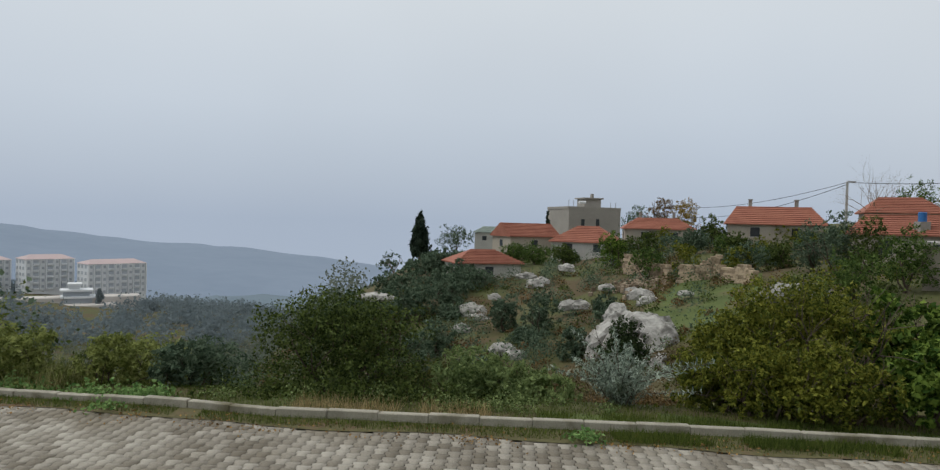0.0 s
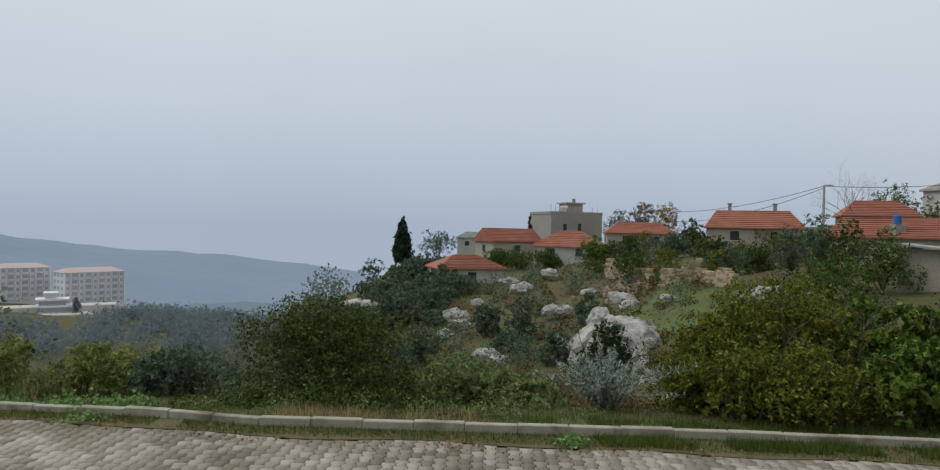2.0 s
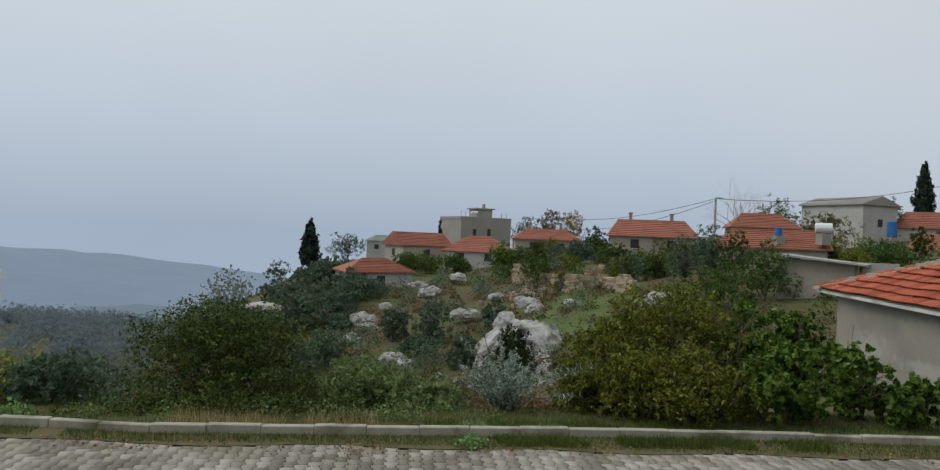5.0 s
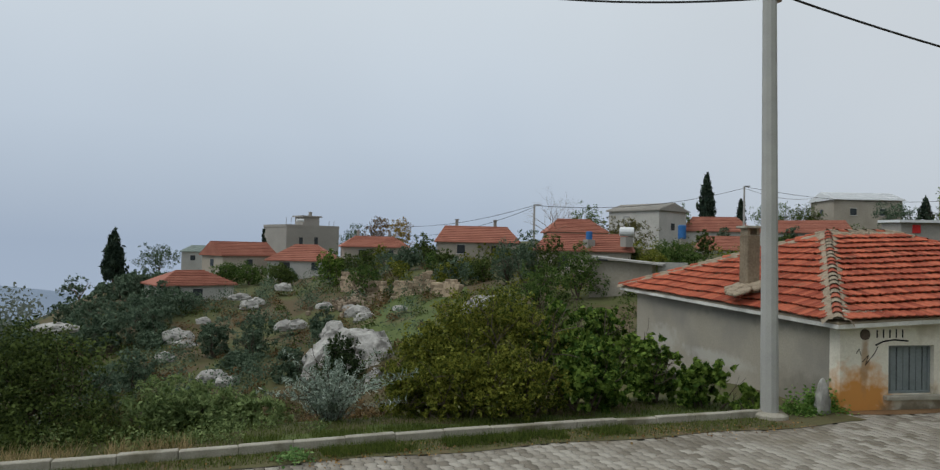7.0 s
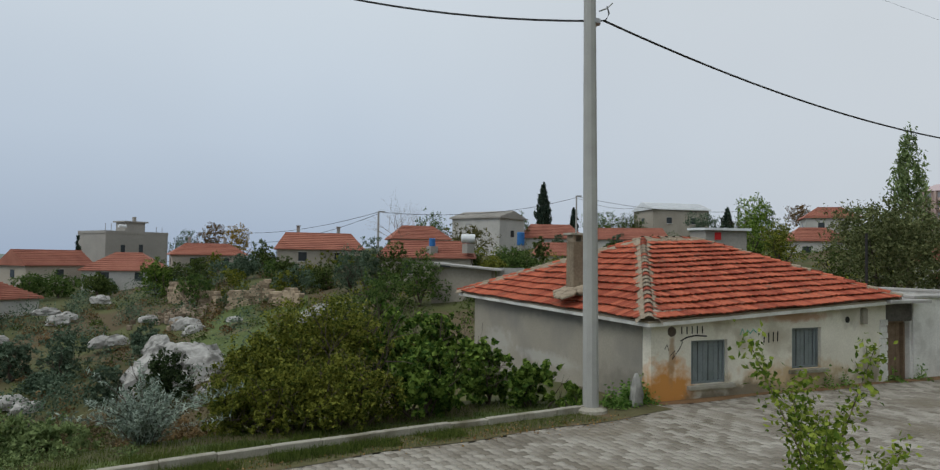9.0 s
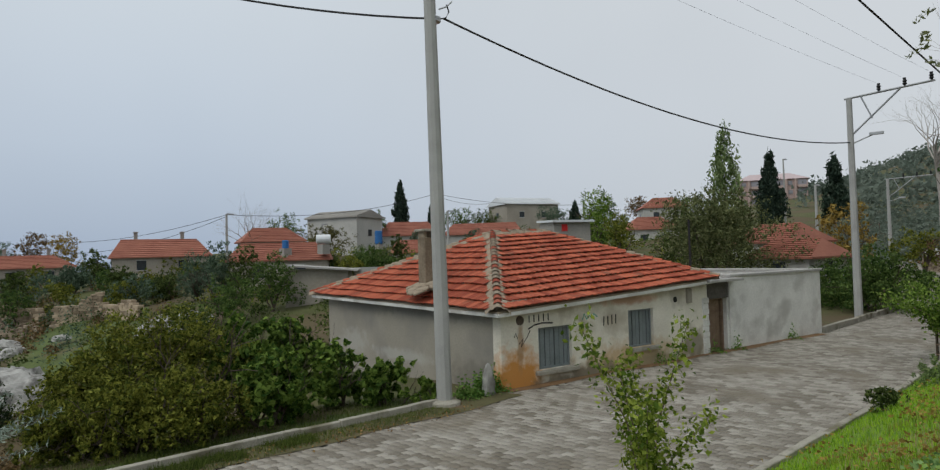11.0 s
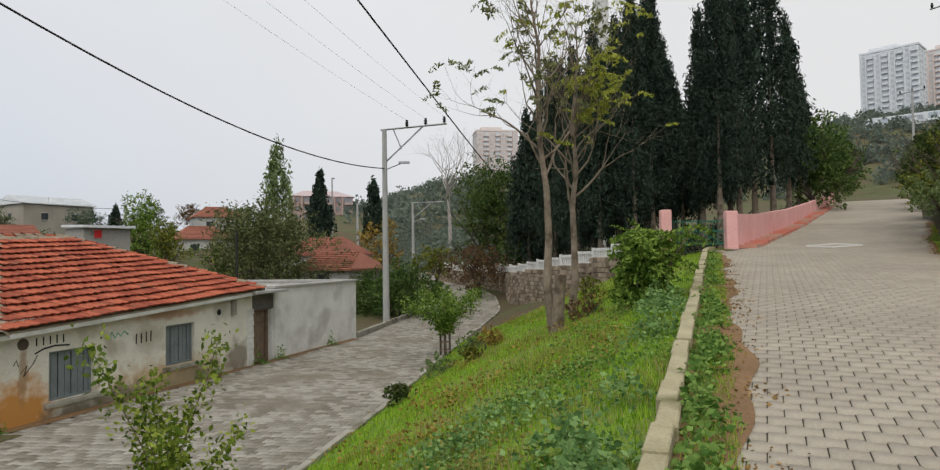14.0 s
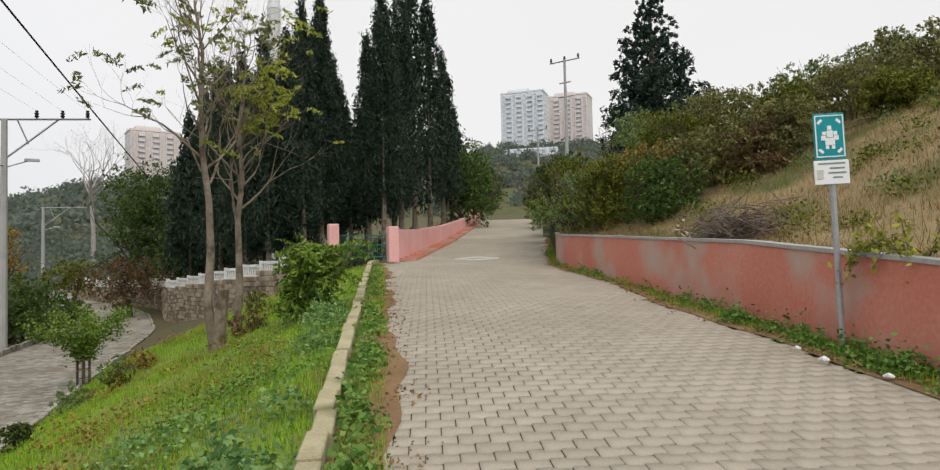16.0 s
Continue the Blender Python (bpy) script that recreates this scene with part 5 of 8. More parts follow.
# apartment blocks across the valley, and towers on the hill
def block(bearing, dist, z0, w, d, h, floors, bays, turn, wall, label, roof=None, glass=None, top=False):
    p = spot(bearing, dist, z0)
    ob = thing("apartment_block", p, label, "building", "apartment blocks")
    m = Matrix.Translation(p) @ Matrix.Rotation(radians(-bearing + turn), 4, "Z")
    part("wall", Shape().box((0, 0, h / 2 - 5), (w, d, h + 10), m=m), wall, ob)
    if roof:
        part("roof", Shape().add([m @ Vector(v) for v in ((-w / 2 - .5, -d / 2 - .5, h), (w / 2 + .5, -d / 2 - .5, h), (w / 2 + .5, d / 2 + .5, h), (-w / 2 - .5, d / 2 + .5, h), (-w / 2 + 4, 0, h + 2.2), (w / 2 - 4, 0, h + 2.2))], [(0, 1, 5, 4), (2, 3, 4, 5), (3, 0, 4), (1, 2, 5), (3, 2, 1, 0)]), roof, ob)
    fh = h / floors
    for f in range(floors):
        for b in range(bays):
            x = (b + 0.5) / bays * w - w / 2
            wide = 0.74 if b % 2 else 0.36
            part("window", Shape().box((x, -d / 2 - 0.05, (f + 0.55) * fh), (w / bays * wide, 0.3, fh * (0.62 if b % 2 else 0.42)), m=m), glass or M_FARGLASS, ob)
            if b % 2:
                part("balcony", Shape().box((x, -d / 2 - 0.55, (f + 0.16) * fh), (w / bays * 0.84, 1.1, fh * 0.26), m=m), wall, ob)
        for b in range(3):
            y = (b + 0.5) / 3 * d - d / 2
            for sx in (-1, 1):
                part("window", Shape().box((sx * (w / 2 + 0.05), y, (f + 0.55) * fh), (0.3, d / 3 * 0.45, fh * 0.5), m=m), glass or M_FARGLASS, ob)
    if top:
        part("parapet", Shape().box((0, 0, h + 0.7), (w * 1.02, d * 1.02, 1.0), m=m), wall, ob)
        part("roof_room", Shape().box((-w * 0.12, 0, h + 2.2), (w * 0.5, d * 0.6, 2.6), m=m), wall, ob)
    for b in range(0, bays, 2):
        for sx in (-0.40, 0.40):
            part("pier", Shape().box(((b + 0.5 + sx) / bays * w - w / 2, -d / 2 - 0.45, h / 2), (w / bays * 0.16, 0.9, h * 0.98), m=m), wall, ob)
    return ob


# the pale wall, window and roof colours below carry the haze
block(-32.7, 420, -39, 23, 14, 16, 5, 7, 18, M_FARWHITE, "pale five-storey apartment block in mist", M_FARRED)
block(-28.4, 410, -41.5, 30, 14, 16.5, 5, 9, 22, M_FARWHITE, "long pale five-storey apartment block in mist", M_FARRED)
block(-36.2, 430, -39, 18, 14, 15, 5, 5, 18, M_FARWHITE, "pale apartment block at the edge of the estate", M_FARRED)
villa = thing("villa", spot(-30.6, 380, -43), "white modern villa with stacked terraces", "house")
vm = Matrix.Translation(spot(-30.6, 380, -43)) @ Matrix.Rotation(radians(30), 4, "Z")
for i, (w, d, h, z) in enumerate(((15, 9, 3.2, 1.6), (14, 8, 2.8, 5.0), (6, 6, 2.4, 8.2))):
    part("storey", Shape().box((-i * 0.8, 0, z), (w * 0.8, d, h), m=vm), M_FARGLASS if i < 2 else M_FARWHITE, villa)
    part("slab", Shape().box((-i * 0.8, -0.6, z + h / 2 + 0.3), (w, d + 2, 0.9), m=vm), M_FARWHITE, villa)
# earth colour paled for haze as well
M_FAREARTH = surface("haze-tinted bare earth", (0.47, 0.445, 0.43), (0.56, 0.53, 0.505), 0.95, 0.3, 0.05, 0.0)
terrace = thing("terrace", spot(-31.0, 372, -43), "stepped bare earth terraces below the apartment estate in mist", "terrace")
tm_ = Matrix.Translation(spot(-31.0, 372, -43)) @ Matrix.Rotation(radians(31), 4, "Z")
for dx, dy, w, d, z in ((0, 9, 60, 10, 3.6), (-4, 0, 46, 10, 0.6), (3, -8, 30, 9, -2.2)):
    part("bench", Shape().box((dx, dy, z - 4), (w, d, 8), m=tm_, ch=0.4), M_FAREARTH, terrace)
# this cypress is paled and blued in colour for haze
cypress(spot(-29.2, 372, -44.5), 3.6, 9.5, "dark cypress below the estate in mist", 900, 0.5, mat=MATS["haze-tinted far woods"] if "haze-tinted far woods" in MATS else surface("haze-tinted cypress", (0.16, 0.20, 0.22), (0.20, 0.24, 0.26), 0.9, 1, 0.02, 0))
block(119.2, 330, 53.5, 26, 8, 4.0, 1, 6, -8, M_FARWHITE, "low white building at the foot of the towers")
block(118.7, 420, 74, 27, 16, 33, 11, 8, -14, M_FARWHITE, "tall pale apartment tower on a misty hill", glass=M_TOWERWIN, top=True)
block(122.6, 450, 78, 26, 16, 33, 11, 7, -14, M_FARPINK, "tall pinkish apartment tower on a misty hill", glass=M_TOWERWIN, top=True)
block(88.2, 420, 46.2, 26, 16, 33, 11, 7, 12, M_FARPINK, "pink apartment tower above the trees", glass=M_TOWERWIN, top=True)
# brick, roof and window colours are paled here to stand for haze
block(73.3, 220, 13.5, 19, 10, 8.0, 3, 6, 10, surface("haze-tinted brick wall", (0.40, 0.30, 0.27), (0.48, 0.37, 0.33), 0.9, 3, 0.5, 0.0), "three-storey brick-coloured building on the slope", M_FARRED, surface("haze-tinted far pane", (0.22, 0.22, 0.24), (0.28, 0.28, 0.30), 0.5, 2, 0.5, 0.0))

# distant ridge beyond the valley, and the wooded valley floor before it; haze painted in their blues
rb = np.linspace(-78, 4, 70)


def crest(b):
    return 1.7 + 2600 * math.tan(radians(np.interp(b, (-75, -35.4, -31.8, -27.9, -23.7, -19.2, -14.5, -10, -6, 4), (0.4, -0.87, -1.36, -1.83, -2.15, -2.47, -2.95, -3.5, -4.2, -5.6)) + 0.07 * noise.noise((b * 0.5, 0, 0)) + 0.03 * noise.noise((b * 2.5, 4, 0))))


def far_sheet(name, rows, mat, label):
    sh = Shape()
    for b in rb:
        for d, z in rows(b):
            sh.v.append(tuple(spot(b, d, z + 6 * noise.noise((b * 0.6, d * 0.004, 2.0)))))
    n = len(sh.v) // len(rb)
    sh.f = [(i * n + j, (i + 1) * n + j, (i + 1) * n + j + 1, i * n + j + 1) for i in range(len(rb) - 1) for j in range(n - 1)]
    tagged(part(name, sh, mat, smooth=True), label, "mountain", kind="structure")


far_sheet("distant_ridge", lambda b: ((1250, -170), (1600, -150 + (crest(b) + 150) * 0.25), (2000, -150 + (crest(b) + 150) * 0.6), (2350, -150 + (crest(b) + 150) * 0.88), (2600, crest(b)), (3400, -300)), surface("haze-tinted ridge", (0.180, 0.232, 0.312), (0.208, 0.262, 0.346), 1.0, 0.02, 0.004, 0.0), "long wooded ridge with mist painted as pale blue")
far_sheet("distant_valley", lambda b: ((480, -62), (620, -72), (800, -88), (1000, -112), (1300, -165)), surface("haze-tinted valley floor", (0.115, 0.160, 0.200), (0.150, 0.200, 0.245), 1.0, 0.05, 0.01, 0.0), "wooded valley floor with mist painted as grey-blue")

# ---- rocks and ruins on the hillside ----
def rock(base, w, d, h, label="pale weathered limestone outcrop on the hillside", name="rock", turn=0.0, rough=0.28, sub=4):
    bm = bmesh.new()
    bmesh.ops.create_icosphere(bm, subdivisions=sub, radius=1.0)
    c, s = math.cos(radians(turn)), math.sin(radians(turn))
    seed = base[0] * 1.7 + base[1]
    for v in bm.verts:
        p = v.co.copy()
        q = 1 + rough * (noise.noise(p * 1.1 + Vector((seed, 0, 0))) + 0.6 * noise.noise(p * 2.7 + Vector((0, seed, 0))) + 0.35 * noise.noise(p * 6.5 + Vector((0, 0, seed))))
        q += 0.16 * abs(noise.noise(p * 2.1 + Vector((seed, seed, 0)))) - 0.22 * max(0.0, 0.16 - abs(noise.noise(p * 1.9 + Vector((seed, 3.0, seed))))) / 0.16
        q = 0.75 * q + 0.25 * round(q * 5) / 5
        x, y, z = p.x * q * w / 2, p.y * q * d / 2, max(p.z * q, -0.35) * h
        v.co = (base[0] + x * c - y * s, base[1] + x * s + y * c, base[2] + z)
    me = bpy.data.meshes.new(name)
    bm.to_mesh(me)
    bm.free()
    me.materials.append(M_ROCK)
    ob = new(name, me)
    return tagged(ob, label, "rock", "hillside rocks")


def on(bearing, dist, dz=0.0):
    p = spot(bearing, dist)
    return Vector((p.x, p.y, p.z + dz))


rock(spot(14.1, 45.5, -7.4), 8.0, 5, 3.4, "large rounded pale limestone outcrop with cracks", turn=20, rough=0.17, sub=5)
rock(spot(15.9, 41.5, -7.2), 3.6, 2.4, 1.3, turn=60)
rock(spot(11.6, 44, -7.4), 2.4, 2.2, 1.5, "pale limestone spur beside the large outcrop", turn=40, rough=0.18)
rock(spot(12.0, 47, -4.6), 1.8, 1.5, 1.0)
for b, d, z, w, h in ((-0.2, 62, -6.6, 3.0, 1.6), (0.6, 60, -7.0, 2.4, 1.0), (5.2, 70, -4.6, 2.0, 1.3), (5.9, 70, -4.2, 1.6, 0.9), (14.0, 59, -4.3, 2.6, 1.4), (14.6, 57, -4.6, 2.2, 1.2), (13.2, 61, -4.2, 2.0, 0.9), (8.2, 58, -5.3, 2.2, 1.2), (9.1, 57.5, -5.1, 1.8, 1.0), (2.6, 48, -7.4, 2.0, 1.1), (3.6, 47, -7.6, 1.8, 0.9), (7.9, 75, -3.1, 2.0, 1.1), (-8.4, 60, -5.2, 3.4, 0.9), (24.6, 47, -2.6, 3.4, 1.7), (26.2, 49, -2.4, 3.2, 1.5), (23.4, 48, -3.0, 2.0, 1.1), (11.2, 62, -3.9, 1.6, 0.8), (17.5, 55, -3.4, 1.2, 0.6), (1.8, 66, -5.6, 1.4, 0.8), (-1.0, 57, -7.4, 1.8, 1.0), (4.5, 72, -3.9, 2.4, 0.9)):
    rock(spot(b, d, max(z, ground(*spot(b, d).xy) - 0.1)), w * 0.98, w * 0.55, h * 0.58, turn=-b + 25 * math.sin(b * 7), rough=0.2, sub=3)


def ruin(b0, d0, b1, d1, z0, h, label):
    a, c = spot(b0, d0, z0), spot(b1, d1, z0)
    ob = thing("ruined_wall", a, label, "wall", "ruined walls")
    L = (c - a).length
    rz = math.degrees(math.atan2(c.y - a.y, c.x - a.x))
    zz = -0.6
    while zz < h * 1.15:
        hh, u = rng.uniform(0.16, 0.26), rng.uniform(0, 0.3)
        while u < L:
            ln = rng.uniform(0.28, 0.62)
            top = h * (0.72 + 0.55 * noise.noise((u * 0.45, b0, 0)) + 0.15 * noise.noise((u * 1.7, b0, 4)))
            if zz + hh * 0.5 < top:
                p = a.lerp(c, min(1.0, (u + ln / 2) / L))
                part("stone", Shape().box((p.x, p.y, z0 + zz + hh / 2), (ln - 0.012, 0.5 + 0.10 * rng.random(), hh - 0.01), rz=rz + rng.normal() * 2.5, ch=0.03), M_STONE_ONE, ob)
            u += ln
        zz += hh
    return ob


M_STONE_ONE = surface("ruin stone piece", (0.20, 0.155, 0.105), (0.42, 0.335, 0.235), 0.92, 6, 1.0, 0.6, by_object=0.6)
ruin(12.6, 68, 16.2, 64, -2.3, 1.5, "tumbled grey rubble wall of a ruin")
ruin(16.9, 62, 20.0, 61, -2.6, 2.0, "ochre stone wall of a ruined house")
ruin(20.0, 61, 22.6, 57, -2.4, 1.4, "broken ochre stone wall of a ruined house")
heap = Shape()
for _ in range(160):
    p = spot(13.8 + rng.normal() * 1.2, 63 + rng.normal() * 1.6)
    heap.box((p.x, p.y, p.z + 0.15 + 0.25 * rng.random()), tuple(rng.uniform(0.2, 0.5, 3)), rz=rng.uniform(0, 90), ch=0.04)
tagged(part("rubble", heap, M_STONE), "heap of pale rubble beside the ruin", "rubble", kind="stuff")

# ---- bushes along the drop ----
bush(on(-12.2, 16.2, -0.2), 5.2, 3.6, 2.75, L_DARK, "large dark green bush behind the kerb", count=26000, leaf=0.046, n=60, shell=0.6)
bush(on(-5.4, 23, -0.2), 3.9, 3.6, 4.0, leafy("bronze bush leaf", (0.035, 0.045, 0.012), (0.115, 0.115, 0.035)), "tall bronze green bush on the slope", count=14000, leaf=0.075, n=24)
bush(on(-2.2, 27, -0.2), 3.6, 4.0, 3.0, L_DARK, "dark bush on the slope below the road", count=8000, leaf=0.08, n=16)
bush(on(-11.5, 27, -0.2), 4.2, 4.0, 3.2, L_DARK, "dark bush further down the slope", count=8000, leaf=0.085, n=16)
for b, d, w, h, col, cnt, lab in ((18.0, 15.2, 1.9, 1.5, L_AUTUMN, 6000, "shrub with yellowing leaves at the kerb"), (20.4, 16.6, 2.8, 2.7, L_AUTUMN, 11000, "tall shrub with yellow-green autumn leaves"), (23.6, 16.8, 3.2, 3.4, L_AUTUMN, 14000, "tall shrub with yellow-green autumn leaves"), (27.4, 16.6, 3.2, 3.3, L_AUTUMN, 12000, "tall shrub turning yellow above the drop"), (22.5, 14.8, 2.4, 1.9, L_AUTUMN, 8000, "shrub turning yellow behind the kerb"), (27.0, 14.9, 2.4, 2.0, L_AUTUMN, 7000, "shrub turning yellow behind the kerb")):
    bush(on(b, d, -0.2), w, w * 0.85, h, col, lab, count=int(cnt * 1.25), leaf=0.048, n=40, shell=0.5)
for b, d, w, h, cnt, lab in ((31.4, 17.2, 2.4, 3.0, 3600, "broad-leaved fig bush beside the grey wall"), (34.0, 18.6, 2.0, 2.8, 3200, "broad-leaved fig bush beside the grey wall"), (33.5, 15.8, 2.2, 2.0, 2400, "low fig bush behind the kerb"), (38.5, 17.5, 2.2, 1.9, 2200, "low fig shoots against the grey wall"), (42.5, 17.0, 1.6, 1.4, 1500, "low fig shoots against the grey wall"), (46.0, 17.0, 0.9, 0.8, 700, "leafy weeds at the wall corner")):
    bush(on(b, d, -0.1), w, w * 0.8, h, L_FIG, lab, count=int(cnt * 1.9), leaf=0.105, n=24, long=1.35, name="fig_bush", shell=0.4)
olive_base = on(11.3, 14.9, -0.1)
olive_bush = thing("olive_bush", olive_base, "silver-leaved young olive bush behind the kerb", "bush")
shoots, sprays = Shape(), []
for _ in range(80):
    q = Vector((rng.normal() * 0.46, rng.normal() * 0.40, rng.uniform(0.60, 1.0))) * rng.uniform(0.7, 1.7)
    bend = Vector((q.x * 0.35, q.y * 0.35, q.z * 0.62))
    shoots.tube([olive_base - Vector((0, 0, 0.2)), olive_base + bend, olive_base + q], [0.014, 0.009, 0.004], 4)
    for f in np.linspace(0.05, 1, 26):
        c_ = olive_base + (bend * (f * 2) if f < 0.5 else bend.lerp(q, f * 2 - 1))
        sprays += [tuple(c_ + Vector(rng.normal(size=3)) * 0.035) for _ in range(5)]
part("stem", shoots, M_BARKD, olive_bush)
part("crown", leaves("crown", np.array(sprays), 0.030, 4.0, droop=-0.5), L_OLIVE, olive_bush)
for b, d, w, h, col, lab in ((-1.2, 15.2, 1.7, 1.25, L_SAGE, "pale green low bush behind the kerb"), (1.6, 15.4, 2.0, 1.15, L_SAGE, "pale green low bush behind the kerb"), (4.2, 15.2, 1.7, 0.85, L_SAGE, "pale green low bush behind the kerb"), (-21.5, 19, 2.4, 2.0, L_OLIVED, "grey-green bush on the slope"), (-26, 19, 2.2, 1.7, L_PALE, "light green bush on the slope"), (-29, 17.5, 1.6, 1.3, L_PALE, "yellow-green bush on the slope"), (-37.5, 19.5, 2.6, 2.0, L_PALE, "yellow-green bush at the road end"), (-31, 22, 2.0, 1.8, L_DARK, "round dark bush on the slope"), (-35, 18, 1.8, 1.4, L_PALE, "yellow-green bush at the road's end"), (-23.5, 17, 1.7, 1.2, L_OLIVED, "grey-green bush on the slope"), (5.5, 21, 3.0, 2.4, L_BROWN, "dry brown brush in the gully"), (8.0, 24, 3.6, 3.2, L_BROWN, "dry brown brush in the gully"), (3.0, 25, 3.0, 2.4, L_BROWN, "dry brown brush in the gully"), (13.5, 19, 2.4, 2.2, L_BROWN, "dry brown brush in the gully"), (12, 27, 3.6, 3.2, L_BROWN, "dry brown brush in the gully")):
    bush(on(b, d, -0.15), w, w * 0.9, h, col, lab, count=4500, leaf=0.05, n=14, long=2.4)

# ---- hillside olives and crest trees ----
bush(on(12.5, 41.2, -0.3), 2.9, 2.4, 3.4, leafy("holm oak leaf", (0.016, 0.030, 0.012), (0.062, 0.092, 0.036)), "dense dark evergreen bush growing against the large outcrop", count=6500, leaf=0.10, n=18)
for b, d, w, h in ((2.5, 55, 2.9, 3.4), (5.4, 52, 3.2, 3.8), (0.6, 72, 3.6, 2.6), (8.7, 45, 2.7, 2.4), (-0.3, 42, 2.8, 2.6), (4.2, 50, 2.2, 2.0), (-2, 62, 2.6, 2.2), (-3.2, 50, 3.4, 3.2), (11.2, 54, 2.4, 3.0), (-5.5, 46, 4, 3.6)):
    tree(on(b, d, -0.3), w, h, L_OLIVED, "round grey-green olive tree on the hillside", "olive_tree", 0.14, 3600, 0.11, 12, M_BARKD, "hillside olives", 0.12, long=2.2)
for i in range(30):
    b, d = rng.uniform(-12.5, -1.0), rng.uniform(62, 92)
    tree(on(b, d, -0.3), rng.uniform(3.2, 5), rng.uniform(2.6, 3.6), L_OLIVED, "round grey-green olive tree on the hillside", "olive_tree", 0.14, 1800, 0.16, 10, M_BARKD, "hillside olives", 0.12, long=2.2)
cypress(on(-4.6, 112, -0.5), 3.2, 7.6, "dark columnar cypress on the crest", 4500, 0.28)
cypress(on(6.3, 128, 0), 1.2, 7.0, "slim dark cypress beside the roofs", 900, 0.24)
tree(on(-6.8, 95), 4.2, 4.6, L_OLIVED, "small open tree on the crest", "tree", 0.16, 1100, 0.16, 9, None, "", 0.35)
for b, d, w, h, col, lab in ((-1.6, 118, 6.5, 5.2, L_OLIVED, "rounded grey-green tree behind the houses"), (13.6, 125, 5.5, 7.5, L_OLIVED, "grey-green tree behind the roofs"), (15.6, 120, 4.6, 8.2, L_BROWN, "thinning autumn tree behind the roofs"), (17.6, 118, 4.8, 7.4, L_YELLOW, "yellow autumn tree behind the roofs"), (5.4, 92, 5, 4.4, L_PINE, "green tree before the red roofs"), (3.4, 88, 4, 3.4, L_PINE, "green tree before the red roofs"), (7.8, 86, 4, 3.0, L_DARK, "dark tree before the red roofs"), (11.8, 76, 3.4, 4.0, L_FIG, "fresh green tree on the hillside"), (12.5, 92, 3.4, 3.0, L_DARK, "dark tree between the houses"), (19.4, 84, 3.6, 4.4, L_DARK, "dark tree between the houses"), (21.5, 72, 3.0, 3.4, L_DARK, "dark bushy tree below the house"), (18.3, 78, 3.4, 3.0, L_OLIVED, "grey-green tree below the house"), (28.4, 58, 2.8, 5.2, L_OLIVED, "tall grey-green tree before the red roofs"), (30.3, 58, 2.8, 4.6, L_DARK, "tall dark tree before the red roofs"), (26.5, 62, 3.2, 4.4, L_OLIVED, "grey-green tree below the house"), (24.4, 66, 3.2, 3.0, L_DARK, "dark tree below the house"), (32.8, 50, 3.6, 4.4, L_PINE, "green tree beside the shed"), (29.4, 48, 4.0, 4.0, L_PINE, "green tree on the slope"), (26.5, 44, 3.6, 3.2, L_DARK, "dark bush on the slope"), (33.6, 92, 6.0, 6.8, L_PINE, "green tree behind the roofs"), (36.6, 82, 6.0, 5.2, leafy("olive brown crown", (0.06, 0.06, 0.02), (0.15, 0.14, 0.05)), "olive-brown tree beside the white building"), (38.8, 62, 3.0, 3.0, L_AUTUMN, "yellowing tree by the shed"), (40.5, 66, 4.0, 3.0, L_PINE, "green tree behind the tiled house"), (41.0, 108, 4.0, 6.6, L_PINE, "green tree beside the white building"), (48.2, 122, 7, 5.6, L_PINE, "green trees behind the roofs"), (50.6, 124, 6, 5.2, L_DARK, "dark tree behind the roofs"), (56.3, 120, 6, 5.0, L_OLIVED, "grey-green tree beside the beige building"), (60.0, 76, 4.6, 6.6, L_GREEN, "light green tree behind the shed"), (61.8, 70, 3.6, 4.8, L_AUTUMN, "yellowing tree behind the shed"), (60.4, 100, 6.0, 6.4, L_PINE, "green tree up the slope"), (63.2, 150, 5.0, 6.6, L_BROWN, "thin autumn tree up the slope"), (67.5, 90, 5.0, 6.4, L_PINE, "green tree behind the large one"), (66.2, 62, 4.4, 3.4, L_DARK, "dark bush behind the roof")):
    tree(on(b, d, -0.3), w, h, col, lab, "tree", 0.18, 4600, 0.125 if d > 70 else 0.095, 18, M_BARKD, "", 0.12)
for i in range(46):
    b, d = rng.uniform(8, 76), rng.uniform(62, 112)
    if b > 60 and d < 80:
        continue
    col, lab = ((L_PINE, "green tree among the village houses"), (L_DARK, "dark green tree among the village houses"), (L_OLIVED, "grey-green tree among the village houses"), (L_AUTUMN, "yellowing tree among the village houses"))[int(rng.integers(0, 4))]
    tree(on(b, d, -0.3), rng.uniform(2.2, 4.2), rng.uniform(1.8, 3.6), col, lab, "tree", 0.14, 2200, 0.12, 14, M_BARKD, "village trees", 0.10)
bt = thing("bare_tree", on(30.7, 96, 0), "leafless grey tree among the village roofs", "tree")
bts = Shape()
for _ in range(3):
    branching(bts, on(30.7, 96, -0.2), (rng.normal() * 0.25, rng.normal() * 0.25, 1), 3.2, 0.11, 4, 0.42, 0.3, n=4)
part("trunk", bts, M_BARK, bt)
cypress(on(43.1, 120, -0.5), 3.0, 15.2 - on(43.1, 120).z, "tall dark cypress above the village roofs", 5000, 0.3)
cypress(on(45.7, 122, 0), 1.6, 6.0, "small dark cypress above the village roofs", 900, 0.3)
cypress(on(58.0, 165, 0), 3.0, 6.0, "dark round-topped cypress on the skyline", 900, 0.35)
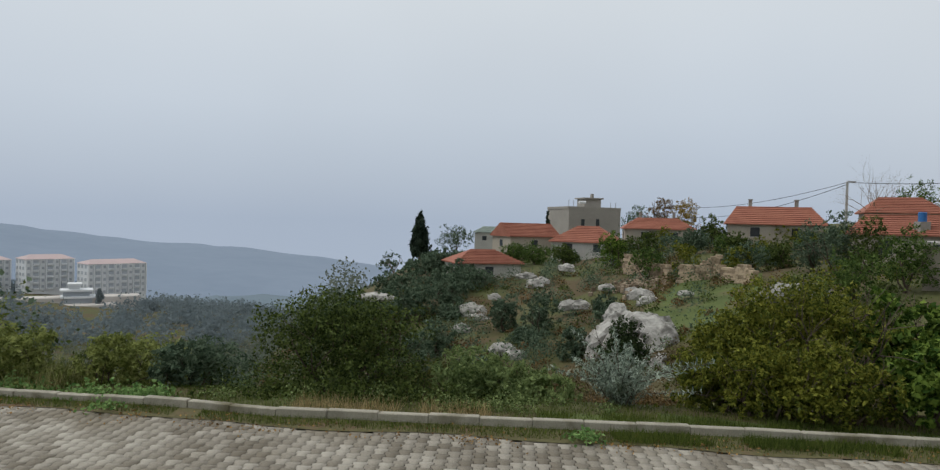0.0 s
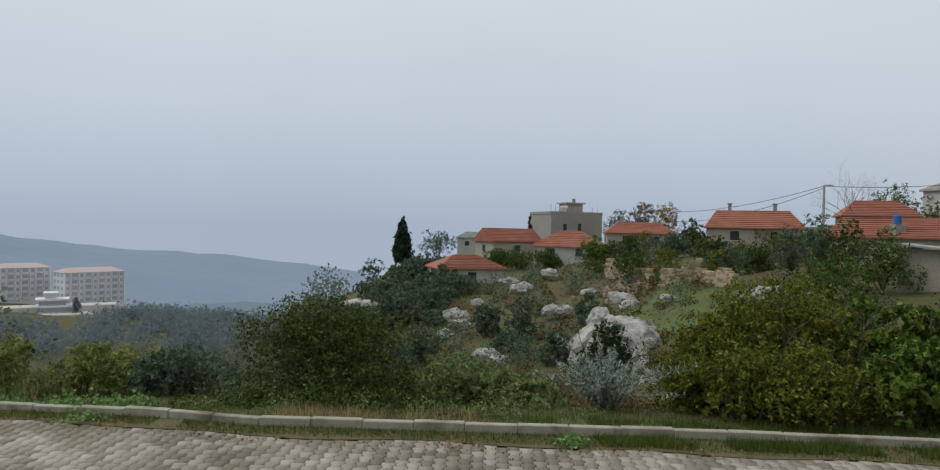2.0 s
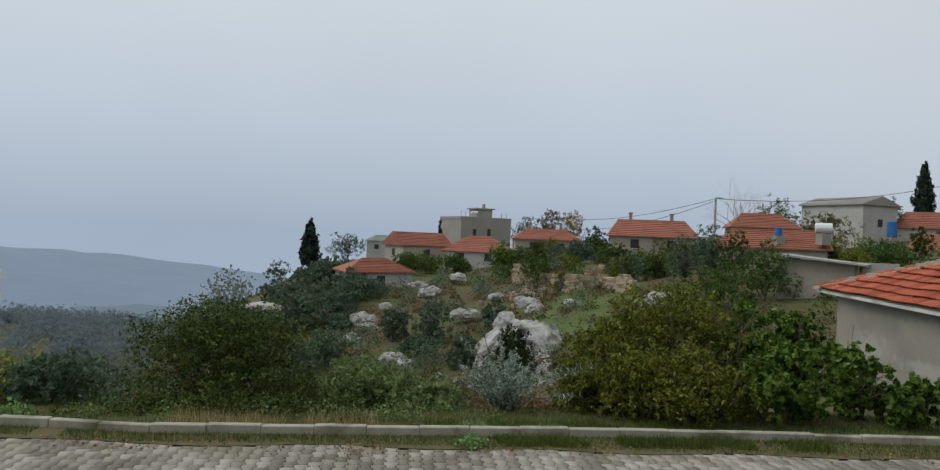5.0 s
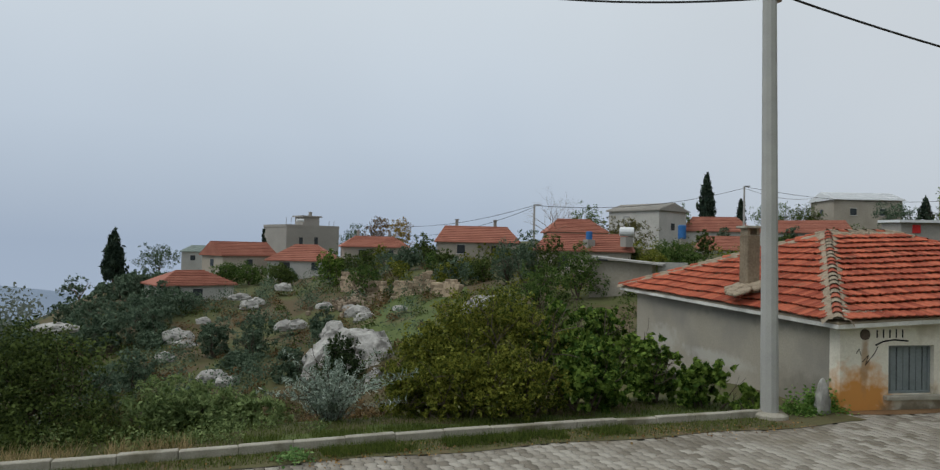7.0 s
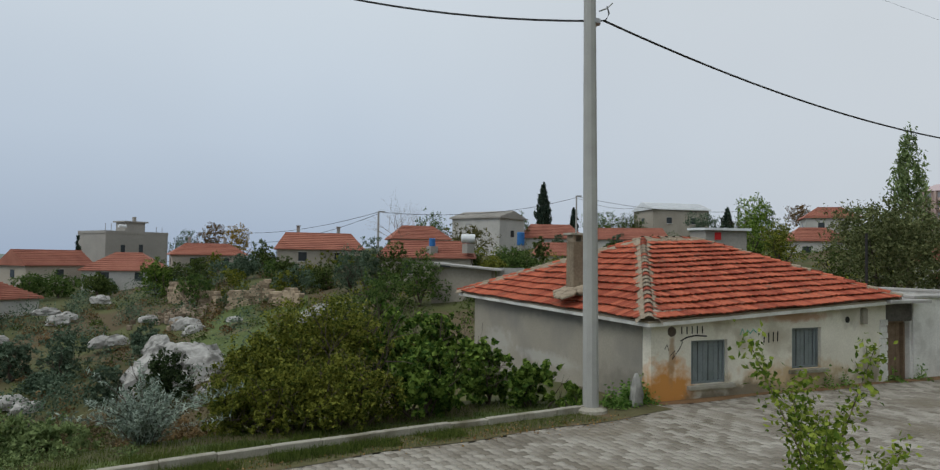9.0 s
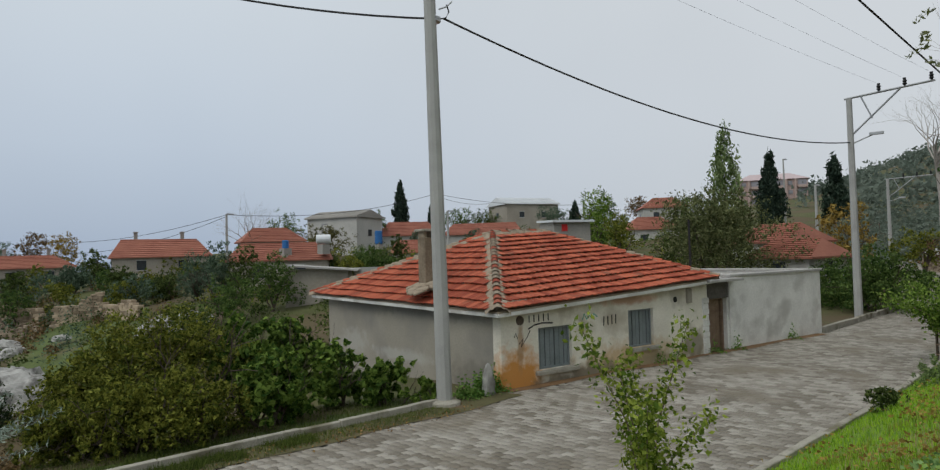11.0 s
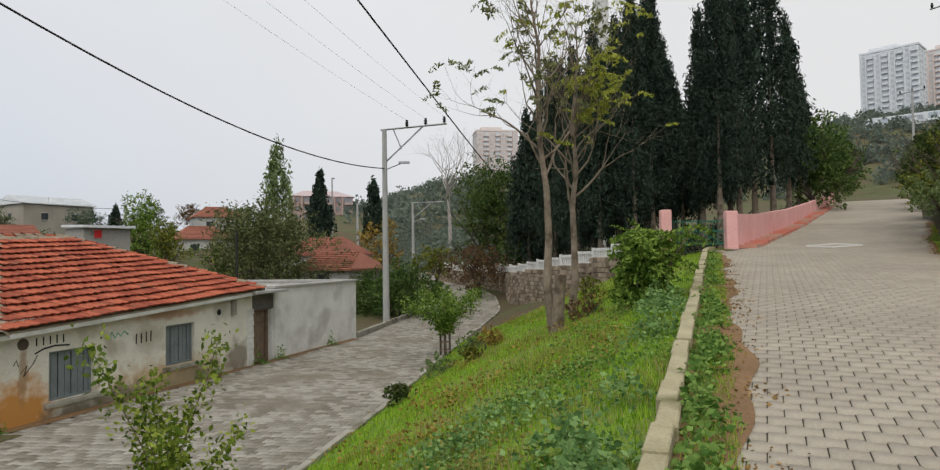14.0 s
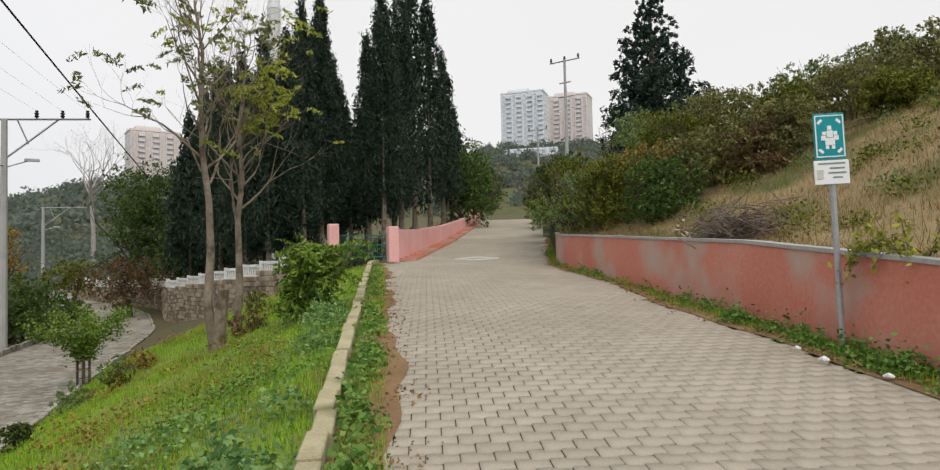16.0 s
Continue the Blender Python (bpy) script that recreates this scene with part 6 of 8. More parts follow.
cypress(on(73.4, 115, 0), 4.0, 12.6, "dark cypress above the village", 4500, 0.3)
cypress(on(77.8, 125, 0), 4.2, 11.5, "dark cypress above the village", 2500, 0.35)

# bare tree and the tall trees by the road
bare = thing("bare_tree", on(30.8, 80), "leafless pale tree above the roofs", "tree")
bs = Shape()
bt = on(30.8, 80)
bs.tube([bt - Vector((0, 0, 0.3)), bt + Vector((0, 0, 2.6))], [0.16, 0.11], 6)
for _ in range(9):
    branching(bs, bt + Vector((0, 0, 2.5)), (rng.normal() * 0.8, rng.normal() * 0.8, 0.9), 2.0, 0.06, 3, 0.45, 0.15, n=4)
part("trunk", bs, M_BARK, bare)

tree(on(69.6, 47, -0.4), 9.4, 7.9, leafy("dull willow leaf", (0.062, 0.078, 0.030), (0.185, 0.200, 0.085)), "broad dull green tree behind the annex", "tree", 0.3, 22000, 0.095, 44, M_BARKD, "", 0.10)
cypress(on(70.3, 49, 0), 3.2, 11.0, "light green poplar rising behind the annex", 4200, 0.12, name="poplar_tree", mat=leafy("pale poplar leaf", (0.11, 0.16, 0.06), (0.26, 0.33, 0.14)), ragged=0.2)
bush(on(80.2, 43, -0.3), 5.0, 4.0, 3.9, L_PINE, "dark thicket beside the power pole", count=9000, leaf=0.10, n=20)
bush(on(77.5, 46, -0.3), 4.0, 4.0, 3.0, L_PINE, "green thicket behind the annex", count=6000, leaf=0.10, n=16)
bush(on(83.0, 50, -0.3), 3.2, 3.0, 2.2, L_PINE, "green bush beside the road bend", count=3500, leaf=0.10, n=12)
tree(on(78.6, 62, -0.3), 5.0, 7.0, L_YELLOW, "brownish yellow tree behind the power pole", "tree", 0.2, 2600, 0.15, 14, M_BARKD)
tree(on(87.0, 52.5, -0.3), 6.0, 4.6, leafy("russet leaf", (0.07, 0.04, 0.022), (0.19, 0.115, 0.06)), "low spreading tree with russet leaves by the road", "tree", 0.24, 4200, 0.10, 18, M_BARKD, "", 0.3)
tree(on(83.3, 62, -0.3), 4.0, 4.6, L_AUTUMN, "yellowing tree by the road bend", "tree", 0.2, 3000, 0.12, 14, M_BARKD)
tree(on(88.7, 57, -0.3), 9.2, 12.6, leafy("deep green crown leaf", (0.030, 0.062, 0.015), (0.125, 0.175, 0.046)), "dense round green tree at the cemetery corner", "tree", 0.3, 20000, 0.13, 44, M_BARKD, "", 0.10)
tree(on(91.8, 51, -0.3), 6.0, 9.8, L_DARK, "dense dark tree in the cemetery", "tree", 0.3, 9000, 0.15, 22, M_BARKD, "", 0.12)
pale_base = on(84.4, 88)
pale_tree = thing("bare_tree", pale_base, "leafless pale tree rising behind the cemetery", "tree")
limbs = Shape()
limbs.tube([pale_base - Vector((0, 0, 0.3)), pale_base + Vector((0.2, 0, 5)), pale_base + Vector((0, 0.3, 10.8))], [0.30, 0.24, 0.18], 7)
for _ in range(11):
    branching(limbs, pale_base + Vector((0, 0.3, 10.6 - 2.0 * rng.random())), (rng.normal() * 0.75, rng.normal() * 0.75, 0.85), 3.1, 0.115, 4, 0.42, 0.16, n=4)
part("trunk", limbs, surface("pale grey bark", (0.26, 0.235, 0.21), (0.42, 0.39, 0.355), 0.9, 14, 2.0, 0.3), pale_tree)

# cypress grove of the cemetery
FENCE = line(((27.9, -6.0), (36.5, -2.6), (46.5, 0.2), (54, 0.6), (61, 3.0), (70, 8.2)))
grove = [(95.6, 37, 11.0, 2.2), (97.4, 35.5, 12.2, 2.0), (98.9, 38, 14.5, 2.2), (100.2, 35, 15.0, 1.8), (101.6, 37.5, 16.5, 2.0), (102.6, 41, 14.0, 1.9), (105.5, 39, 14.8, 2.0), (106.8, 38, 17.5, 2.1), (108.2, 42, 20.0, 2.2), (109.3, 47, 22.0, 2.4), (110.6, 50, 22.5, 2.6), (111.7, 55, 19.0, 2.8)]
grove += [(96.6, 45, 13.0, 2.8), (99.6, 45, 16.0, 2.6), (103.9, 48, 11.5, 2.8), (94.6, 48, 12.0, 3.2), (107.5, 52, 18.0, 2.8), (105.2, 50, 13.5, 2.8), (101.4, 54, 15.0, 3.0), (94.0, 58, 13.0, 3.6), (98.0, 56, 14.0, 3.4), (103.2, 60, 11.5, 4.0), (112.4, 62, 16.0, 3.2)]
grove += [(91.3, 49, 11.8, 2.8), (92.5, 52, 14.2, 3.2), (93.6, 43, 13.8, 2.6), (94.2, 48, 15.0, 3.0), (95.2, 52, 17.5, 3.2), (96.9, 50, 18.5, 3.2), (99.0, 50, 18.0, 3.0), (101.0, 47, 18.0, 2.8), (103.0, 52, 15.5, 3.2)]
for b, d, top, w in grove:
    p = on(b, d)
    h = top - p.z
    cypress(p, w * 1.18, h, "tall dense dark cypress in the cemetery", 13000 if d < 44 else 6500, 0.082 if d < 44 else 0.130, bole=min(0.3, 2.1 / h + 0.03), group="cemetery cypresses", ragged=0.16)
for b, d, w, h in ((114.2, 66, 6.5, 8.6), (113.4, 60, 5.5, 8.0), (115.0, 74, 5.5, 6.0)):
    tree(on(b, d), w, h, L_PINE, "bushy green pine beyond the pink wall", "pine_tree", 0.25, 6000, 0.15, 20, M_BARKD, "", 0.15)
mn = on(97.7, 66)
minaret = thing("minaret", mn, "slim white tapering minaret behind the cypresses", "tower")
part("shaft", Shape().tube([mn, mn + Vector((0, 0, 24))], [0.75, 0.62], 12), M_FENCE, minaret)
part("spire", Shape().tube([mn + Vector((0, 0, 24)), mn + Vector((0, 0, 30))], [0.66, 0.05], 12), M_CLEAN, minaret)

# two-stemmed ailanthus on the grass slope
def compound(tips, n_each, leaf, length, mat, parent, name="foliage"):
    pts = []
    for t in tips:
        for _ in range(n_each):
            d = rng.normal(size=3)
            d[2] = abs(d[2]) * 0.2 - 0.25
            d /= np.linalg.norm(d)
            for s in np.linspace(0.15, 1, 9):
                for side in (-1, 1):
                    o = np.cross(d, (0, 0, 1)) * side * leaf * 0.8
                    pts.append(np.array(t) + d * s * length + o + np.array((0, 0, -0.25 * s * s * length)) + rng.normal(size=3) * 0.015)
    part(name, leaves(name, np.array(pts), leaf, 2.4, droop=0.5), mat, parent)


def open_tree(base, top, first, label, foliage, leaf_share, mat, side=(0, 0)):
    """A tall leader with many fine, rising side branches; leaves only on some ends."""
    base, top = Vector(base), Vector(top)
    ob = thing("ailanthus_tree", base, label, "tree", "slope trees")
    sh, tips = Shape(), []
    n = 8
    spine = [base.lerp(top, i / n) + Vector((rng.normal(), rng.normal(), 0)) * 0.045 * (0 < i) for i in range(n + 1)]
    sh.tube([base - Vector((0, 0, 0.4))] + spine, [0.22] + [0.112 * (1 - 0.88 * i / n) for i in range(n + 1)], 9)
    for k in range(26):
        f = first + (1 - first) * (k + 0.5) / 26
        q = f * n
        p = spine[int(q)].lerp(spine[min(int(q) + 1, n)], q - int(q))
        a = k * 2.4 + rng.normal() * 0.4
        d = Vector((math.cos(a) + side[0], math.sin(a) + side[1], 0.85 + 0.5 * rng.random()))
        branching(sh, p, d, (1.55 - 0.9 * f) * rng.uniform(0.75, 1.2), 0.046 * (1.25 - f), 3 + (k % 2), 0.44, 0.26, tips, 4)
    part("trunk", sh, M_BARK, ob)
    order = rng.permutation(len(tips))[: int(len(tips) * leaf_share)]
    compound([tuple(tips[i]) for i in order], foliage, 0.062, 0.42, mat, ob, "crown")
    return ob


rng = np.random.default_rng(21)
L_LIME = leafy("yellowing compound leaf", (0.19, 0.225, 0.035), (0.46, 0.48, 0.095), 0.42)
L_FADED = leafy("faded compound leaf", (0.11, 0.13, 0.055), (0.27, 0.28, 0.13), 0.35)
open_tree((16.33, -1.12, ground(16.33, -1.12)), (16.35, -0.75, 8.8), 0.40, "tall grey-barked open tree losing its leaves", 1, 0.16, L_FADED)
leaning = open_tree(on(95.3, 18.9), (18.77, -2.05, 8.0), 0.34, "grey-barked open tree with sparse yellow-green leaves", 1, 0.09, L_LIME, (0, -0.30))
late = [tuple(spot(97.3, 18.4, 6.0) + Vector(rng.normal(size=3)) * 0.42) for _ in range(46)] + [tuple(spot(98.8, 18.4, 6.9) + Vector(rng.normal(size=3)) * 0.3) for _ in range(12)]
compound(late, 1, 0.062, 0.42, L_LIME, leaning, "late_leaves")
hold = Shape()
for c_ in late[::3]:
    c_ = Vector(c_)
    hold.tube([Vector((18.80, -1.95, 4.9 + 0.3 * (c_.z - 5))), Vector((18.80, -1.95, 5.2)).lerp(c_, 0.55) + Vector((0, 0, 0.12)), c_], [0.022, 0.013, 0.005], 4)
part("limb", hold, M_BARK, leaning)
stump = part("stub_trunk", Shape().tube([Vector((16.15, -1.2, ground(16.15, -1.2) - 0.3)), Vector((16.1, -1.25, 0.6)), Vector((16.05, -1.32, 1.25))], [0.17, 0.14, 0.125], 9), M_BARK)
tagged(stump, "cut-off side stem beside the ailanthus tree", "tree stump")

# fern-leaved bush by the kerb, saplings
fb = on(101.0, 15.8)
fern_bush = thing("sumac_bush", fb, "bushy green sapling with feathery compound leaves on the slope", "bush")
sh = Shape()
tips = []
for _ in range(12):
    q = Vector((rng.normal() * 0.27, rng.normal() * 0.27, 1.08))
    pts = [fb - Vector((0, 0, 0.2)), fb + q * 0.6, fb + q * rng.uniform(1.0, 1.5) + Vector((0, 0, 0.2))]
    sh.tube(pts, [0.03, 0.022, 0.012], 5)
    tips += [tuple(pts[1].lerp(pts[2], f)) for f in (0.1, 0.35, 0.6, 0.8, 1.0)] + [tuple(pts[0].lerp(pts[1], f) + Vector((rng.normal(), rng.normal(), 0)) * 0.2) for f in (0.5, 0.75)]
part("stem", sh, M_BARK, fern_bush)
compound(tips, 6, 0.06, 0.52, L_GREEN, fern_bush, "crown")


def sapling(base, h, w, label, mat, n, leaf, guard=False):
    base = Vector(base)
    ob = thing("sapling", base, label, "sapling", "road saplings")
    sh, pts = Shape(), []
    foot_ = base + Vector((0, 0, h * 0.38 if guard else 0))
    for k in range(16 if guard else 7):
        a = k * 2.4 + rng.normal() * 0.3
        reach = w * rng.uniform(0.25, 0.62)
        tip = foot_ + Vector((math.cos(a) * reach, math.sin(a) * reach, (h - foot_.z + base.z) * rng.uniform(0.55, 1.0)))
        mid_ = foot_.lerp(tip, 0.5) + Vector((-math.cos(a), -math.sin(a), 0)) * reach * 0.22
        stem = [foot_ - Vector((0, 0, 0.15)), mid_, tip]
        part("branch", Shape().tube(stem, [0.016, 0.011, 0.005], 5), M_BARK, ob)
        for f in np.linspace(0.15, 1, 12):
            pts.append(tuple(stem[0].lerp(mid_, f * 2) if f < 0.5 else mid_.lerp(tip, f * 2 - 1)))
    sh.tube([base - Vector((0, 0, 0.2)), base + Vector((0, 0, h * (0.45 if guard else 0.12)))], [0.035, 0.03], 6)
    part("stem", sh, M_BARK, ob)
    ctr = np.array(pts)
    k = rng.integers(0, len(ctr), n)
    part("crown", leaves("crown", ctr[k] + rng.normal(size=(n, 3)) * (0.14 if guard else 0.10), leaf, 1.5, droop=0.3), mat, ob)
    if guard:
        for i in range(6):
            a = i * math.pi / 3
            q = base + Vector((0.2 * math.cos(a), 0.2 * math.sin(a), 0))
            part("guard_slat", Shape().box((q.x, q.y, q.z + 0.45), (0.05, 0.03, 1.0), rz=math.degrees(a) + 90), M_BARKD, ob, "dark slat of the tree guard")
        for z in (0.2, 0.5, 0.85):
            part("guard_ring", Shape().tube([base + Vector((0.22 * math.cos(i * math.pi / 6), 0.22 * math.sin(i * math.pi / 6), z)) for i in range(13)], 0.016, 4), M_WOOD, ob)
    return ob


sapling((8.5, 4.0, -1.95), 2.75, 1.5, "young sapling with sparse yellow-green leaves beside the lower road", leafy("sapling leaf", (0.075, 0.125, 0.015), (0.28, 0.335, 0.055), 0.3), 3000, 0.060)
sapling(spot(84.5, 25.3, -1.95), 2.5, 2.7, "young tree in a slatted guard beside the lower road", L_GREEN, 6000, 0.065, True)

# small plants on the slope
for x, y, w, h, col, lab in ((20.3, 0.5, 0.9, 0.7, L_YELLOW, "small yellowing plant on the grass slope"), (19.2, 1.9, 1.3, 0.7, L_SAGE, "low sage-green shrub above the slope kerb"), (16.2, 2.5, 1.0, 0.55, L_DARK, "low dark shrub above the slope kerb"), (17.2, -2.0, 1.0, 0.8, L_BROWN, "russet dry weeds beside the tree"), (21.5, -2.6, 1.4, 0.9, L_AUTUMN, "yellowing shrub below the stone wall"), (22.0, 1.2, 1.2, 0.8, L_SAGE, "low sage-green shrub on the slope"), (24.0, -4.6, 1.0, 0.7, L_YELLOW, "yellow weeds near the gate"), (18.2, 0.9, 0.8, 0.5, L_AUTUMN, "small yellow-green plant on the slope")):
    bush((x, y, ground(x, y) - 0.1), w, w * 0.9, h, col, lab, "plant", 1500, 0.035, 10, "slope plants", 2.4)
yp = spot(145.2, 10.75)
wall_plant = thing("wall_plant", (yp.x, WALL_UP(yp.x) - 0.15, RW_TOP(yp.x)), "yellow-green plant leaning over the red wall beside the sign", "plant")
runners, runner_leaves = Shape(), []
for k in range(14):
    foot_ = Vector((yp.x - 0.5 + rng.random(), WALL_UP(yp.x) - 0.25, RW_TOP(yp.x) - 0.04))
    tip = foot_ + Vector((rng.normal() * 0.3, 0.25 + 0.35 * rng.random(), rng.uniform(-0.45, 0.5)))
    mid_ = foot_.lerp(tip, 0.5) + Vector((0, 0.05, 0.22))
    runners.tube([foot_, mid_, tip], [0.010, 0.008, 0.004], 4)
    runner_leaves += [tuple((foot_.lerp(mid_, f * 2) if f < 0.5 else mid_.lerp(tip, f * 2 - 1)) + Vector(rng.normal(size=3)) * 0.05) for f in rng.uniform(0.1, 1, 26)]
part("stem", runners, M_BARK, wall_plant)
part("crown", leaves("crown", np.array(runner_leaves), 0.06, 1.8, droop=0.3), leafy("yellow green weed", (0.15, 0.17, 0.025), (0.40, 0.40, 0.07), 0.35), wall_plant)

# ---- bank on the right of the upper road ----
def bank_at(x, back):
    y = WALL_UP(x) - back
    return Vector((x, y, road_up(x, WALL_UP(x)) + bank_rise(x, y)))


rng = np.random.default_rng(33)
L_THICK = leafy("olive brown thicket leaf", (0.095, 0.098, 0.030), (0.285, 0.275, 0.105), 0.35)
for x, back, w, h, col, lab in ((17, 2.2, 3.2, 2.6, L_PINE, "dense green shrub above the red wall"), (20, 1.2, 3.4, 3.0, L_AUTUMN, "olive-green shrub hanging over the wall"), (23, 1.0, 3.6, 3.4, L_SAGE, "olive-green thicket beside the road"), (26, 0.8, 4.0, 4.0, L_AUTUMN, "yellowing thicket beside the road"), (30, 0.8, 4.4, 4.6, L_DARK, "dark thicket beside the road"), (35, 0.8, 5.0, 4.8, L_PINE, "green thicket beside the road"), (41, 0.6, 5.0, 4.4, L_PINE, "green thicket beside the road"), (48, 0.6, 5.6, 4.6, L_DARK, "dark thicket near the crest"), (56, 0.6, 5.6, 4.0, L_PINE, "green thicket near the crest"), (21, 5, 4.4, 3.6, L_AUTUMN, "olive-brown shrub on the bank"), (26, 5, 4.8, 4.4, L_SAGE, "tall green shrub on the bank"), (31, 6, 5.0, 5.0, L_SAGE, "tall yellowing shrub on the bank"), (22.5, 2.6, 2.4, 3.0, leafy("russet leaf", (0.11, 0.045, 0.02), (0.26, 0.12, 0.055)), "russet autumn shrub in the thicket"), (19, 3.0, 3.0, 2.6, L_YELLOW, "ochre autumn shrub on the bank"), (17, 6, 3.0, 2.4, L_BROWN, "russet brown shrub on the bank"), (19, 9, 4.0, 3.0, L_AUTUMN, "yellowing shrub on the bank"), (24, 10, 4.6, 3.6, L_PINE, "green shrub on the bank"), (24.5, 2.0, 3.0, 3.4, L_BROWN, "brown autumn shrub in the thicket"), (17.5, 4.2, 3.6, 2.8, L_THICK, "olive-brown shrub on the bank"), (16.5, 7.5, 3.6, 2.6, L_THICK, "olive-brown shrub on the bank"), (20, 7, 4.6, 3.4, L_THICK, "olive-brown shrub on the bank"), (23, 7.5, 4.6, 4.0, L_SAGE, "green shrub on the bank"), (15, 11, 3.6, 2.2, L_AUTUMN, "yellowing shrub on the bank"), (18, 12, 4.4, 2.8, L_THICK, "olive-brown shrub on the bank"), (20.5, 3.4, 2.6, 2.4, L_SAGE, "sage-green shrub on the bank")):
    p = bank_at(x, back)
    bush(p - Vector((0, 0, 0.3)), w, w * 0.9, h, col, lab, count=8500, leaf=0.066 if x < 30 else 0.10, n=30, shell=0.35)
for x, back, w, h, col in ((16, 17, 5, 3.0, L_THICK), (13, 19, 5, 3.0, L_AUTUMN), (10, 21, 5, 2.8, L_SAGE), (10.5, 16, 4.4, 2.4, L_THICK), (7.5, 17, 4.4, 2.4, L_SAGE), (14.5, 14.5, 4.2, 2.2, L_THICK), (19, 16, 5, 3.2, L_THICK), (22, 19, 5, 3.6, L_SAGE), (7, 23, 5, 3.4, L_SAGE), (5, 21, 4, 3.0, L_SAGE), (3, 24, 5, 4.0, L_THICK), (27, 17, 5, 4.0, L_SAGE), (12, 16, 3, 1.8, L_AUTUMN), (8, 18, 3, 2.0, L_PINE)):
    bush(bank_at(x, back) - Vector((0, 0, 0.3)), w, w * 0.9, h, col, "dense shrub along the top of the bank", count=6500, leaf=0.090, n=26, group="bank top shrubs")
cp = bank_at(45.0, 10.4)
cp_h = 25.0 - cp.z
conifer = thing("conifer_tree", cp, "broad dark conifer above the bank", "tree")
part("trunk", Shape().tube([cp - Vector((0, 0, 0.5)), cp + Vector((0, 0, cp_h * 0.5)), cp + Vector((0, 0, cp_h * 0.96))], [0.42, 0.28, 0.05], 9), M_BARK, conifer)
tiers = []
for k in range(150):
    f = (k + rng.random()) / 150
    reach = 5.2 * (1 - f) ** 0.72 * rng.uniform(0.25, 0.92)
    a = k * 2.4 + rng.normal() * 0.3
    q = 0.55 + 1.35 * (1 - f)
    tiers.append((cp.x + math.cos(a) * reach, cp.y + math.sin(a) * reach, cp.z + cp_h * (0.06 + 0.92 * f), q, q, q * 0.62))
part("crown", leaves("crown", cloud(tiers, 38000, 0.25), 0.140, 3.0, droop=0.3), leafy("blue green conifer needle", (0.016, 0.034, 0.026), (0.060, 0.092, 0.066), 0.15), conifer)
pile = thing("brush_pile", bank_at(11.0, 0.9), "heap of cut dry brushwood on the wall top", "brushwood")
pl = Shape()
pc = bank_at(11.0, 0.9)
for _ in range(460):
    a, o = rng.uniform(0, math.pi), rng.normal(size=3) * np.array([0.60, 0.32, 0.20])
    c_ = pc + Vector(o) + Vector((0, 0, 0.28))
    dv = Vector((math.cos(a), math.sin(a) * 0.6, rng.normal() * 0.35)) * rng.uniform(0.2, 0.5)
    pl.tube([c_ - dv, c_ + dv * 0.2 + Vector(rng.normal(size=3)) * 0.05, c_ + dv], [0.012, 0.009, 0.004], 4, False)
part("brushwood", pl, surface("grey brushwood", (0.10, 0.075, 0.06), (0.23, 0.18, 0.145), 0.9, 18, 2.0, 0.3), pile)
pk = Shape()
for i in range(7):
    c_ = bank_at(13.2 + 0.3 * rng.normal(), 0.6 + 0.3 * rng.random()) + Vector((0, 0, 0.06 + 0.045 * i))
    a = rng.uniform(-1.1, 0.6)
    dv = Vector((math.cos(a), math.sin(a), rng.normal() * 0.35)) * rng.uniform(0.25, 0.6)
    pk.tube([c_ - dv, c_ + Vector((0, 0, 0.05 * rng.normal())), c_ + dv], [0.034, 0.03, 0.022], 6)
part("cut_wood", pk, surface("pale cut wood", (0.34, 0.27, 0.18), (0.52, 0.44, 0.32), 0.85, 20, 3, 0.3), pile, "pale cut branches")
br = thing("bare_shrub", bank_at(13, 20), "leafless shrub on the skyline of the bank", "bush")
bs2 = Shape()
for _ in range(6):
    branching(bs2, bank_at(13, 20), (rng.normal() * 0.4, rng.normal() * 0.4, 1), 2.0, 0.05, 3, 0.4, 0.3, n=4)
part("stem", bs2, M_BARK, br)


def t_pole(base, h, label, s=1.0):
    base = Vector(base)
    ob = thing("power_pole", base, label, "pole", "power poles")
    part("shaft", Shape().tube([base - Vector((0, 0, 0.5)), base + Vector((0, 0, h))], [0.20 * s, 0.12 * s], 8), M_CONC, ob)
    ax = Vector((0.85, 0.53, 0))
    for z, l in ((h - 0.15, 1.6), (h - 4.2, 0.8), (h - 2.6, 0.6)):
        part("crossarm", Shape().tube([base + Vector((0, 0, z)) - ax * l * s, base + Vector((0, 0, z)) + ax * l * s], 0.07 * s, 4), M_METAL, ob)
    for q in (-1.45, 0, 1.45):
        c_ = base + Vector((0, 0, h - 0.1)) + ax * q * s
        part("insulator", Shape().tube([c_, c_ + Vector((0, 0, 0.2)), c_ + Vector((0, 0, 0.5))], [0.05, 0.14, 0.08], 7), M_BLACK, ob)
    return ob


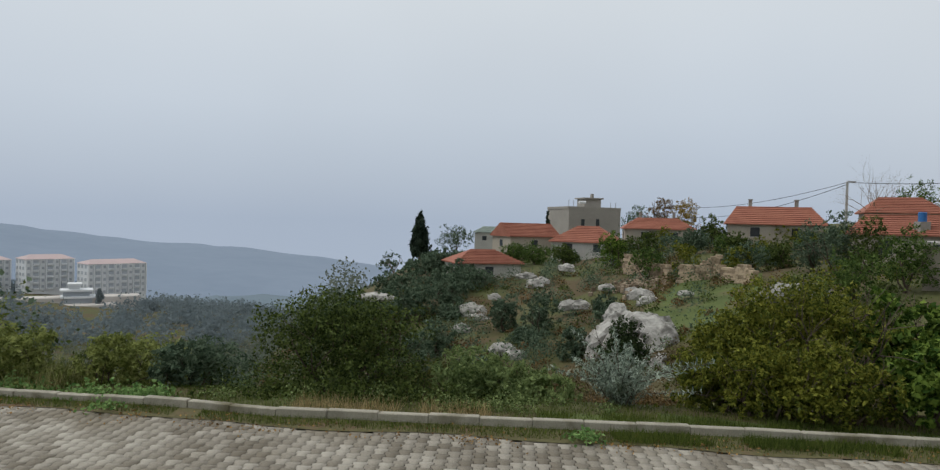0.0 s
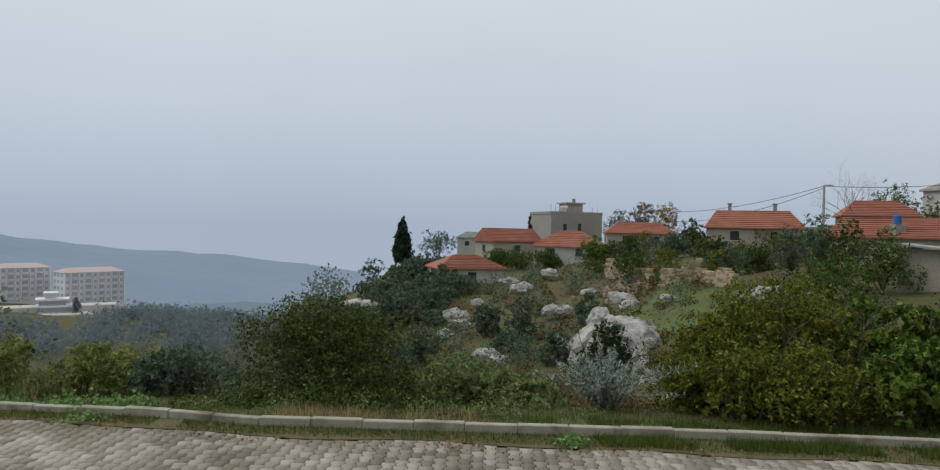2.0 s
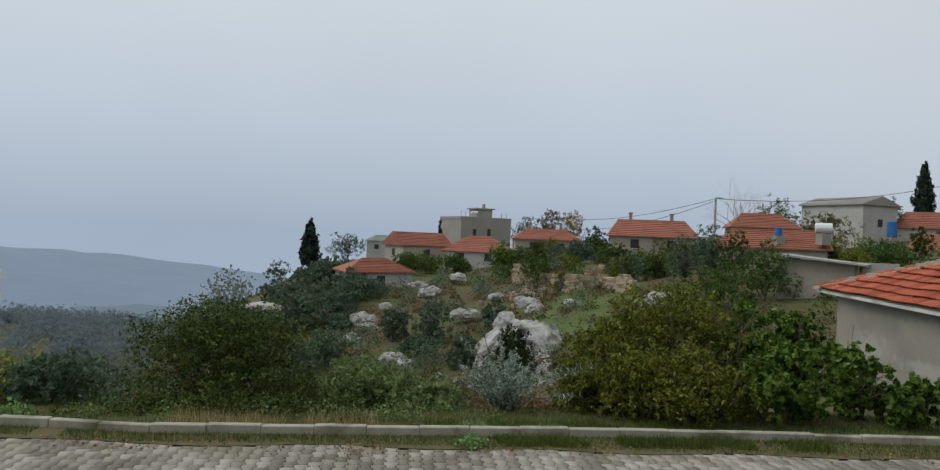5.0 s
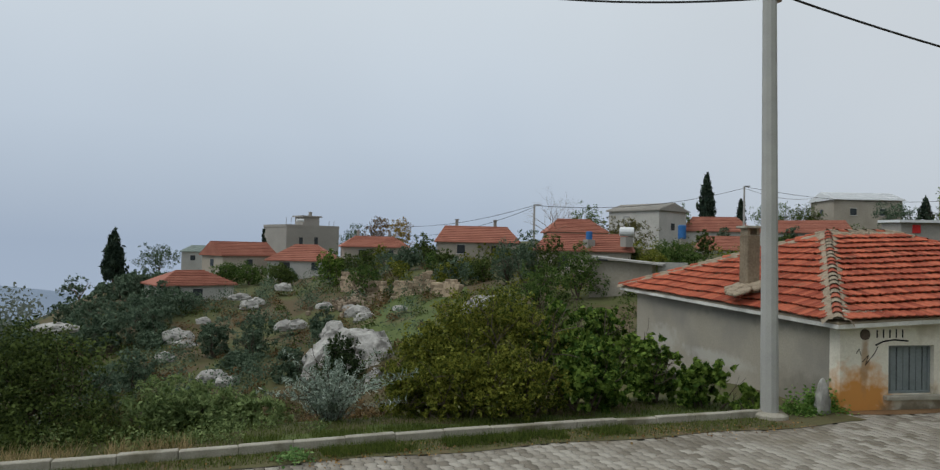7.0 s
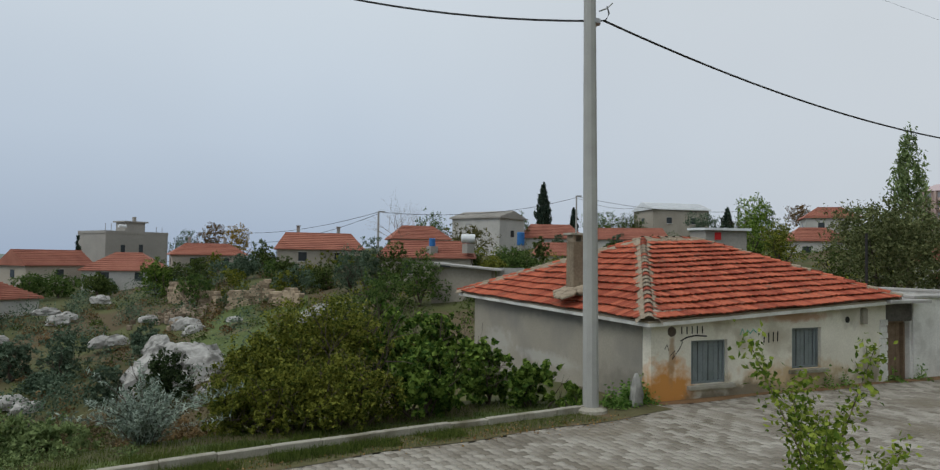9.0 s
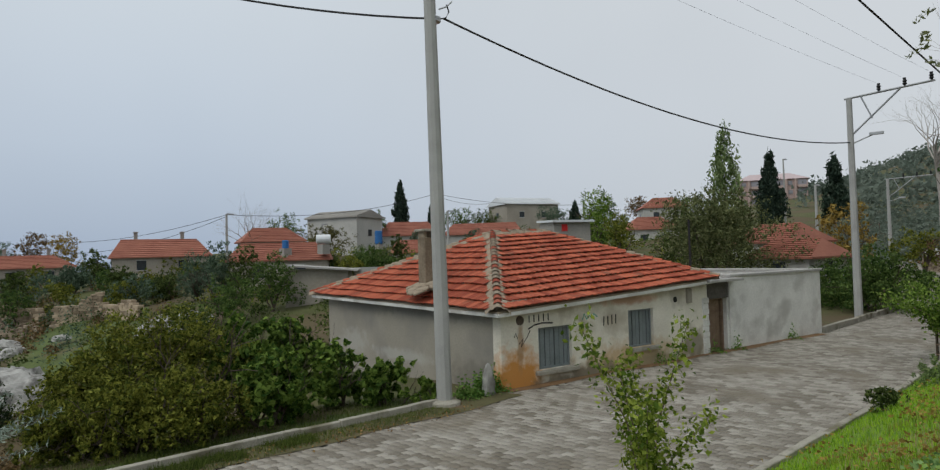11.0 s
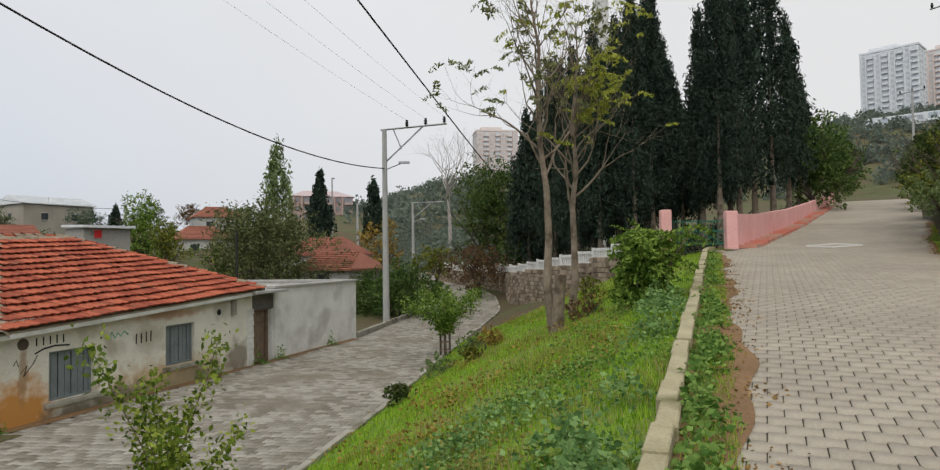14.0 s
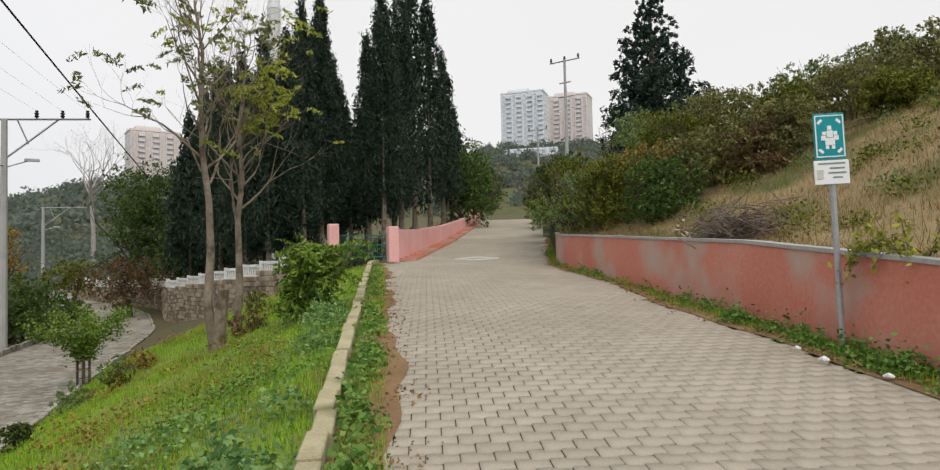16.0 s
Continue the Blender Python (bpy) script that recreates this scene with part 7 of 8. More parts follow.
q3 = spot(122.3, 75, 8.5)
t_pole(q3, 15.8, "tall power pole with crossarms beyond the bank", 1.15)
t_pole(spot(119.8, 130), 27.6 - spot(119.8, 130).z, "far power pole on the hill road", 1.3)
for b, d, top in ((28.96, 82, 7.3), (45.9, 100, 11.3), (51.9, 140, 13.4), (36.5, 92, 6.5), (47.2, 75, 6.8), (58.8, 105, 9.8), (60.9, 118, 10.5), (66.0, 100, 7.5), (76.6, 80, 8.2), (74.4, 120, 16.0)):
    p = on(b, d)
    ob = thing("street_pole", p, "grey village pole with a small lamp", "pole", "village poles")
    part("shaft", Shape().tube([p - Vector((0, 0, 0.3)), Vector((p.x, p.y, top))], [0.17, 0.12], 6), M_CONC, ob)
    part("lamp", Shape().box((p.x + 0.35, p.y - 0.2, top - 0.05), (0.8, 0.25, 0.15)), M_METAL, ob)
for a, b in (((28.96, 82, 7.2), (16.0, 125, 5.8)), ((28.96, 82, 7.2), (45.9, 100, 11.0)), ((45.9, 100, 11.0), (51.9, 140, 13.2)), ((45.9, 100, 11.2), (60.9, 118, 10.4)), ((28.96, 82, 7.0), (17.5, 120, 3.8))):
    wire(spot(*a), spot(*b), 1.2, 0.03, "thin overhead village cable", 14)
tagged(part("stove_pipe", Shape().tube([HM @ Vector((9.3, 0.6, 0.7)), HM @ Vector((9.3, 0.6, 2.75))], 0.045, 8), M_BLACK), "black iron stovepipe at the house roof", "pipe")
marker = rock((13.78, 11.12, -1.9), 0.46, 0.28, 0.72, "pale upright stone against the house corner", "standing_stone", rough=0.12, sub=3)
del marker["group"]


# ---- woods, grass and weeds ----
rng = np.random.default_rng(55)


def clumps(name, places, leaf, per, spread, mat, label, flat=0.6):
    """Foliage in many small heaps at (x, y, z, width)."""
    out = []
    for x, y, z, w in places:
        d = rng.normal(size=(per, 3))
        d /= np.linalg.norm(d, axis=1)[:, None]
        d[:, 2] = np.abs(d[:, 2])
        r = rng.uniform(0.5, 1.05, per)[:, None]
        out.append(np.array((x, y, z)) + d * r * np.array((w / 2, w / 2, w * flat)) + rng.normal(size=(per, 3)) * w * 0.05)
    tagged(part(name, leaves(name, np.concatenate(out), leaf, 1.5), mat), label, "vegetation", kind="stuff")


def scatter(n, b0, b1, d0, d1, w0, w1):
    out = []
    for _ in range(n):
        b = rng.uniform(b0, b1)
        d = math.sqrt(rng.uniform(d0 * d0, d1 * d1))
        p = spot(b, d)
        out.append((p.x, p.y, p.z - 0.2, rng.uniform(w0, w1)))
    return out


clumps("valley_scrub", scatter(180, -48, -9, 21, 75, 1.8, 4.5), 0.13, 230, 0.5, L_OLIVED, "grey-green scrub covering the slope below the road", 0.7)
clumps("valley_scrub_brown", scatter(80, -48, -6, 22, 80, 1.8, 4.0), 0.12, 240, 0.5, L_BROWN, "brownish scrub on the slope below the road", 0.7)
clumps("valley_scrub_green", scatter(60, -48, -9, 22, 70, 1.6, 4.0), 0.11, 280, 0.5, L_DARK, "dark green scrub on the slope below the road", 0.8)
# haze is put into the colours of these two woods, the farther one bluer
clumps("valley_wood", scatter(380, -52, -10, 75, 230, 4, 9), 0.38, 150, 0.5, surface("haze-tinted woods", (0.125, 0.152, 0.128), (0.195, 0.222, 0.182), 0.9, 2, 0.05, 0, by_island=0.25, thin=0.5), "valley woods with haze in their leaf colour", 0.75)
clumps("far_wood", [q for q in scatter(640, -55, -10, 230, 480, 7, 14) if not (-34.5 < math.degrees(math.atan2(q[0], q[1])) < -28.2 and 325 < math.hypot(q[0], q[1]) < 420)], 1.1, 75, 0.5, surface("haze-tinted far woods", (0.155, 0.195, 0.215), (0.205, 0.248, 0.268), 0.9, 1, 0.02, 0, by_island=0.15, thin=0.5), "woods far down the valley, paled in colour for mist", 0.7)
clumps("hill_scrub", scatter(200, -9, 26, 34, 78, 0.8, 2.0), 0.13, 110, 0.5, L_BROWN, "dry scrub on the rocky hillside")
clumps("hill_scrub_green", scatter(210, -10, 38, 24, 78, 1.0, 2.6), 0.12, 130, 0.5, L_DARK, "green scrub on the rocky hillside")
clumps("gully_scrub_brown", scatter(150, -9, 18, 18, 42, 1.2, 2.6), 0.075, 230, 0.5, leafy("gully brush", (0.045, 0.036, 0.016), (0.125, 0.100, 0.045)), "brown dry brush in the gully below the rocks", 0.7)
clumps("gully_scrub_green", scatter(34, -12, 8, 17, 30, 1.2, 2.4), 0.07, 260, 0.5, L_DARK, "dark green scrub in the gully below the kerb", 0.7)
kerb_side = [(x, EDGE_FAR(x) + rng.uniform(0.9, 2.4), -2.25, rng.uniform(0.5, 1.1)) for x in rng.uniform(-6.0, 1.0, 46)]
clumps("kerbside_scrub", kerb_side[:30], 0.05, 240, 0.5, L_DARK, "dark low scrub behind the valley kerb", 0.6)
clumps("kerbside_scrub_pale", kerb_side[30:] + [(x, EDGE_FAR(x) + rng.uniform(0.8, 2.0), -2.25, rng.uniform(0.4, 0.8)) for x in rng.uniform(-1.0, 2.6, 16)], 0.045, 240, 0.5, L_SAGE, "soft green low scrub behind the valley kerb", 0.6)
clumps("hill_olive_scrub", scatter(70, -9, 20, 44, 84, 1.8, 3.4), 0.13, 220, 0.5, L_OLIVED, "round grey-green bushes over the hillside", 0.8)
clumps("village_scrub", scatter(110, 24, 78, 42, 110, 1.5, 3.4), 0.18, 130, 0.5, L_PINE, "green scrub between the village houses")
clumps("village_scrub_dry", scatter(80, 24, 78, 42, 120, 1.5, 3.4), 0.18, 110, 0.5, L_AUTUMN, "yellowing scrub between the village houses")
# hill and crest woods share a green lightened for haze
clumps("hill_wood", scatter(750, 76, 135, 150, 420, 5, 10), 1.0, 65, 0.5, surface("haze-tinted green woods", (0.115, 0.148, 0.118), (0.185, 0.220, 0.178), 0.9, 1, 0.02, 0, by_island=0.3, thin=0.4), "wooded hill beyond the village")
clumps("crest_wood", scatter(70, 78, 92, 75, 140, 4, 8), 0.35, 220, 0.5, MATS["haze-tinted green woods"], "green trees behind the cemetery")
under = []
while len(under) < 60:
    x = rng.uniform(31, 66)
    y = rng.uniform(KERB_UP(x) + 2.0, FENCE(x) - 2.0)
    under.append((x, y, ground(x, y) - 0.2, rng.uniform(1.0, 2.0)))
clumps("cemetery_scrub", under, 0.11, 160, 0.5, L_CYP, "dark undergrowth between the cypresses")


def blades(name, pts, h, w, mat, label, lean=0.45):
    n = len(pts)
    a = rng.uniform(0, 2 * math.pi, n)
    s = np.stack([np.cos(a), np.sin(a), np.zeros(n)], 1)
    hh = (h * rng.uniform(0.5, 1.35, n))[:, None]
    b = rng.uniform(0, 2 * math.pi, n)
    top = np.stack([np.cos(b), np.sin(b), np.zeros(n)], 1) * hh * lean * rng.random((n, 1)) + np.array((0, 0, 1)) * hh
    p = np.array(pts)
    v = np.stack([p - s * w, p + s * w, p + top * 0.55 + s * w * 0.7, p + top], 1).reshape(-1, 3)
    i = np.arange(n)[:, None] * 4
    f = (i + np.array([[0, 1, 2, 0, 2, 3]])).ravel()
    tagged(part(name, raw_mesh(name, v, f, 3), mat), label, "grass", kind="stuff")


def slope_points(n, x0, x1, lo, hi, patch=None):
    out = []
    while len(out) < n:
        x = x0 + (x1 - x0) * rng.random() ** 1.25
        t = rng.uniform(lo, hi)
        y = KERB_UP(x) + 0.14 + (EDGE_NEAR(x) - 0.15 - KERB_UP(x) - 0.14) * t
        if patch is not None and noise.noise((x * 0.55, y * 0.55, patch)) < 0.02:
            continue
        out.append((x, y, ground(x, y) - 0.02))
    return out


blades("slope_grass", slope_points(84000, -3.0, 30, 0, 1), 0.10, 0.008, L_GRASS, "short bright green grass on the slope between the roads")
blades("slope_grass_tall", slope_points(18000, 3.5, 30, 0, 0.8, 4.0), 0.14, 0.006, leafy("yellow green blade", (0.13, 0.18, 0.025), (0.34, 0.37, 0.07), 0.3), "taller yellow-green grass patches on the slope")
blades("slope_grass_dry", slope_points(5500, 5, 30, 0, 0.7, 9.0), 0.18, 0.004, L_STRAW, "dry stalks among the slope grass")


def weeds(name, centres, n, r, leaf, mat, label, h=0.16):
    c = np.array(centres)
    k = rng.integers(0, len(c), n)
    o = rng.normal(size=(n, 3)) * np.array((r, r, 0))
    z = np.abs(rng.normal(size=n)) * h * np.exp(-(o[:, 0] ** 2 + o[:, 1] ** 2) / (2 * r * r))
    o[:, 2] = z + 0.02
    tagged(part(name, leaves(name, c[k] + o, leaf, 1.2, spread=0.4), mat), label, "weeds", kind="stuff")


weeds("slope_weeds", slope_points(56, 4, 20, 0.0, 0.40, 2.0), 5200, 0.22, 0.045, L_WEED, "broad-leaved weeds on the grass slope")
L_BLUE = leafy("bluish weed leaf", (0.10, 0.20, 0.06), (0.27, 0.41, 0.15), 0.35)
weeds("slope_weeds_blue", slope_points(30, 4.5, 11, 0.05, 0.42, 6.0), 3600, 0.24, 0.052, L_BLUE, "bluish-green weeds on the grass slope")
weeds("slope_weeds_russet", slope_points(60, 6.0, 13, 0.10, 0.55, 15.0), 3000, 0.28, 0.036, leafy("russet weed leaf", (0.13, 0.12, 0.03), (0.31, 0.27, 0.075), 0.3), "russet and olive dying weeds across the grass slope", 0.20)
weeds("slope_weeds_broad", [(x, KERB_UP(x) + 0.25 + 0.55 * rng.random(), road_up(x, KERB_UP(x)) - 0.02) for x in rng.uniform(4.5, 15, 60) if noise.noise((x * 0.8, 5, 2)) > 0.0], 1900, 0.15, 0.062, L_BLUE, "large-leaved weeds crowding the upper kerb", 0.24)
weeds("slope_weeds_yellow", slope_points(34, 8, 26, 0.15, 0.8, 12.0), 3400, 0.3, 0.05, L_YELLOW, "yellow and russet autumn weeds on the slope", 0.22)
ke = [(x, KERB_UP(x) - 0.18 - 0.20 * rng.random(), road_up(x, KERB_UP(x)) + 0.0) for x in np.concatenate([rng.uniform(3.5, 26, 120), rng.uniform(4, 14, 80)])]
ke = [(x, y - (0.16 * noise.noise((x * 0.7, 4, 1)) if x > 6 else 0), z) for x, y, z in ke if noise.noise((x * 0.9, 0, 21)) > -0.22]
weeds("kerb_weeds", ke, 4200, 0.12, 0.066, L_WEED, "green weeds on the soil strip beside the upper kerb", 0.13)
kb = [(x + rng.normal() * 0.05, KERB_UP(x) - 0.15 - 0.45 * rng.random(), road_up(x, KERB_UP(x))) for x in rng.uniform(3, 26, 9000) if noise.noise((x * 1.1, 2, 31)) > -0.2]
blades("kerb_grass", kb, 0.09, 0.004, L_GRASS, "grass beside the upper kerb")
we = [(x, WALL_UP(x) + 0.06 + 0.6 * wall_soil(x) * rng.random(), road_up(x, WALL_UP(x)) + 0.0) for x in np.concatenate([rng.uniform(3, 9.5, 60), rng.uniform(9.5, 30, 24)])]
weeds("wall_weeds", we, 4600, 0.13, 0.06, L_WEED, "weeds at the foot of the red wall", 0.16)
wg = [(x, WALL_UP(x) + 0.04 + 0.8 * wall_soil(x) * rng.random(), road_up(x, WALL_UP(x))) for x in 2 + 34 * rng.random(4200) ** 2.4]
blades("wall_grass", wg, 0.13, 0.005, L_GRASS, "grass at the foot of the red wall")
bp_ = []
for _ in range(84000):
    x, back = rng.uniform(0, 34), 0.3 + 26 * rng.random() ** 1.3
    y = WALL_UP(x) - back
    bp_.append((x, y, road_up(x, WALL_UP(x)) + bank_rise(x, y) - 0.03))
blades("bank_grass", bp_[:72000], 0.24, 0.007, leafy("bank straw", (0.20, 0.135, 0.055), (0.44, 0.31, 0.14), 0.4, spread=0.45), "dry straw-coloured grass on the bank", 1.1)
bsh = []
for _ in range(130):
    p = bank_at(rng.uniform(2, 34), 1.2 + 20 * rng.random())
    bsh.append((p.x, p.y, p.z - 0.15, rng.uniform(0.5, 1.6)))
clumps("bank_scrub", bsh[:60], 0.06, 220, 0.5, L_AUTUMN, "low yellowing scrub on the bank", 0.5)
clumps("bank_scrub_green", bsh[60:110], 0.06, 220, 0.5, L_SAGE, "low sage-green scrub on the bank", 0.5)
clumps("bank_scrub_brown", bsh[110:], 0.06, 220, 0.5, L_BROWN, "low brown scrub on the bank", 0.5)
bright = [(x, EDGE_FAR(x) - 0.1 - 0.55 * rng.random(), ROAD_LOW(x)) for x in rng.uniform(2.2, 8.5, 7000)] + [(x, EDGE_FAR(x) + 0.18 + 0.9 * rng.random(), ROAD_LOW(x) - 0.03) for x in rng.uniform(1.0, 8.0, 6000)]
blades("kerb_tuft_grass", [p for p in bright if noise.noise((p[0] * 1.3, p[1] * 1.3, 3)) > -0.12], 0.13, 0.006, L_VERGE, "lush green grass growing over the valley kerb")
blades("bank_grass_green", bp_[72000:], 0.20, 0.008, L_VERGE, "green grass among the dry stalks on the bank")
vk = [(x, EDGE_FAR(x) - 0.08 - (0.45 + 0.3 * smooth((x + 1) / 6)) * rng.random() ** 1.4, ROAD_LOW(x)) for x in rng.uniform(-13, 12, 15000) if noise.noise((x * 0.8, 0, 8)) > -0.45 or x > 1]
blades("gutter_grass", vk, 0.08, 0.006, L_VERGE, "grass in the gutter of the lower road")
vo = []
for x in rng.uniform(-14, 12.3, 30000):
    y = EDGE_FAR(x) + 0.18 + 2.2 * rng.random() ** 1.5
    vo.append((x, y, ground(x, y) - 0.03))
blades("verge_grass", vo, 0.11, 0.006, L_VERGE, "grass behind the valley kerb")
st = []
for x in np.concatenate([rng.uniform(-4.2, 0.2, 1500), rng.uniform(-12, -9, 500)]):
    if noise.noise((x * 1.1, 3, 2)) > -0.1:
        y = EDGE_FAR(x) + 0.2 + 0.8 * rng.random()
        st.append((x, y, ground(x, y) - 0.03))
blades("dry_tufts", st, 0.30, 0.005, L_STRAW, "dry straw tufts behind the kerb", 0.9)
tall = []
for x in rng.uniform(-14, -9.0, 2200):
    y = EDGE_FAR(x) + 0.4 + 3.0 * rng.random()
    tall.append((x, y, ground(x, y) - 0.03))
blades("tall_grass", tall, 0.55, 0.010, leafy("pale tall grass", (0.13, 0.15, 0.05), (0.32, 0.32, 0.14), 0.3), "tall pale grass at the road's end", 0.6)
gw = [(x, EDGE_FAR(x) + 0.3 + 0.5 * rng.random(), ROAD_LOW(x) + 0.02) for x in rng.uniform(-13, -6.5, 30)] + [(1.7, 11.75, -1.98)] * 2 + [(-7.2, 12.75, -1.98)]
weeds("gutter_weeds", gw, 2600, 0.17, 0.07, L_BLUE, "leafy weeds beside the valley kerb", 0.14)
hw = [(x, EDGE_FAR(x) - 0.1 - 0.12 * rng.random(), -2.0) for x in rng.uniform(13.2, 30, 5)] + [(13.1 + 1.3 * rng.random(), 11.2 + 0.3 * rng.random(), -2.0) for _ in range(22)]
weeds("house_weeds", hw, 2600, 0.14, 0.07, L_WEED, "weeds along the foot of the house wall", 0.30)

# ---- scribbles and stains on the house front ----
M_INK = surface("black spray paint", (0.012, 0.012, 0.012), (0.03, 0.03, 0.03), 0.7, 20, 2, 0.0)
M_AQUA = surface("faded aqua paint", (0.10, 0.38, 0.28), (0.22, 0.52, 0.42), 0.8, 20, 2, 0.0)


def strokes(lines, mat, label, r=0.016):
    sh = Shape()
    for ln in lines:
        sh.tube([HM @ Vector((u, -0.004, z)) for u, z in ln], r, 4)
    return tagged(part("scribble", sh, mat), label, "graffiti")


strokes([[(1.02, -0.05), (1.02, -0.24)], [(1.2, -0.04), (1.2, -0.24)], [(1.38, -0.04), (1.38, -0.24)], [(1.56, -0.03), (1.56, -0.24)], [(1.74, -0.04), (1.74, -0.24)], [(0.98, -0.42), (1.2, -0.33), (1.5, -0.29), (1.9, -0.32)]], M_INK, "black sprayed scribble with an underline on the whitewash", 0.02)
strokes([[(4.05, -0.30), (4.03, -0.58)], [(4.22, -0.30), (4.22, -0.58)], [(4.40, -0.28), (4.40, -0.56)], [(4.58, -0.27), (4.57, -0.56)]], M_INK, "black sprayed upright strokes on the whitewash", 0.02)
strokes([[(3.12, -0.33), (3.2, -0.16), (3.3, -0.33), (3.4, -0.2), (3.5, -0.3), (3.62, -0.18), (3.75, -0.28)]], M_AQUA, "faded aqua scrawl on the whitewash", 0.02)
strokes([[(0.45, -0.62), (0.52, -0.50), (0.58, -0.66)], [(0.62, -0.82), (0.78, -0.66), (0.70, -0.9), (0.95, -0.62), (1.05, -0.45)]], M_INK, "faint black scrawl below the broken lamp", 0.011)
# dark disc stands in for the shaded hole; no opening is cut
hole_ = part("vent_hole", Shape().tube([HM @ Vector((7.55, -0.012, 0.0)), HM @ Vector((7.55, 0.05, 0.0))], 0.10, 12), M_DARK)
tagged(hole_, "round flue hole in the whitewash, its dark painted on a disc", "vent")
tagged(part("vent_hole", Shape().tube([HM @ Vector((0.68, -0.03, -0.16)), HM @ Vector((0.68, 0.05, -0.16))], [0.13, 0.15], 12), M_BARKD), "rusty round patch below the eaves", "vent")
tagged(part("drain_stub", Shape().box((8.25, -0.05, 0.1), (0.22, 0.14, 0.5), m=HM, ch=0.03), M_WALL_SIDE), "grey cement stub on the house front", "masonry")


# litter by the red wall
for b, d, s in ((141.3, 10.1, 0.07), (145.2, 9.5, 0.06), (139.6, 10.7, 0.05)):
    p = spot(b, d)
    q_ = Shape()
    q_.tube([(p.x - s, p.y, road_up(p.x, p.y) + 0.05), (p.x - s * 0.3, p.y + 0.03, road_up(p.x, p.y) + 0.07), (p.x + s, p.y + 0.02, road_up(p.x, p.y) + 0.05)], [s * 0.3, s * 0.55, s * 0.2], 7)
    tagged(part("litter", q_, M_SIGNWHITE), "crumpled white paper scrap on the verge", "litter", "scraps on the verge")

# manhole frame on the upper road
mh = Shape()
corners = [(27.2, -12.4), (28.5, -12.0), (29.0, -13.4), (27.7, -13.8)]
for (xa, ya), (xb, yb) in zip(corners, corners[1:] + corners[:1]):
    mh.tube([(xa, ya, road_up(xa, ya) + 0.0), (xb, yb, road_up(xb, yb) + 0.0)], 0.055, 4)
tagged(part("manhole", mh, surface("pale manhole concrete", (0.40, 0.385, 0.36), (0.52, 0.50, 0.47), 0.9, 20, 2, 0.2)), "pale square concrete manhole surround in the road", "manhole")


# ---- pavers ----
def paver_template(w, l, d, hgt=0.016, gap=0.005):
    x0, x1 = -w / 2 + gap, w / 2 - gap
    top = [(x0, d), (-0.07 * w, d), (0.07 * w, -d), (x1, -d)]
    out = [(x0, -l / 2 - d + gap), (-0.07 * w, -l / 2 - d + gap), (0.07 * w, -l / 2 + d + gap), (x1, -l / 2 + d + gap)]
    out += [(x, l / 2 + y - gap) for x, y in reversed(top)]
    ring = np.array(out)
    c = ring.mean(0)
    inner = c + (ring - c) * np.array([(w - 0.010) / w, (l - 0.008) / l])
    v = np.concatenate([np.c_[ring, np.full(8, -hgt * 0.7)], np.c_[inner, np.zeros(8)]])
    f = []
    for i in range(8):
        j = (i + 1) % 8
        f += [(i, j, 8 + j), (i, 8 + j, 8 + i)]
    f += [(8, 9, 14), (8, 14, 15), (9, 10, 13), (9, 13, 14), (10, 11, 12), (10, 12, 13)]
    return v, np.array(f)


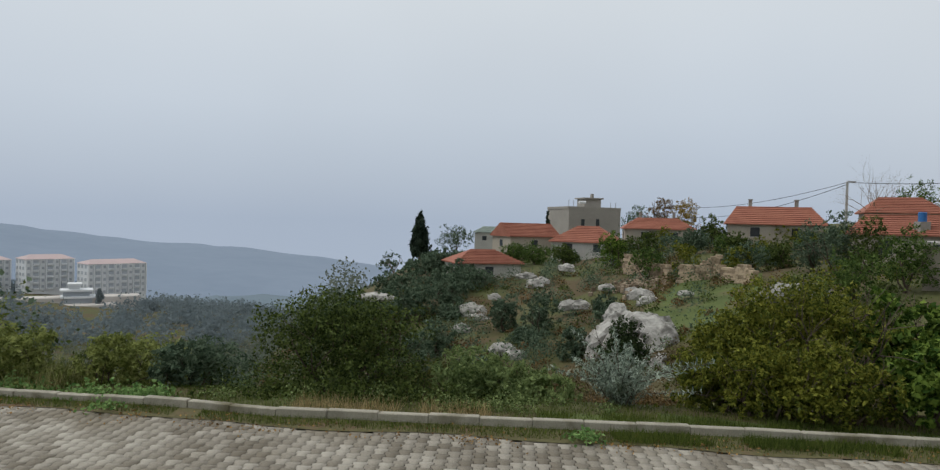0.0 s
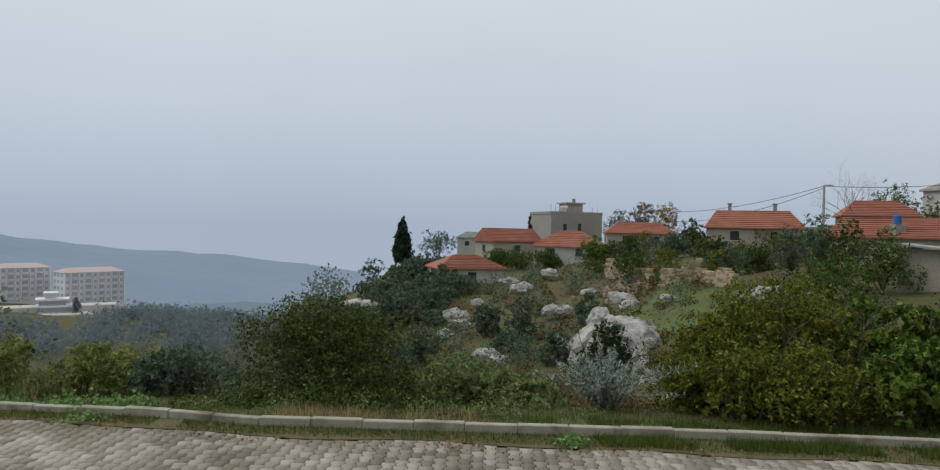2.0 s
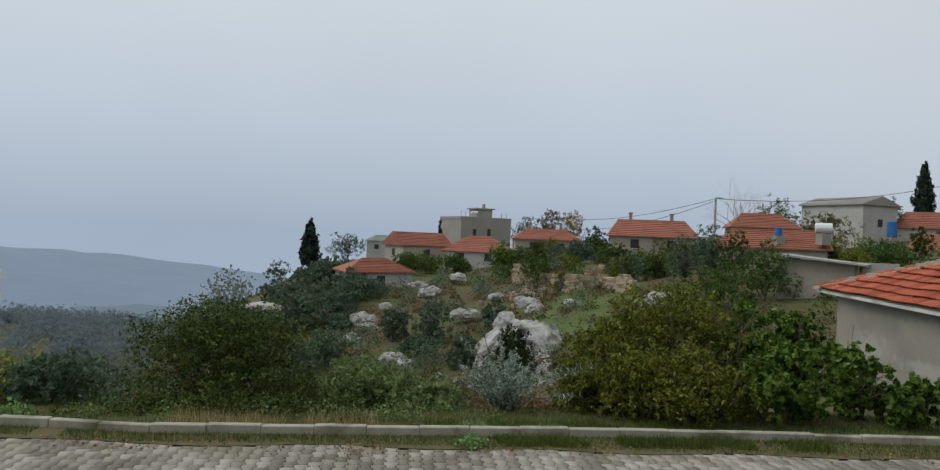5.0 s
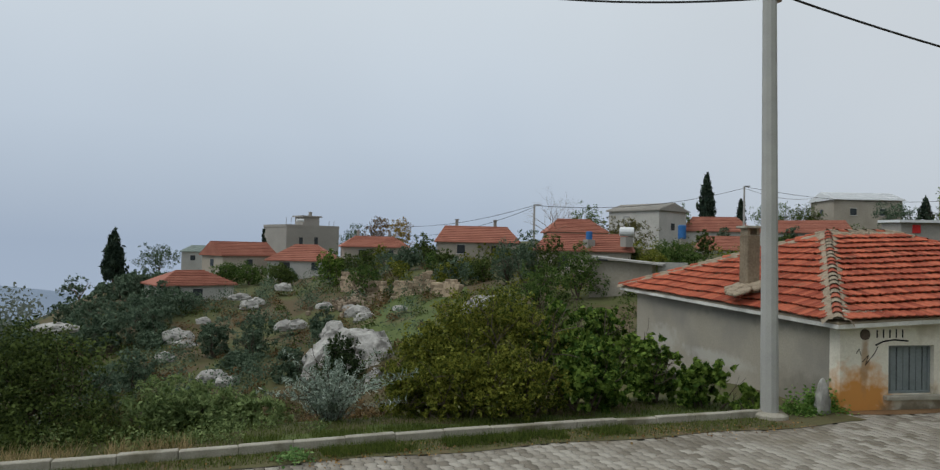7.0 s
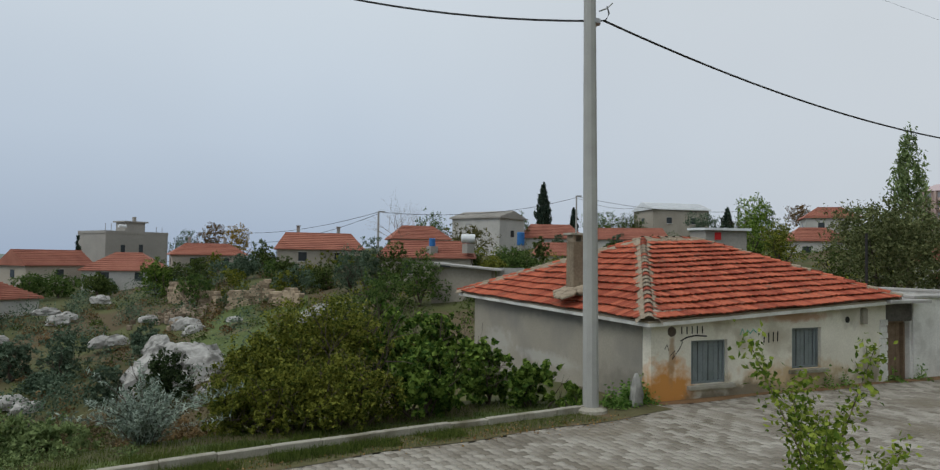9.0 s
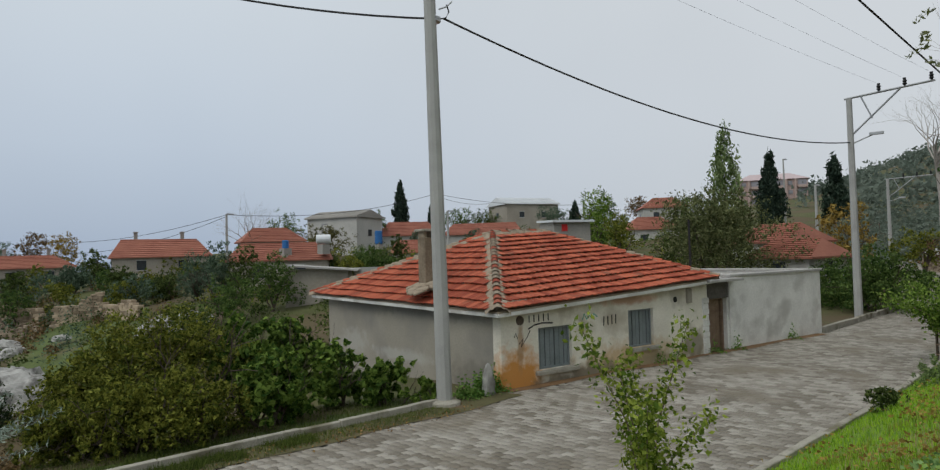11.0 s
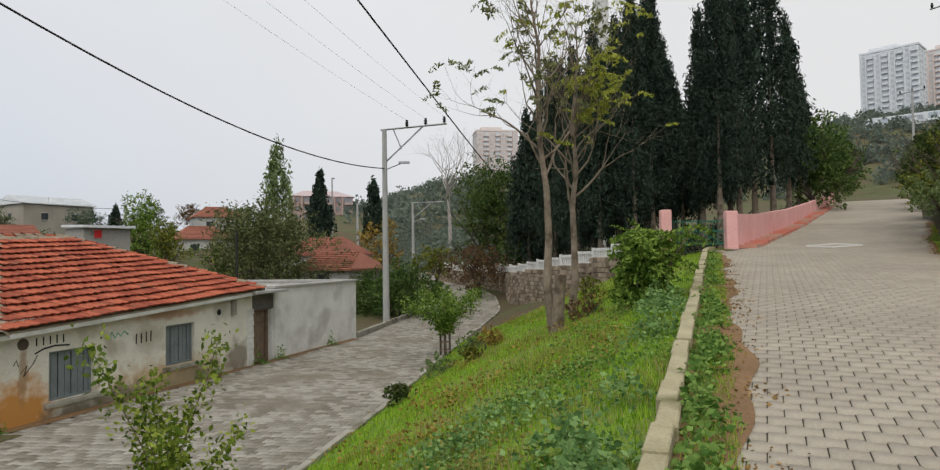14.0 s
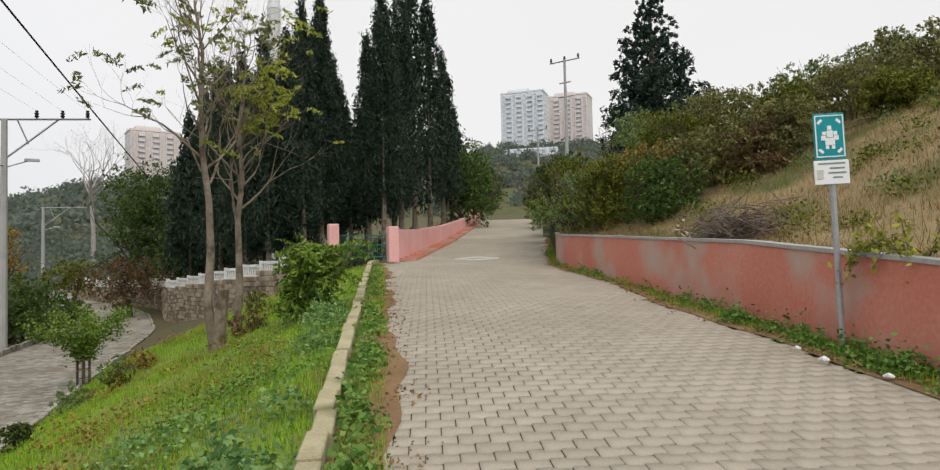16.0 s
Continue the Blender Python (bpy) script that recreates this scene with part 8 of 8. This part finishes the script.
def lay(name, origin, along, ns, nc, w, l, keep, zfun, mat, parent, pick=None, single_mat=None):
    """Rows of pavers across a road; pick chooses the ones that are objects of their own."""
    v0, f0 = paver_template(w, l, 0.020)
    a = Vector((along[0], along[1], 0)).normalized()
    c = Vector((a.y, -a.x, 0))
    me1 = None
    vs, fs, n = [], [], 0
    count = 0
    for i in range(ns):
        for j in range(nc):
            cc = (j + (0.5 if i % 2 else 0)) * w
            x, y = origin[0] + a.x * i * l + c.x * cc, origin[1] + a.y * i * l + c.y * cc
            if not keep(x, y):
                continue
            z = zfun(x, y) + rng.normal() * 0.0015
            dzx, dzy = (zfun(x + 0.1, y) - zfun(x - 0.1, y)) / 0.2, (zfun(x, y + 0.1) - zfun(x, y - 0.1)) / 0.2
            tx, ty = rng.normal() * 0.004, rng.normal() * 0.004
            wx = c.x * v0[:, 0] + a.x * v0[:, 1]
            wy = c.y * v0[:, 0] + a.y * v0[:, 1]
            if pick is not None and count < 290 and pick(x, y):
                if me1 is None:
                    me1 = raw_mesh("paver", np.c_[c.x * v0[:, 0] + a.x * v0[:, 1], c.y * v0[:, 0] + a.y * v0[:, 1], v0[:, 2]], f0.ravel(), 3)
                    me1.materials.append(single_mat)
                ob = part("paver", me1, single_mat, parent)
                ob.matrix_basis = ob.matrix_basis @ Matrix.Translation((x, y, z)) @ Matrix.Rotation(-math.atan(dzx) + tx, 4, "Y") @ Matrix.Rotation(math.atan(dzy) + ty, 4, "X")
                count += 1
                continue
            vs.append(np.c_[x + wx, y + wy, z + v0[:, 2] + wx * (dzx + tx) + wy * (dzy + ty)])
            fs.append(f0 + n * len(v0))
            n += 1
    ob = part(name, raw_mesh(name, np.concatenate(vs), np.concatenate(fs).ravel(), 3), mat, parent)
    return tagged(ob, kind="stuff")


L_FALLEN = leafy("fallen leaf", (0.13, 0.075, 0.03), (0.38, 0.24, 0.09), 0.2)
fl = [(x, KERB_UP(x) - 0.3 - 0.55 * rng.random(), road_up(x, KERB_UP(x)) + 0.01) for x in rng.uniform(3.5, 22, 140)]
weeds("fallen_leaves", fl, 1500, 0.14, 0.035, L_FALLEN, "dry fallen leaves on the soil strip beside the kerb", 0.008)
fw = [(x, WALL_UP(x) + wall_soil(x) * rng.uniform(0.3, 1.25), road_up(x, WALL_UP(x)) + 0.01) for x in rng.uniform(4, 34, 160)]
weeds("fallen_leaves_wall", fw, 2600, 0.16, 0.04, L_FALLEN, "dry fallen leaves at the foot of the red wall", 0.008)
fg = [(x, EDGE_FAR(x) - 0.3 - 0.7 * rng.random(), ROAD_LOW(x) + 0.012) for x in rng.uniform(-10, 13, 120)]
weeds("fallen_leaves_gutter", fg, 1100, 0.2, 0.04, L_FALLEN, "dry fallen leaves in the gutter of the lower road", 0.008)


edge_up = lambda x: KERB_UP(x) - 0.72 - 0.12 * math.sin(x * 0.9) - 0.06 * math.sin(x * 3.1) + 0.15 + 0.09 * noise.noise((x * 2.3, 0, 5))
lay("pavers", (-6.0, 6.2), (0.9397, -0.3420), 272, 66, 0.285, 0.225, lambda x, y: x < 42.0 and y < edge_up(x) and y > WALL_UP(x) + wall_soil(x), road_up, M_PAVER_UP, road_upper, lambda x, y: 4.0 < x < 9.5 and y > -5.6, M_PAVER_ONE)
edge_lo = lambda x: EDGE_FAR(x) - (0.55 + 0.28 * smooth((x + 1) / 6) + 0.08 * math.sin(x * 1.7) if x < 13.6 else 0.3 + 0.1 * math.sin(x * 1.3) if x < 31 else 0.2)
lay("pavers", (-13.5, 15.2), (1.0, -0.06), 300, 56, 0.25, 0.20, lambda x, y: EDGE_NEAR(x) + 0.05 < y < edge_lo(x), low_z, M_PAVER, road_low)
